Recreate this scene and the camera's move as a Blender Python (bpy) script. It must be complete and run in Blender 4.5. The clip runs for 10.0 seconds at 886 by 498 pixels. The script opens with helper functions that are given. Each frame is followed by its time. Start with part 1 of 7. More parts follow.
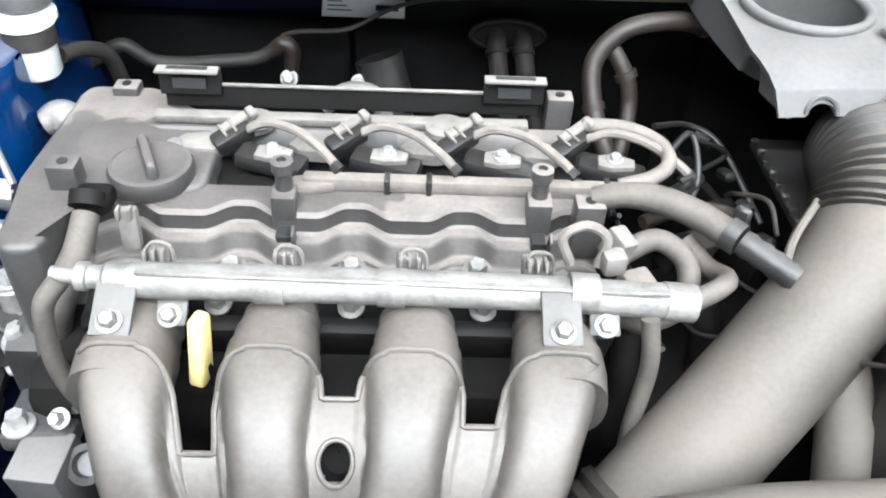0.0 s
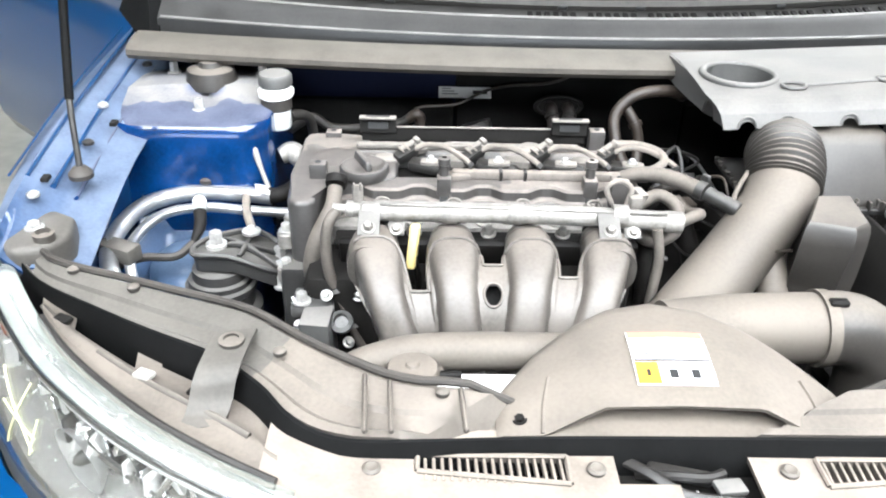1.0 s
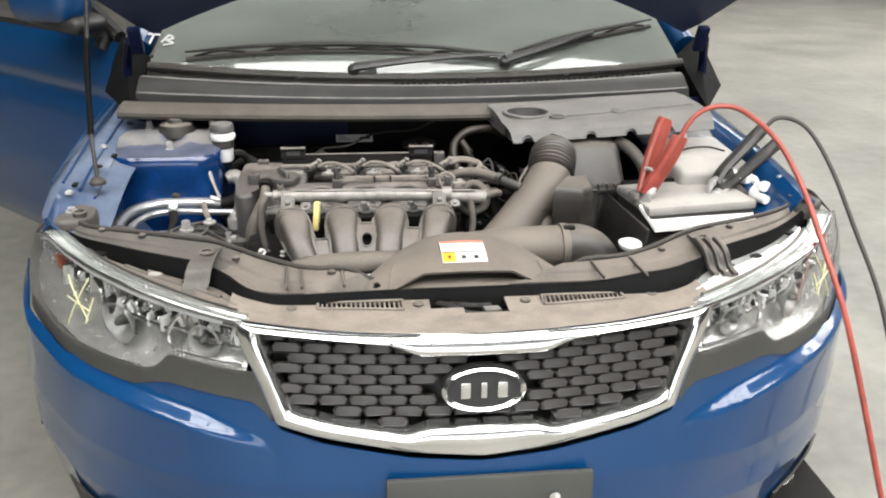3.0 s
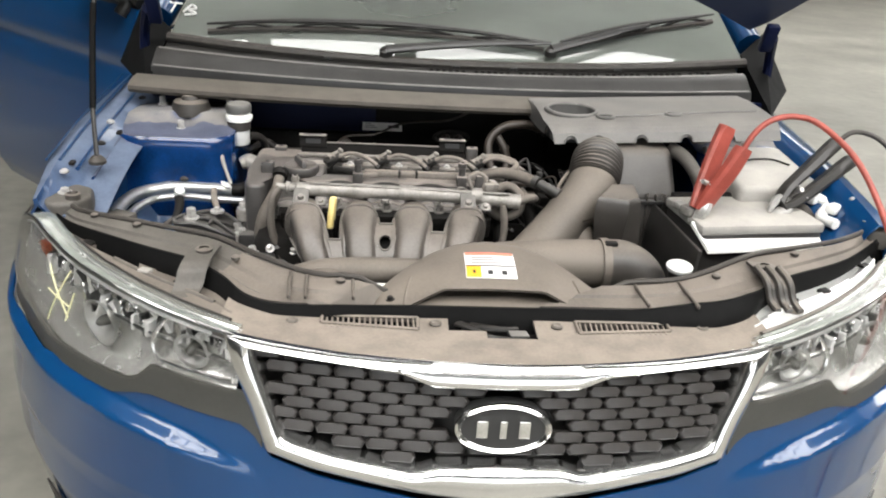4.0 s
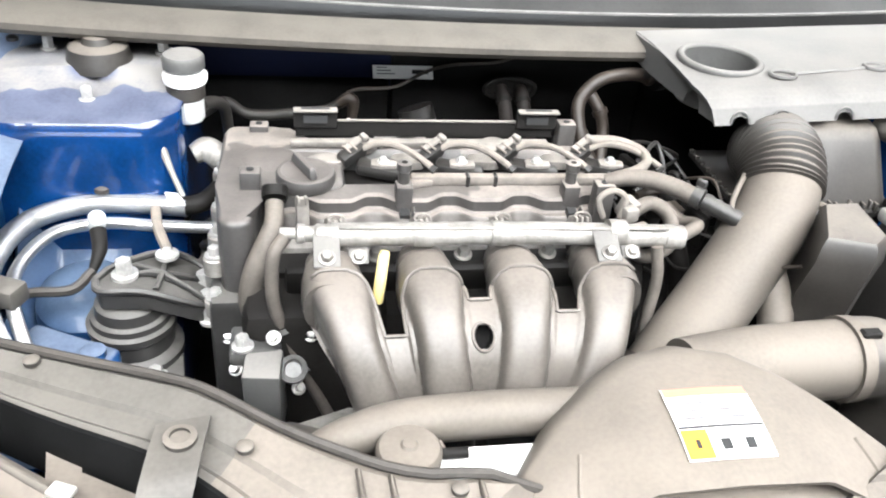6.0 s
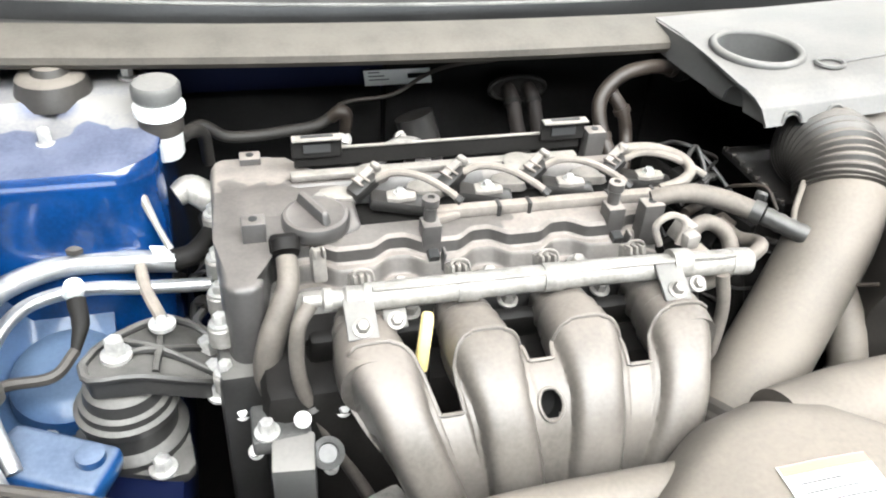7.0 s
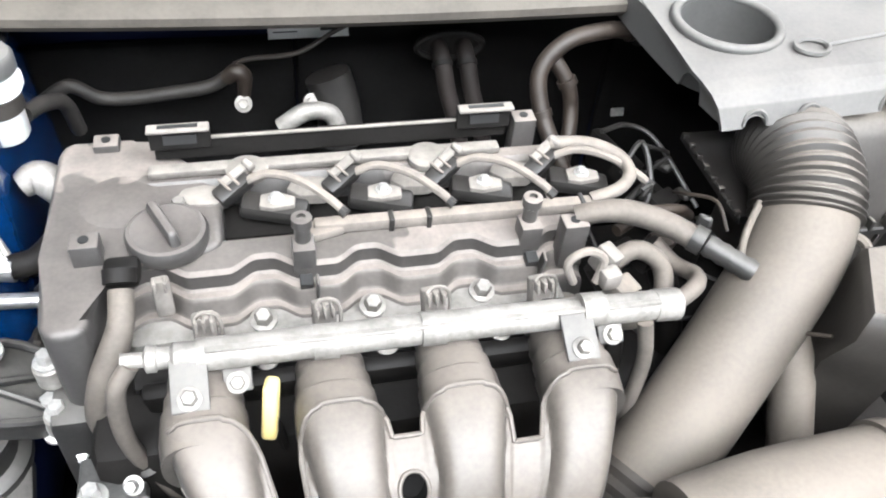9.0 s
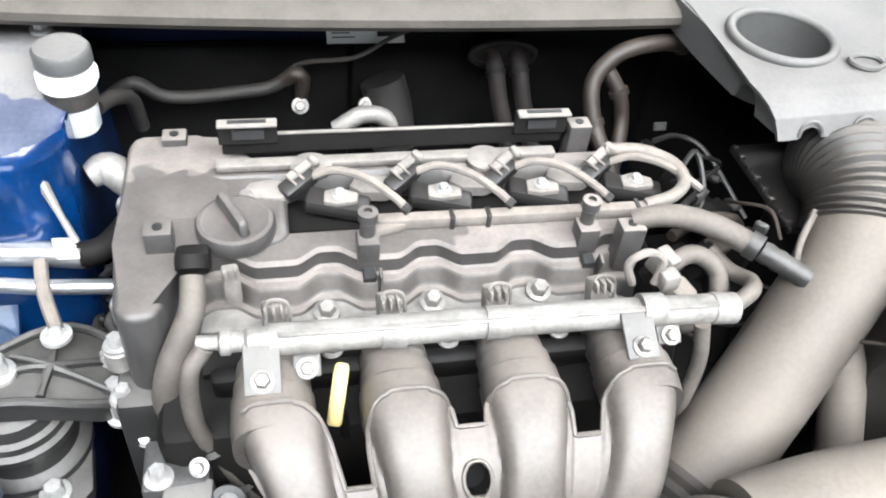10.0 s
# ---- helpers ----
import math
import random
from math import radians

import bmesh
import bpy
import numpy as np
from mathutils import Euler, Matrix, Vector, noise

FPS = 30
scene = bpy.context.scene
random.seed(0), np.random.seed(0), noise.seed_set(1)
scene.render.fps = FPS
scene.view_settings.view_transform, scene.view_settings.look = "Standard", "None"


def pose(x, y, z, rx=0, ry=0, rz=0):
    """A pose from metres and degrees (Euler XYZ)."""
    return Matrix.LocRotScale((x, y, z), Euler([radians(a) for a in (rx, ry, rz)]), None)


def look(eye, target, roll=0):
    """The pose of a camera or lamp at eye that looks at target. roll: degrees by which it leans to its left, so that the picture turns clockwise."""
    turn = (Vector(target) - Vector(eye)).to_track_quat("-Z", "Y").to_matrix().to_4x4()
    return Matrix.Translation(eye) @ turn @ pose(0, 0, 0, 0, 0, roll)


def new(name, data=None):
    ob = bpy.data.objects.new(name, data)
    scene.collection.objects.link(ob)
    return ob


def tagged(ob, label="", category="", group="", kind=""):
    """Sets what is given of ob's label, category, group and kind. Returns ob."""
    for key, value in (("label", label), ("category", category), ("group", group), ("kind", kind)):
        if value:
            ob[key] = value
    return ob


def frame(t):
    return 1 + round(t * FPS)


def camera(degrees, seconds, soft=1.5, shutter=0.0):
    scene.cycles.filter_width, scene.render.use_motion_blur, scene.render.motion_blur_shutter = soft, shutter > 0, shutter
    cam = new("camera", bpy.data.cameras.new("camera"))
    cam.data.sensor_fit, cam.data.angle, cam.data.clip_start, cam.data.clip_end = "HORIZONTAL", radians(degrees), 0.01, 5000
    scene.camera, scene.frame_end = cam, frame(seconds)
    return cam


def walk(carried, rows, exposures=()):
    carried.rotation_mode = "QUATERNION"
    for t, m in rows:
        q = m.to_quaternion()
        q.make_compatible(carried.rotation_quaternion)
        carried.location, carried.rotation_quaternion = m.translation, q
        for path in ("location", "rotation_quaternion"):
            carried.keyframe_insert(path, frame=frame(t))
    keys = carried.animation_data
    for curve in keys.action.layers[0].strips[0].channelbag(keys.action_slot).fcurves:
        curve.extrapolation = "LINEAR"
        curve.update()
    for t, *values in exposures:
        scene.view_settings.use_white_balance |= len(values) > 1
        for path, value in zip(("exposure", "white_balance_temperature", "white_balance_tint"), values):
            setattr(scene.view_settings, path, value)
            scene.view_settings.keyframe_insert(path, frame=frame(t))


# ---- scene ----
cam = camera(57.0, 10.0, soft=2.0)
PATH = [
    (0, (-0.121, -0.051, 1.21), (-0.065, 1.471, -0.087), 2.9),
    (0.5, (-0.159, -0.301, 1.294), (-0.137, 1.337, 0.147), 2.5),
    (1, (-0.247, -0.565, 1.309), (-0.221, 1.16, 0.296), 1.3),
    (1.5, (-0.21, -0.802, 1.327), (-0.155, 0.992, 0.444), 1.7),
    (2, (-0.149, -1.031, 1.347), (-0.11, 0.776, 0.49), 0.5),
    (2.5, (-0.187, -1.193, 1.35), (-0.069, 0.637, 0.553), -0.4),
    (2.7, (-0.191, -1.239, 1.36), (-0.018, 0.593, 0.578), -0.2),
    (3.8, (-0.149, -1.122, 1.338), (0.008, 0.726, 0.589), 3.0),
    (4, (-0.156, -1.067, 1.334), (-0.036, 0.761, 0.531), 3.3),
    (4.5, (-0.3, -0.863, 1.325), (-0.025, 0.956, 0.54), 2.0),
    (5, (-0.373, -0.667, 1.321), (0.017, 1.075, 0.42), 3.8),
    (5.5, (-0.354, -0.467, 1.294), (-0.007, 1.251, 0.33), 4.9),
    (5.7, (-0.353, -0.411, 1.294), (-0.011, 1.269, 0.264), 5.2),
    (6.8, (-0.391, -0.251, 1.285), (-0.017, 1.323, 0.109), 5.0),
    (7, (-0.419, -0.194, 1.293), (0.045, 1.351, 0.11), 4.2),
    (7.5, (-0.424, -0.103, 1.327), (0.123, 1.297, 0.008), 6.3),
    (8, (-0.355, -0.052, 1.337), (0.059, 1.338, -0.04), 7.2),
    (8.5, (-0.311, -0.028, 1.328), (0.007, 1.34, -0.096), 6.4),
    (9, (-0.256, -0.029, 1.324), (0.144, 1.321, -0.096), 6.1),
    (9.5, (-0.242, -0.035, 1.322), (0.264, 1.293, -0.085), 7.6),
    (10, (-0.305, -0.046, 1.316), (0.074, 1.346, -0.068), 6.9),
]
EXPOSURES = [(0.0, 1.48, 5750, 7), (0.5, 1.74, 5800, 7), (1.0, 1.64, 5950, 8), (1.5, 1.34, 6200, 9), (2.0, 0.84, 6350, 10), (2.5, 0.66, 6400, 10), (4.0, 0.53, 6500, 10), (4.5, 0.56, 6500, 10), (5.0, 0.67, 6350, 10), (5.5, 1.42, 6150, 10), (7.0, 1.70, 6150, 7), (8.5, 1.56, 6150, 10), (9.5, 1.56, 5850, 9), (10.0, 1.52, 5950, 9)]
walk(cam, [(t, look(eye, target, roll)) for t, eye, target, roll in PATH], EXPOSURES)

# ---- light ----
world = bpy.data.worlds.new("world")
scene.world = world
world.use_nodes = True
wn = world.node_tree.nodes
sky = wn.new("ShaderNodeTexSky")
sky.sky_type, sky.sun_disc = "NISHITA", False
sky.sun_elevation, sky.sun_rotation = radians(50), radians(200)
world.node_tree.links.new(sky.outputs[0], wn["Background"].inputs[0])
wn["Background"].inputs[1].default_value = 0.12
SKYLIGHT = 8.0

# ---- materials ----


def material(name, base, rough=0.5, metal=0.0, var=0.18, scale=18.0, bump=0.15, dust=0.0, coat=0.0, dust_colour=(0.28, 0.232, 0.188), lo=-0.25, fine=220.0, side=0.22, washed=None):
    """A worn surface: two scales of variation, fine relief, and settled dust on what faces up; its darker sides also
    paint in shading.
    """
    mat = bpy.data.materials.new(name)
    mat.use_nodes = True
    nt = mat.node_tree
    N, L = nt.nodes, nt.links
    bsdf = N["Principled BSDF"]
    coord = N.new("ShaderNodeTexCoord")
    big, small = N.new("ShaderNodeTexNoise"), N.new("ShaderNodeTexNoise")
    big.inputs["Scale"].default_value, big.inputs["Detail"].default_value = scale, 5
    small.inputs["Scale"].default_value, small.inputs["Detail"].default_value = fine, 3
    for tex in (big, small):
        L.new(coord.outputs["Object"], tex.inputs["Vector"])
    add = N.new("ShaderNodeMath")
    add.operation = "MULTIPLY_ADD"
    add.inputs[1].default_value = 0.7
    L.new(big.outputs["Fac"], add.inputs[0])
    half = N.new("ShaderNodeMath")
    half.operation = "MULTIPLY"
    half.inputs[1].default_value = 0.3
    L.new(small.outputs["Fac"], half.inputs[0])
    L.new(half.outputs[0], add.inputs[2])
    ramp = N.new("ShaderNodeMapRange")
    ramp.inputs["From Min"].default_value, ramp.inputs["From Max"].default_value = 0.3, 0.7
    ramp.inputs["To Min"].default_value, ramp.inputs["To Max"].default_value = 1 - var, 1 + var
    L.new(add.outputs[0], ramp.inputs["Value"])
    mul = N.new("ShaderNodeVectorMath")
    mul.operation = "SCALE"
    mul.inputs[0].default_value = base
    L.new(ramp.outputs[0], mul.inputs["Scale"])
    colour, roughness = mul.outputs[0], None
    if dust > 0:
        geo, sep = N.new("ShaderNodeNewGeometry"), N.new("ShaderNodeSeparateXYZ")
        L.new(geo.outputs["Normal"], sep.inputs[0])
        # dust is bright on tops; its fall-off on the sides also paints in shading
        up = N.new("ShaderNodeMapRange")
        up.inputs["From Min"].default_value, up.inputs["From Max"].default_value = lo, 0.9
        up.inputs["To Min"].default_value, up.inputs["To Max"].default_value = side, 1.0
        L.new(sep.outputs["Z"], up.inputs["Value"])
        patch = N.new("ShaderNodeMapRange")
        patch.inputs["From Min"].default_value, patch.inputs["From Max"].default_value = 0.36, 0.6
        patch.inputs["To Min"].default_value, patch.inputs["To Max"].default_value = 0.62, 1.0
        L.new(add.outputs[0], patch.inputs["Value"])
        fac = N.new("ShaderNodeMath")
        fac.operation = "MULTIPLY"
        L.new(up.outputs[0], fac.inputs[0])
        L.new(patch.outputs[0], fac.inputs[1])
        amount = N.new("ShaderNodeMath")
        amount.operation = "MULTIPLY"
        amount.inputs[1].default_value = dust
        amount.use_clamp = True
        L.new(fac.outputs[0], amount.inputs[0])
        if washed:
            # a hard-edged tide line: little dust on one side of it
            where, blot = N.new("ShaderNodeSeparateXYZ"), N.new("ShaderNodeTexNoise")
            blot.inputs["Scale"].default_value, blot.inputs["Detail"].default_value = 30, 1
            L.new(coord.outputs["Object"], where.inputs[0])
            L.new(coord.outputs["Object"], blot.inputs["Vector"])
            steps = []
            for axis, at in zip("XY", washed[:2]):
                wob = N.new("ShaderNodeMath")
                wob.operation = "MULTIPLY_ADD"
                wob.inputs[1].default_value = 0.07
                L.new(blot.outputs["Fac"], wob.inputs[0])
                L.new(where.outputs[axis], wob.inputs[2])
                step = N.new("ShaderNodeMapRange")
                step.inputs["From Min"].default_value, step.inputs["From Max"].default_value = at + 0.034, at + 0.037
                step.inputs["To Min"].default_value, step.inputs["To Max"].default_value = washed[2], 1.0
                L.new(wob.outputs[0], step.inputs["Value"])
                steps.append(step)
            most = N.new("ShaderNodeMath")
            most.operation = "MAXIMUM"
            L.new(steps[0].outputs[0], most.inputs[0])
            L.new(steps[1].outputs[0], most.inputs[1])
            kept = N.new("ShaderNodeMath")
            kept.operation = "MULTIPLY"
            L.new(amount.outputs[0], kept.inputs[0])
            L.new(most.outputs[0], kept.inputs[1])
            amount = kept
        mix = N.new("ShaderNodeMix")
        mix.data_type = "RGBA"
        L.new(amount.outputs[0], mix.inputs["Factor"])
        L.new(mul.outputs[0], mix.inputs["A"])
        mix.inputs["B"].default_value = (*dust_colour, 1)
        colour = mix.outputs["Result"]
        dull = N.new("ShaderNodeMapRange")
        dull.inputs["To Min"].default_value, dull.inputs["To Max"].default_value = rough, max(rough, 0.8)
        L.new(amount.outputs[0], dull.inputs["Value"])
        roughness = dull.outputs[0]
    if roughness is None:
        wear = N.new("ShaderNodeMapRange")
        wear.inputs["To Min"].default_value, wear.inputs["To Max"].default_value = max(0.02, rough * 0.75), min(1, rough * 1.25)
        L.new(add.outputs[0], wear.inputs["Value"])
        roughness = wear.outputs[0]
    L.new(colour, bsdf.inputs["Base Color"])
    L.new(roughness, bsdf.inputs["Roughness"])
    bsdf.inputs["Metallic"].default_value = metal
    bsdf.inputs["Coat Weight"].default_value = coat
    bsdf.inputs["Specular IOR Level"].default_value = 0.25 if coat else 0.5
    if dust > 0 and coat > 0:
        clean = N.new("ShaderNodeMapRange")
        clean.inputs["To Min"].default_value, clean.inputs["To Max"].default_value = coat, 0.0
        clean.inputs["From Max"].default_value = 0.6
        L.new(amount.outputs[0], clean.inputs["Value"])
        L.new(clean.outputs[0], bsdf.inputs["Coat Weight"])
    bsdf.inputs["Coat Roughness"].default_value = 0.06
    if bump > 0:
        b = N.new("ShaderNodeBump")
        b.inputs["Strength"].default_value, b.inputs["Distance"].default_value = bump, 0.002
        L.new(add.outputs[0], b.inputs["Height"])
        L.new(b.outputs[0], bsdf.inputs["Normal"])
    return mat


def glass(name, tint, rough=0.02, clear=0.7, film=0.0):
    """A thin clear sheet: part see-through, part gloss."""
    mat = bpy.data.materials.new(name)
    mat.use_nodes = True
    N, L = mat.node_tree.nodes, mat.node_tree.links
    N.remove(N["Principled BSDF"])
    see, gloss, mix, fres = N.new("ShaderNodeBsdfTransparent"), N.new("ShaderNodeBsdfGlossy"), N.new("ShaderNodeMixShader"), N.new("ShaderNodeLayerWeight")
    power, gain = N.new("ShaderNodeMath"), N.new("ShaderNodeMath")
    power.operation, gain.operation = "POWER", "MULTIPLY_ADD"
    power.inputs[1].default_value, gain.inputs[1].default_value, gain.inputs[2].default_value = 4.0, 0.9, 0.10
    fres.inputs[0].default_value = 0.5
    L.new(fres.outputs["Facing"], power.inputs[0])
    L.new(power.outputs[0], gain.inputs[0])
    see.inputs[0].default_value = (*[c * clear for c in tint], 1)
    gloss.inputs["Roughness"].default_value = rough
    L.new(gain.outputs[0], mix.inputs[0])
    L.new(see.outputs[0], mix.inputs[1])
    L.new(gloss.outputs[0], mix.inputs[2])
    last = mix
    if film:
        dust, last, blot = N.new("ShaderNodeBsdfDiffuse"), N.new("ShaderNodeMixShader"), N.new("ShaderNodeTexNoise")
        dust.inputs[0].default_value = (0.36, 0.38, 0.35, 1)
        blot.inputs["Scale"].default_value, blot.inputs["Detail"].default_value = 3.0, 6
        amount = N.new("ShaderNodeMapRange")
        amount.inputs["To Min"].default_value, amount.inputs["To Max"].default_value = film * 0.6, film * 1.4
        L.new(blot.outputs["Fac"], amount.inputs["Value"])
        L.new(amount.outputs[0], last.inputs[0])
        L.new(mix.outputs[0], last.inputs[1])
        L.new(dust.outputs[0], last.inputs[2])
    L.new(last.outputs[0], N["Material Output"].inputs[0])
    return mat


def glowing(name, colour, strength):
    mat = bpy.data.materials.new(name)
    mat.use_nodes = True
    bsdf = mat.node_tree.nodes["Principled BSDF"]
    bsdf.inputs["Base Color"].default_value = (0.8, 0.8, 0.8, 1)
    bsdf.inputs["Emission Color"].default_value = (*colour, 1)
    bsdf.inputs["Emission Strength"].default_value = strength
    return mat


PAINT = material("blue metallic paint", (0.0011, 0.035, 0.115), 0.3, 0.0, 0.05, 3.0, 0.0, coat=1.0)
PAINT_DUSTY = material("dusty blue paint", (0.004, 0.038, 0.125), 0.35, 0.0, 0.35, 9.0, 0.05, dust=0.5, coat=0.6, dust_colour=(0.165, 0.205, 0.245), lo=0.2, side=0.06)
PAINT_LEDGE = material("dust-covered blue paint", (0.006, 0.040, 0.125), 0.30, 0.0, 0.5, 22.0, 0.05, dust=0.58, coat=0.8, dust_colour=(0.195, 0.215, 0.24), lo=0.55, side=0.03)
TOWERTOP = material("whitish dusty blue paint", (0.002, 0.024, 0.098), 0.24, 0.0, 0.45, 18.0, 0.08, dust=0.95, coat=0.9, dust_colour=(0.235, 0.222, 0.205), lo=0.62, side=0.0, washed=(9.0, 0.668, 0.45))
# blue of the inner panels, darkened to put the bay's shade into the colour
NAVY = material("blue inner paint darkened for shade", (0.0015, 0.004, 0.022), 0.5, 0.0, 0.15, 9.0, 0.05)
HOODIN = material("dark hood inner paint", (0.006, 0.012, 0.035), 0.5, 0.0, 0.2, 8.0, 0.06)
# low side values leave upright faces dark, adding painted shading to the dust
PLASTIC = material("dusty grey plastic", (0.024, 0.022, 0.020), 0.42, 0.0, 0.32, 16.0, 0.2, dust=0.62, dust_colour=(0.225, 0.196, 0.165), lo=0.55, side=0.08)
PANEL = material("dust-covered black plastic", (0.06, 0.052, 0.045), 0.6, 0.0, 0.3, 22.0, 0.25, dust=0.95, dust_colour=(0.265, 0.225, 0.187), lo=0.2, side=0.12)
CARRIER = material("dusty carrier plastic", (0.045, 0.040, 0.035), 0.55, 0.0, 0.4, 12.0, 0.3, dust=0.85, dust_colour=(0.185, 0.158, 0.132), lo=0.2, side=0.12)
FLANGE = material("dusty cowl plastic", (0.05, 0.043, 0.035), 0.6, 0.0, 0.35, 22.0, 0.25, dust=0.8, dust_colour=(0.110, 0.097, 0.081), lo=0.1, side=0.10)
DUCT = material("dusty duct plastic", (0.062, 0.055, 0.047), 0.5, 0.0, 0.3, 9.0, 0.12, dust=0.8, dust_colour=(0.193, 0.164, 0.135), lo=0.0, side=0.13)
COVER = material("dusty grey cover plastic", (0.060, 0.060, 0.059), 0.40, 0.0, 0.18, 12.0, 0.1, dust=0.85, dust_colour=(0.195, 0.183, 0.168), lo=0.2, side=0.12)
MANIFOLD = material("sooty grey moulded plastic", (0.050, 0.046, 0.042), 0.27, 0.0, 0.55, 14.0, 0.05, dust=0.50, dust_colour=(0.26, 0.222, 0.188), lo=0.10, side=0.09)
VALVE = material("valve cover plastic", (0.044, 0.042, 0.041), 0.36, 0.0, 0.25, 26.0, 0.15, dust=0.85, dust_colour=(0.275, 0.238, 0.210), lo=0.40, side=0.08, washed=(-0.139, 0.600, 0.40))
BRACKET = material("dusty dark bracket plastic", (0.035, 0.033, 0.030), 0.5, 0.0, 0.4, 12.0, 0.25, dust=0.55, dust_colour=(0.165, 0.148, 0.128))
BLACK = material("black plastic", (0.012, 0.012, 0.012), 0.42, 0.0, 0.3, 30.0, 0.2, dust=0.06)
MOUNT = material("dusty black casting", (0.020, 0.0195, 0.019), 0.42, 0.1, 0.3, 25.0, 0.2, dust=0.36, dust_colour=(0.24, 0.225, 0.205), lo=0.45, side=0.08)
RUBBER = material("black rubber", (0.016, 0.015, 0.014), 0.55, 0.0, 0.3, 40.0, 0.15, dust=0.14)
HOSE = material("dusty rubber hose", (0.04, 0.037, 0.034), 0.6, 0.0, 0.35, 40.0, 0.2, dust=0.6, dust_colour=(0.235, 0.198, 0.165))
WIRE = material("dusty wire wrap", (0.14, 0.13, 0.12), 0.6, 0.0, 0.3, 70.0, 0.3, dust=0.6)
# two near-black tones that also carry the bay's deep shade in their colour
DARK = material("oily black metal and deep shade", (0.011, 0.0100, 0.0092), 0.6, 0.0, 0.4, 14.0, 0.3)
MAT = material("black felt and deep shade", (0.0065, 0.0062, 0.0060), 0.9, 0.0, 0.5, 25.0, 0.4)
MESH = material("dusty black grille plastic", (0.018, 0.018, 0.019), 0.38, 0.0, 0.25, 30.0, 0.15, dust=0.10)
ALLOY = material("dull cast aluminium", (0.25, 0.238, 0.222), 0.45, 0.4, 0.45, 45.0, 0.6, dust=0.35, dust_colour=(0.32, 0.29, 0.26))
ZINC = material("dull zinc bracket", (0.085, 0.083, 0.08), 0.42, 0.3, 0.4, 40.0, 0.4)
PIPE = material("brushed aluminium pipe", (0.50, 0.50, 0.50), 0.36, 0.9, 0.2, 30.0, 0.08)
STEEL = material("zinc bolt steel", (0.46, 0.45, 0.43), 0.42, 0.5, 0.3, 90.0, 0.1)
# rust and pipe colours are darkened to carry the shade at the firewall
RUST = material("rusty steel", (0.010, 0.0065, 0.005), 0.75, 0.1, 0.4, 45.0, 0.4)
DIMPIPE = material("pipe darkened for bay shade", (0.022, 0.020, 0.018), 0.6, 0.0, 0.4, 40.0, 0.2, dust=0.35, dust_colour=(0.060, 0.050, 0.040), lo=0.2, side=0.05)
CHROME = material("chrome", (0.84, 0.84, 0.83), 0.19, 1.0, 0.05, 12.0, 0.01)
REFLECTOR = material("faceted lamp chrome", (0.74, 0.74, 0.72), 0.26, 0.75, 0.2, 45.0, 0.8, fine=120.0)
LAMPGREY = material("grey lamp bezel", (0.042, 0.042, 0.038), 0.4, 0.0, 0.2, 12.0, 0.05)
WHITE = material("white plastic", (0.72, 0.72, 0.70), 0.4, 0.0, 0.06, 20.0, 0.03)
PAPER = material("white label", (0.80, 0.79, 0.76), 0.5, 0.0, 0.05, 60.0, 0.02)
RESERVOIR = material("translucent white plastic", (0.66, 0.67, 0.66), 0.35, 0.0, 0.06, 20.0, 0.03)
YELLOW = material("yellow plastic", (0.74, 0.60, 0.25), 0.4, 0.0, 0.15, 40.0, 0.05)
ORANGE = material("orange label ink", (0.85, 0.40, 0.03), 0.5, 0.0, 0.05, 40.0, 0.0)
REDINK = material("red label ink", (0.62, 0.20, 0.13), 0.5, 0.0, 0.05, 40.0, 0.0)
INK = material("black label ink", (0.02, 0.02, 0.02), 0.5, 0.0, 0.05, 40.0, 0.0)
RED = material("red cable rubber", (0.29, 0.058, 0.042), 0.45, 0.0, 0.25, 40.0, 0.1)
AMBER = material("amber reflector", (0.30, 0.055, 0.012), 0.3, 0.0, 0.1, 60.0, 0.05)
BATTERY = material("battery case", (0.25, 0.245, 0.235), 0.5, 0.0, 0.18, 20.0, 0.08, dust=0.7, dust_colour=(0.42, 0.395, 0.35))
PLATE = material("blank plate", (0.045, 0.047, 0.042), 0.45, 0.0, 0.15, 14.0, 0.05)
CONCRETE = material("worn concrete", (0.175, 0.168, 0.145), 0.5, 0.0, 0.45, 1.5, 0.25, fine=14.0)
WALLPAINT = material("grey hall paint", (0.17, 0.175, 0.17), 0.8, 0.0, 0.1, 0.6, 0.02, fine=8.0)
GLASS = glass("windscreen glass", (0.75, 0.85, 0.80), 0.01, 0.55)
SCREEN = glass("dusty windscreen glass", (0.75, 0.85, 0.80), 0.01, 0.6, film=0.36)
LENS = glass("lamp lens", (1, 1, 1), 0.01, 0.95)
LENSTOP = glass("dusty lamp lens edge", (0.95, 0.97, 0.95), 0.22, 0.9, film=0.22)
# bright silver with the glare of the right lamp put into its colour
BROW_GLARE = material("silver lamp plastic with glare added", (0.82, 0.82, 0.80), 0.3, 0.6, 0.08, 20.0, 0.05)
BROWGREY = material("dull grey lamp top", (0.64, 0.645, 0.63), 0.35, 0.1, 0.25, 14.0, 0.08)
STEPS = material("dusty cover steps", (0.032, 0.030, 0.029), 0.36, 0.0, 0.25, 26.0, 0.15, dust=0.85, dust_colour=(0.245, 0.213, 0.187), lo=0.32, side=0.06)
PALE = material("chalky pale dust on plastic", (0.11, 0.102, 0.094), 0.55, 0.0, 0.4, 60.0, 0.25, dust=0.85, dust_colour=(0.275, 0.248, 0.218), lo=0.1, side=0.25)
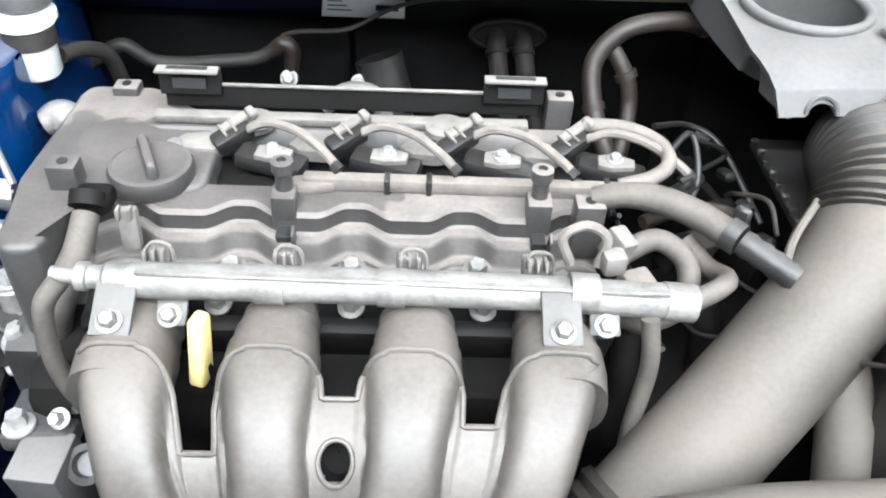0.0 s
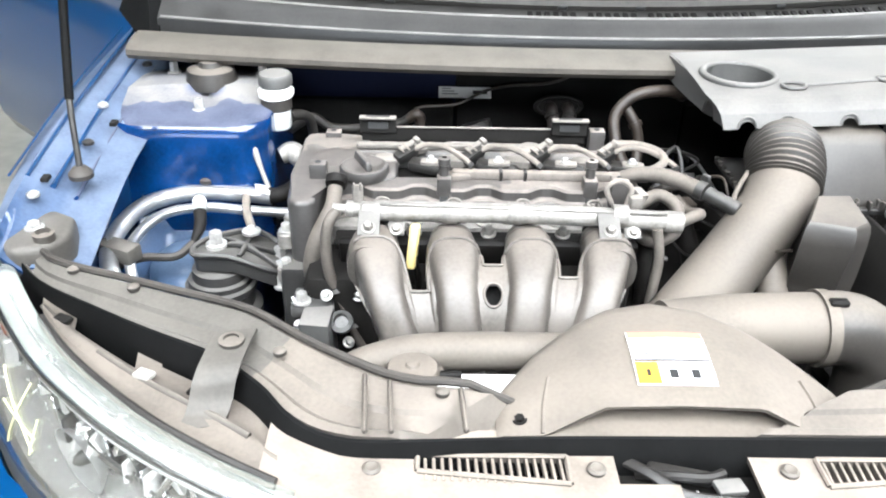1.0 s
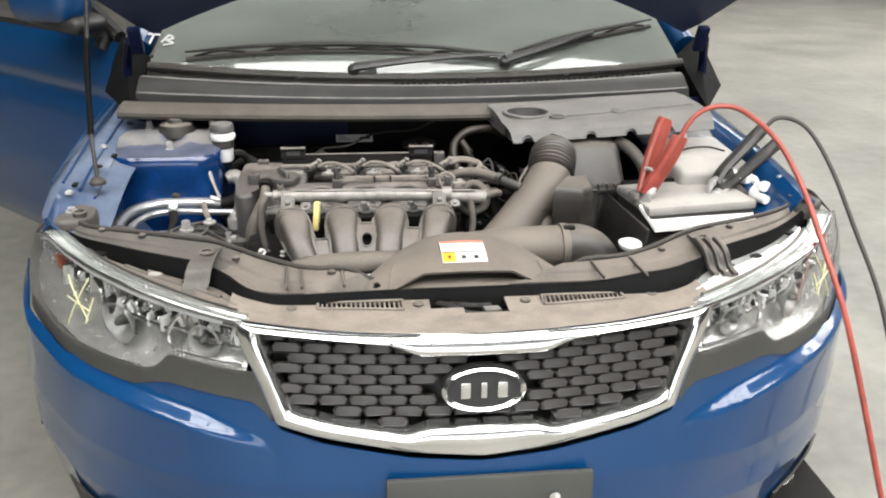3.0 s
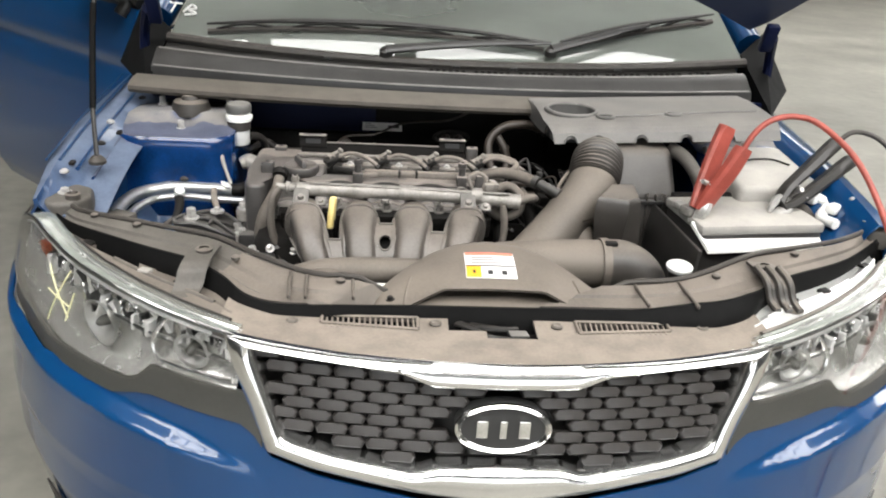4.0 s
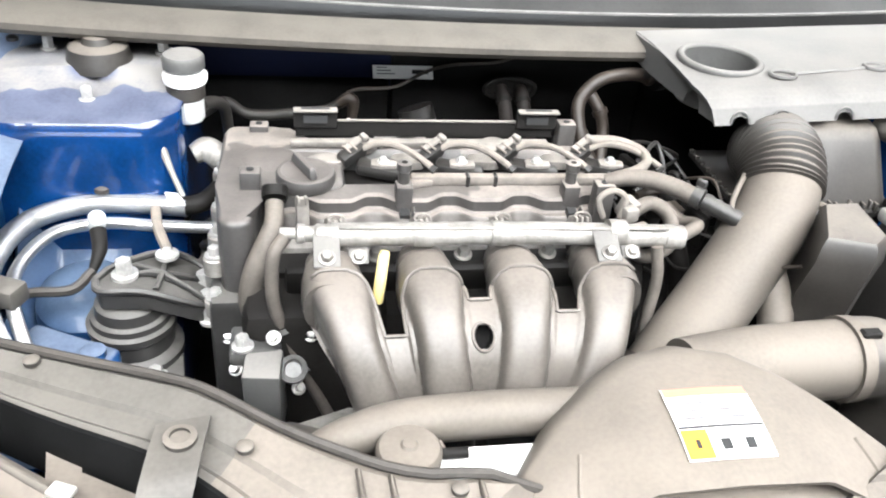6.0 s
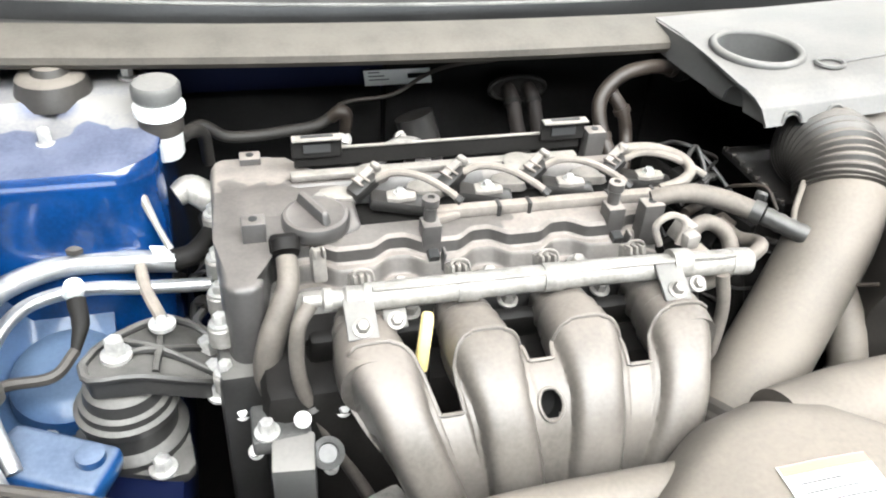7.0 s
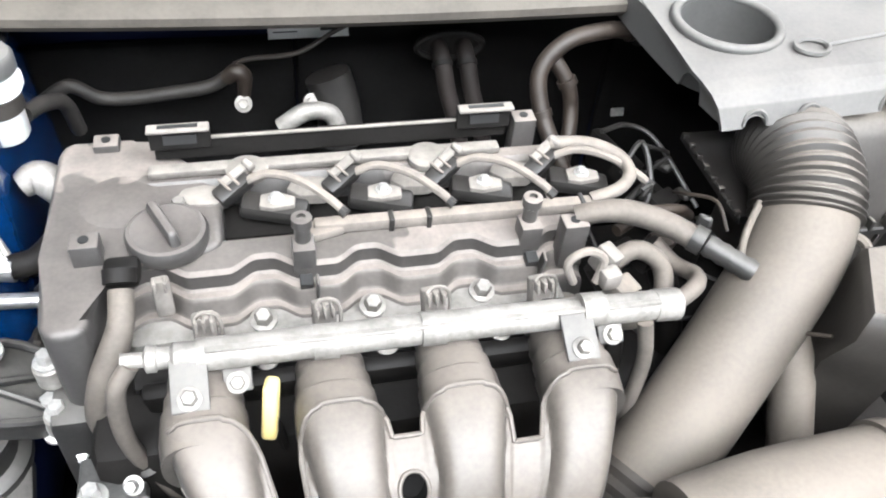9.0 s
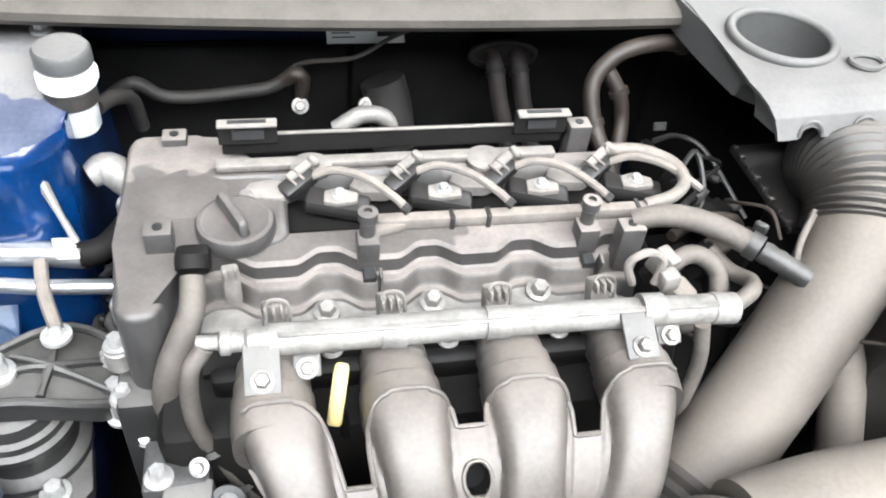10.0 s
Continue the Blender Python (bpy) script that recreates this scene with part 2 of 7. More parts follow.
# brown hose rubber, with the shade behind the engine put into its colour
BROWNHOSE = material("brown rubber darkened for bay shade", (0.024, 0.018, 0.014), 0.45, 0.0, 0.45, 30.0, 0.2, dust=0.45, dust_colour=(0.075, 0.058, 0.045), lo=0.2, side=0.05)
COWL = material("dull black cowl plastic", (0.006, 0.006, 0.006), 0.65, 0.0, 0.3, 30.0, 0.2)
STRIP = material("dusty black seal rubber", (0.013, 0.013, 0.013), 0.30, 0.0, 0.4, 14.0, 0.12, dust=0.30, dust_colour=(0.075, 0.069, 0.062), lo=0.3, side=0.10)
# lighter grey that stands in for the highlight on the hood seal
CREST_GLINT = material("seal highlight grey", (0.16, 0.155, 0.145), 0.35, 0.0, 0.35, 20.0, 0.1)
SILVER = material("frosted lamp silver", (0.50, 0.505, 0.49), 0.30, 0.65, 0.25, 30.0, 0.3)
TYRE = material("tyre rubber", (0.02, 0.02, 0.02), 0.8, 0.0, 0.2, 30.0, 0.2, dust=0.2)
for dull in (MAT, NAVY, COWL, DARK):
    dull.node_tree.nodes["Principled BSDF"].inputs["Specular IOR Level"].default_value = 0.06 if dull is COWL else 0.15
DAYLIGHT_GATE = glowing("gateway front light", (0.95, 0.98, 1.0), 2.0)
DAYLIGHT = glowing("daylight panel", (1.0, 0.985, 0.96), SKYLIGHT)

# ---- building tools ----


def spline(pts, n=6):
    """A smooth line of n points a span through the points."""
    p = [Vector(q) for q in pts]
    p = [p[0] * 2 - p[1], *p, p[-1] * 2 - p[-2]]
    out = []
    for i in range(1, len(p) - 2):
        for k in range(n):
            t = k / n
            a, b, c, d = p[i - 1 : i + 3]
            out.append(0.5 * (2 * b + (c - a) * t + (2 * a - 5 * b + 4 * c - d) * t * t + (3 * b - a - 3 * c + d) * t**3))
    return [*out, p[-2]]


def rings(bm, loops, cap=True, closed=False):
    """Skins loops of points, each as long as the others."""
    made = [[bm.verts.new(p) for p in loop] for loop in loops]
    pairs = list(zip(made, made[1:])) + ([(made[-1], made[0])] if closed else [])
    for a, b in pairs:
        for i in range(len(a)):
            j = (i + 1) % len(a)
            bm.faces.new((a[i], a[j], b[j], b[i]))
    if cap and not closed:
        bm.faces.new(made[0][::-1])
        bm.faces.new(made[-1])
    return bm


def tube(bm, pts, r, seg=12, n=6, smooth=True, flat=1.0):
    """A round bar or hose along the points; r is one radius or one for each point."""
    line = spline(pts, n) if smooth and len(pts) > 2 else [Vector(p) for p in pts]
    if isinstance(r, (int, float)):
        radii = [r] * len(line)
    else:
        radii = [float(v) for v in np.interp(np.linspace(0, len(r) - 1, len(line)), range(len(r)), r)]
    ahead = [(line[min(i + 1, len(line) - 1)] - line[max(i - 1, 0)]).normalized() for i in range(len(line))]
    side = ahead[0].orthogonal().normalized()
    loops = []
    for p, d, rr in zip(line, ahead, radii):
        side = (side - d * side.dot(d)).normalized()
        up = d.cross(side)
        loops.append([p + rr * (math.cos(a) * side + flat * math.sin(a) * up) for a in np.linspace(0, 2 * math.pi, seg, endpoint=False)])
    return rings(bm, loops)


def lathe(bm, base, profile, axis=(0, 0, 1), seg=28):
    """A turned shape: (radius, height) pairs along the axis from base."""
    d = Vector(axis).normalized()
    side = d.orthogonal().normalized()
    up = d.cross(side)
    loops = [[Vector(base) + h * d + max(r, 1e-4) * (math.cos(a) * side + math.sin(a) * up) for a in np.linspace(0, 2 * math.pi, seg, endpoint=False)] for r, h in profile]
    return rings(bm, loops)


def box(bm, centre, size, turn=(0, 0, 0), bevel=0.0, seg=2, taper=1.0):
    """A bevelled block; taper scales its top."""
    m = pose(*centre, *turn)
    made = bmesh.ops.create_cube(bm, size=1.0)["verts"]
    for v in made:
        k = taper if v.co.z > 0 else 1.0
        v.co = m @ Vector((v.co.x * size[0] * k, v.co.y * size[1] * k, v.co.z * size[2]))
    if bevel:
        edges = list({e for v in made for e in v.link_edges})
        bmesh.ops.bevel(bm, geom=edges, offset=bevel, segments=seg, affect="EDGES", profile=0.5)
    return bm


def prism(bm, outline, z0, z1, bevel=0.0, seg=2, m=None):
    """An outline in plan pulled up from z0 to z1."""
    low = [bm.verts.new((x, y, z0)) for x, y in outline]
    high = [bm.verts.new((x, y, z1)) for x, y in outline]
    k = len(outline)
    bm.faces.new(low[::-1])
    bm.faces.new(high)
    for i in range(k):
        bm.faces.new((low[i], low[(i + 1) % k], high[(i + 1) % k], high[i]))
    if bevel:
        edges = list({e for v in high for e in v.link_edges})
        bmesh.ops.bevel(bm, geom=edges, offset=bevel, segments=seg, affect="EDGES", profile=0.5)
    if m is not None:
        bmesh.ops.transform(bm, matrix=m, verts=bm.verts)
    return bm


def thicken(bm, t):
    """Gives an open skin its thickness, with a closed rim."""
    bmesh.ops.recalc_face_normals(bm, faces=bm.faces[:])
    bm.normal_update()
    skin, rim = bm.faces[:], [e for e in bm.edges if len(e.link_faces) == 1]
    low = {v: bm.verts.new(v.co - v.normal * t) for v in bm.verts[:]}
    sides = [(e.link_loops[0].vert, e.link_loops[0].link_loop_next.vert) for e in rim]
    for f in skin:
        bm.faces.new([low[v] for v in reversed(f.verts)])
    for p, q in sides:
        bm.faces.new((q, p, low[p], low[q]))
    return bm


def sheet(bm, fn, nu, nv, thick=0.0, skip=None):
    """A surface fn(u, v) over the unit square, with thickness below it."""
    vs = [[bm.verts.new(fn(i / nu, j / nv)) for j in range(nv + 1)] for i in range(nu + 1)]
    for i in range(nu):
        for j in range(nv):
            if skip is None or not skip((i + 0.5) / nu, (j + 0.5) / nv):
                bm.faces.new((vs[i][j], vs[i + 1][j], vs[i + 1][j + 1], vs[i][j + 1]))
    if thick:
        thicken(bm, thick)
    return bm


def hexhead(bm, base, axis=(0, 0, 1), r=0.007, h=0.007):
    lathe(bm, base, [(r * 1.5, 0), (r * 1.5, h * 0.25), (r * 1.35, h * 0.3)], axis, 16)
    lathe(bm, Vector(base) + Vector(axis).normalized() * h * 0.28, [(r, 0), (r, h * 0.8), (r * 0.8, h)], axis, 6)
    return bm


def finish(bm, name, mat, angle=38):
    bmesh.ops.recalc_face_normals(bm, faces=bm.faces[:])
    for f in bm.faces:
        f.smooth = True
    for e in bm.edges:
        if len(e.link_faces) == 2 and e.calc_face_angle() > radians(angle):
            e.smooth = False
    me = bpy.data.meshes.new(name)
    bm.to_mesh(me)
    bm.free()
    me.materials.append(mat)
    return me


def thing(name, at, label, category, group="", kind=""):
    ob = new(name)
    ob.location = at
    ob.empty_display_size = 0.05
    return tagged(ob, label, category, group, kind)


def part(name, bm, mat, parent, label="", angle=38):
    ob = new(name, bm if isinstance(bm, bpy.types.Mesh) else finish(bm, name, mat, angle))
    ob.parent = parent
    if parent.type == "EMPTY":
        ob.matrix_parent_inverse = Matrix.Translation(-Vector(parent.location))
    if label:
        ob["label"] = label
    return ob


def solid(name, bm, mat, label, category, group="", kind="", angle=38):
    return tagged(new(name, finish(bm, name, mat, angle)), label, category, group, kind)


B = bmesh.new

# ---- the hall ----
bm = B()
sheet(bm, lambda u, v: (-14 + 28 * u, -12 + 28 * v, 0), 28, 28)
solid("floor", bm, CONCRETE, "worn grey concrete workshop floor with faint stains", "floor", kind="structure")
for wname, c, s in (
    ("wall_north", (0, 16.1, 2.75), (28, 0.2, 5.5)),
    ("wall_west", (-14.1, 2, 2.75), (0.2, 28, 5.5)),
    ("wall_east", (14.1, 2, 2.75), (0.2, 28, 5.5)),
):
    solid(wname, box(B(), c, s), WALLPAINT, "plain grey painted hall wall", "wall", kind="structure")

# the wall behind the camera has a tall unseen gateway, added for front light
bm = B()
for x0, x1, z0, z1 in ((-14, -5, 0, 5.5), (5, 14, 0, 5.5), (-5, 5, 4.2, 5.5)):
    box(bm, ((x0 + x1) / 2, -12.1, (z0 + z1) / 2), (x1 - x0, 0.2, z1 - z0))
solid("wall_south", bm, WALLPAINT, "plain grey hall wall with an added, unseen gateway", "wall", kind="structure")
solid("backdrop", box(B(), (0, -12.6, 2.0), (14, 0.02, 5.0)), DAYLIGHT_GATE, "plain bright panel outside the unseen gateway, added for front light", "backdrop", kind="structure")

LIGHTS = [(x, y, 2.7, 1.5) for y in (-5.0, -3.35, -1.75) for x in (-2.8, 0.0, 2.8, 5.6)]
LIGHTS += [(x, 2.02, 1.25, 0.5) for x in (-2.3, -0.9, 0.5, 1.9)]
# unseen rear panels, added to brighten the floor behind the car
LIGHTS += [(x, y, 2.7, 1.1) for y in (2.9, 4.1, 5.3, 6.5, 9.0, 12.5) for x in (4.2, 7.0, 9.8) if x > 5 or y > 5] + [(x, 9.0, 2.7, 1.1) for x in (-5.6, 0.0)]
xs = sorted({-14.0, 14.0, *[round(x + k * w / 2, 4) for x, _, w, _ in LIGHTS for k in (-1, 1)]})
ys = sorted({-12.0, 16.0, *[round(y + k * d / 2, 4) for _, y, _, d in LIGHTS for k in (-1, 1)]})
bm = B()
for x0, x1 in zip(xs, xs[1:]):
    for y0, y1 in zip(ys, ys[1:]):
        if not any(abs((x0 + x1) / 2 - x) < w / 2 and abs((y0 + y1) / 2 - y) < d / 2 for x, y, w, d in LIGHTS):
            box(bm, ((x0 + x1) / 2, (y0 + y1) / 2, 5.56), (x1 - x0, y1 - y0, 0.12))
solid("ceiling", bm, WALLPAINT, "light grey hall ceiling with skylights", "ceiling", kind="structure")
for x, y, w, d in LIGHTS:
    sk = thing("skylight", (x, y, 5.6), "bright translucent panel in the unseen ceiling, placed for light and reflections", "skylight", "skylights", "structure")
    part("pane", box(B(), (x, y, 5.6), (w - 0.06, d - 0.06, 0.02)), DAYLIGHT, sk)
    bm = B()
    for k in (-1, 1):
        box(bm, (x, y + k * (d / 2 - 0.015), 5.6), (w, 0.03, 0.1))
        box(bm, (x + k * (w / 2 - 0.015), y, 5.6), (0.03, d - 0.06, 0.1))
    part("frame", bm, WALLPAINT, sk)

# ---- the car's shell ----
car = thing("car", (0, 2.1, 0), "blue saloon car with its hood and one front door open", "car")

PLAN = spline([(-0.888, 0.62, 0), (-0.868, 0.42, 0), (-0.822, 0.28, 0), (-0.752, 0.165, 0), (-0.65, 0.045, 0), (-0.5, -0.06, 0), (-0.3, -0.118, 0), (0, -0.142, 0),
               (0.3, -0.118, 0), (0.5, -0.06, 0), (0.65, 0.045, 0), (0.752, 0.165, 0), (0.822, 0.28, 0), (0.868, 0.42, 0), (0.888, 0.62, 0)], 8)


def front(x):
    """The front's line in plan at x, and the way out of the car there."""
    i = min(max(next((k for k in range(1, len(PLAN)) if PLAN[k].x >= x), len(PLAN) - 1), 1), len(PLAN) - 1)
    a, b = PLAN[i - 1], PLAN[i]
    t = (x - a.x) / (b.x - a.x)
    d = (b - a).normalized()
    return a.lerp(b, t), Vector((d.y, -d.x, 0))


def face(x, z, proud=0.0):
    """A point of the front at x and z; the front bulges at the bumper and leans back above the lamps."""
    p, out = front(x)
    o = float(np.interp(z, [0.18, 0.28, 0.40, 0.50, 0.60, 0.66, 0.72, 0.76, 0.80, 0.84], [-0.03, 0.012, 0.034, 0.034, 0.018, 0.006, 0.0, -0.010, -0.026, -0.065]))
    return p + out * (o + proud) + Vector((0, 0, z))


def bumper_top(x):
    a = abs(x)
    return float(np.interp(a, [0, 0.11, 0.25, 0.315, 0.34, 0.36, 0.49, 0.515, 0.555, 0.69, 0.80, 0.85, 0.875, 0.888], [0.545, 0.553, 0.577, 0.598, 0.635, 0.648, 0.662, 0.658, 0.644, 0.642, 0.658, 0.682, 0.71, 0.725]))


XS = [p.x for p in PLAN]
XS = sorted({*XS, *[round(-0.87 + 0.02 * k, 3) for k in range(88)], *[s * v for s in (-1, 1) for v in (0.02, 0.315, 0.33, 0.34, 0.36, 0.49, 0.515, 0.555, 0.69)]})
XS = [x for x, nxt in zip(XS, XS[1:] + [9.0]) if nxt - x > 0.005]
bm = B()
rows = 120
cols = []
for x in XS:
    zt = bumper_top(x)
    cols.append([face(x, zt + (0.2 - zt) * (k / rows)) + Vector((0, 0, 0)) for k in range(rows + 1)])
vs = [[bm.verts.new(p) for p in c] for c in cols]
for i in range(len(vs) - 1):
    for k in range(rows):
        bm.faces.new((vs[i][k], vs[i][k + 1], vs[i + 1][k + 1], vs[i + 1][k]))
# a shoulder sweeps from the wheel arch down towards the plate, with the bumper proud below it
for c, x in zip(vs, XS):
    a = abs(x)
    if a > 0.30:
        out = front(x)[1]
        line = float(np.interp(a, [0.30, 0.375, 0.455, 0.557, 0.65, 0.76, 0.85, 0.90], [0.555, 0.578, 0.605, 0.621, 0.626, 0.642, 0.664, 0.69]))
        fade = min(1, max(0, a - 0.33) / 0.12) * min(1, max(0, 0.885 - a) / 0.11)
        for v in c:
            d = v.co.z - line
            proud = max(0, 1 - d / 0.015) if d > 0 else max(0, 1 + d / 0.16) ** 1.3
            v.co += out * 0.023 * fade * proud
thicken(bm, 0.004)
bumper = part("bumper", bm, PAINT, car, "glossy blue painted front bumper", 50)

# lower black lip and air mouth
bm = B()
sheet(bm, lambda u, v: face(-0.52 + 1.04 * u, 0.30 - 0.13 * v, 0.006), 40, 4, 0.006)
part("lower_grille", bm, BLACK, car, "black lower air mouth of the bumper")
for s in (-1, 1):
    bm = B()
    sheet(bm, lambda u, v: face(s * (0.57 + 0.15 * u), 0.335 - 0.09 * v + 0.025 * u, 0.008 - 0.02 * math.sin(math.pi * u) * math.sin(math.pi * v)), 10, 6, 0.004)
    pocket = part("fog_lamp_pocket", bm, BLACK, car)
    p, out = front(s * 0.645)
    c = face(s * 0.645, 0.295, -0.006)
    part("fog_lamp", lathe(B(), c, [(0.03, 0), (0.03, 0.010), (0.026, 0.014), (0.0, 0.016)], out, 24), REFLECTOR, pocket, "round fog lamp")

# number plate, left blank
bm = B()
box(bm, (0.012, face(0.0, 0.45).y - 0.012, 0.462), (0.335, 0.012, 0.13), (-6, 0, 0), 0.004)
plate = part("number_plate", bm, PLATE, car, "blank dark number plate")
for x in (-0.09, 0.115):
    part("screw", hexhead(B(), (x, face(0, 0.45).y - 0.020, 0.487), (0, -1, 0), 0.006, 0.006), STEEL, plate)
bm = B()
box(bm, (0.012, face(0, 0.45).y - 0.0195, 0.445), (0.21, 0.002, 0.035), (-6, 0, 0))
part("mark", bm, LAMPGREY, plate, "plain grey bar")

# chrome grille frame
OUT_TOP = ([-0.385, -0.30, -0.224, -0.1, 0, 0.1, 0.224, 0.30, 0.385], [0.772, 0.766, 0.761, 0.757, 0.756, 0.757, 0.761, 0.766, 0.772])
OUT_BOT = ([-0.32, -0.256, -0.112, 0, 0.112, 0.256, 0.32], [0.610, 0.592, 0.567, 0.558, 0.567, 0.592, 0.610])
IN_TOP = ([-0.345, -0.224, -0.135, -0.098, 0.098, 0.135, 0.224, 0.345], [0.757, 0.749, 0.742, 0.724, 0.724, 0.742, 0.749, 0.757])
IN_BOT = ([-0.298, -0.235, -0.115, -0.085, 0.085, 0.115, 0.235, 0.298], [0.630, 0.615, 0.597, 0.607, 0.607, 0.597, 0.615, 0.630])


def loop_xz(top, bot, n=44, m=8):
    pts = []
    for k in range(n + 1):
        x = top[0][0] + (top[0][-1] - top[0][0]) * k / n
        pts.append((x, float(np.interp(x, *top))))
    for k in range(1, m):
        t = k / m
        pts.append((top[0][-1] + (bot[0][-1] - top[0][-1]) * t, top[1][-1] + (bot[1][-1] - top[1][-1]) * t))
    for k in range(n + 1):
        x = bot[0][-1] - (bot[0][-1] - bot[0][0]) * k / n
        pts.append((x, float(np.interp(x, *bot))))
    for k in range(1, m):
        t = k / m
        pts.append((bot[0][0] + (top[0][0] - bot[0][0]) * t, bot[1][0] + (top[1][0] - bot[1][0]) * t))
    return pts


outer, inner = loop_xz(OUT_TOP, OUT_BOT), loop_xz(IN_TOP, IN_BOT)


def on_face(loop, proud):
    return [face(x, z, proud) for x, z in loop]


bm = B()
def between(k):
    return [((p[0] * (1 - k) + q[0] * k), (p[1] * (1 - k) + q[1] * k)) for p, q in zip(outer, inner)]


L4 = [on_face(outer, -0.002), on_face(outer, 0.005), on_face(between(0.3), 0.0105), on_face(between(0.62), 0.013), on_face(between(0.85), 0.011), on_face(inner, 0.004), on_face(inner, -0.035)]
made = [[bm.verts.new(p) for p in lp] for lp in L4]
for a, b in zip(made, made[1:]):
    for i in range(len(a)):
        j = (i + 1) % len(a)
        bm.faces.new((a[i], a[j], b[j], b[i]))
grille = part("grille", bm, CHROME, car, "chrome grille surround", 50)
bm = B()
sheet(bm, lambda u, v: face(-0.35 + 0.70 * u, 0.57 + 0.17 * v, -0.045), 30, 6, 0.004)
part("backing", bm, BLACK, grille)

# staggered slats of the grille
bm = B()
pts = [(-0.0244, 0.002), (-0.0186, 0.0094), (0.0186, 0.0094), (0.0244, 0.002), (0.0196, -0.0072), (-0.0196, -0.0072)]
rings(bm, [[(x * k, y, z * k + d) for x, z in pts] for y, k, d in ((0.012, 0.96, 0), (-0.004, 1.0, 0), (-0.0075, 0.93, 0.0006), (-0.0095, 0.80, 0.001))])
slat_mesh = finish(bm, "grille_slat", MESH)
row, z = 0, 0.606
while z < 0.758:
    x = -0.376 + (0.0235 if row % 2 else 0.0)
    while x < 0.376:
        hi = float(np.interp(x, *IN_TOP)) - 0.004
        lo = float(np.interp(x, *IN_BOT)) + 0.003
        edge = float(np.interp(z, [0.61, 0.75], [0.290, 0.336]))
        if lo < z < hi and abs(x) < edge and not ((x / 0.080) ** 2 + ((z - 0.668) / 0.046) ** 2 < 1):
            s = part("slat", slat_mesh, MESH, grille)
            p, out = front(x)
            s.matrix_basis = Matrix.Translation(face(x, z, -0.016)) @ Matrix.Rotation(math.atan2(out.x, -out.y), 4, "Z") @ Matrix.Rotation(radians(-26), 4, "X")
        x += 0.047
    z += 0.0172
    row += 1

# oval badge with plain bars
c, ax = face(0, 0.669, 0.004), Vector((0, -1, 0.10)).normalized()


def oval(rx, rz, d, n=48):
    up = Vector((0, 0.10, 1)).normalized()
    return [c + ax * d + Vector((rx * math.cos(a), 0, 0)) + up * rz * math.sin(a) for a in np.linspace(0, 2 * math.pi, n, endpoint=False)]


emblem = part("emblem", rings(B(), [oval(0.066, 0.037, -0.02), oval(0.066, 0.037, 0.004), oval(0.060, 0.032, 0.004)]), INK, car, "oval chrome-ringed badge with plain bars")
bm = B()
rings(bm, [oval(0.0665, 0.0375, 0.001), oval(0.0665, 0.0375, 0.007), oval(0.062, 0.0345, 0.010), oval(0.058, 0.031, 0.006), oval(0.058, 0.031, 0.001)], cap=False)
part("ring", bm, CHROME, emblem)
for x, w in ((-0.029, 0.016), (0.0, 0.010), (0.029, 0.016)):
    part("bar", box(B(), (x, c.y - 0.006, c.z + 0.0006), (w, 0.005, 0.028), (0, 0, 0), 0.0015), CHROME, emblem)

# headlights
TOPZ = ([0.375, 0.506, 0.585, 0.69, 0.776, 0.80], [0.768, 0.787, 0.796, 0.804, 0.806, 0.796])
LOWZ = ([0.375, 0.49, 0.51, 0.53, 0.674, 0.79, 0.80], [0.692, 0.705, 0.682, 0.672, 0.668, 0.685, 0.70])


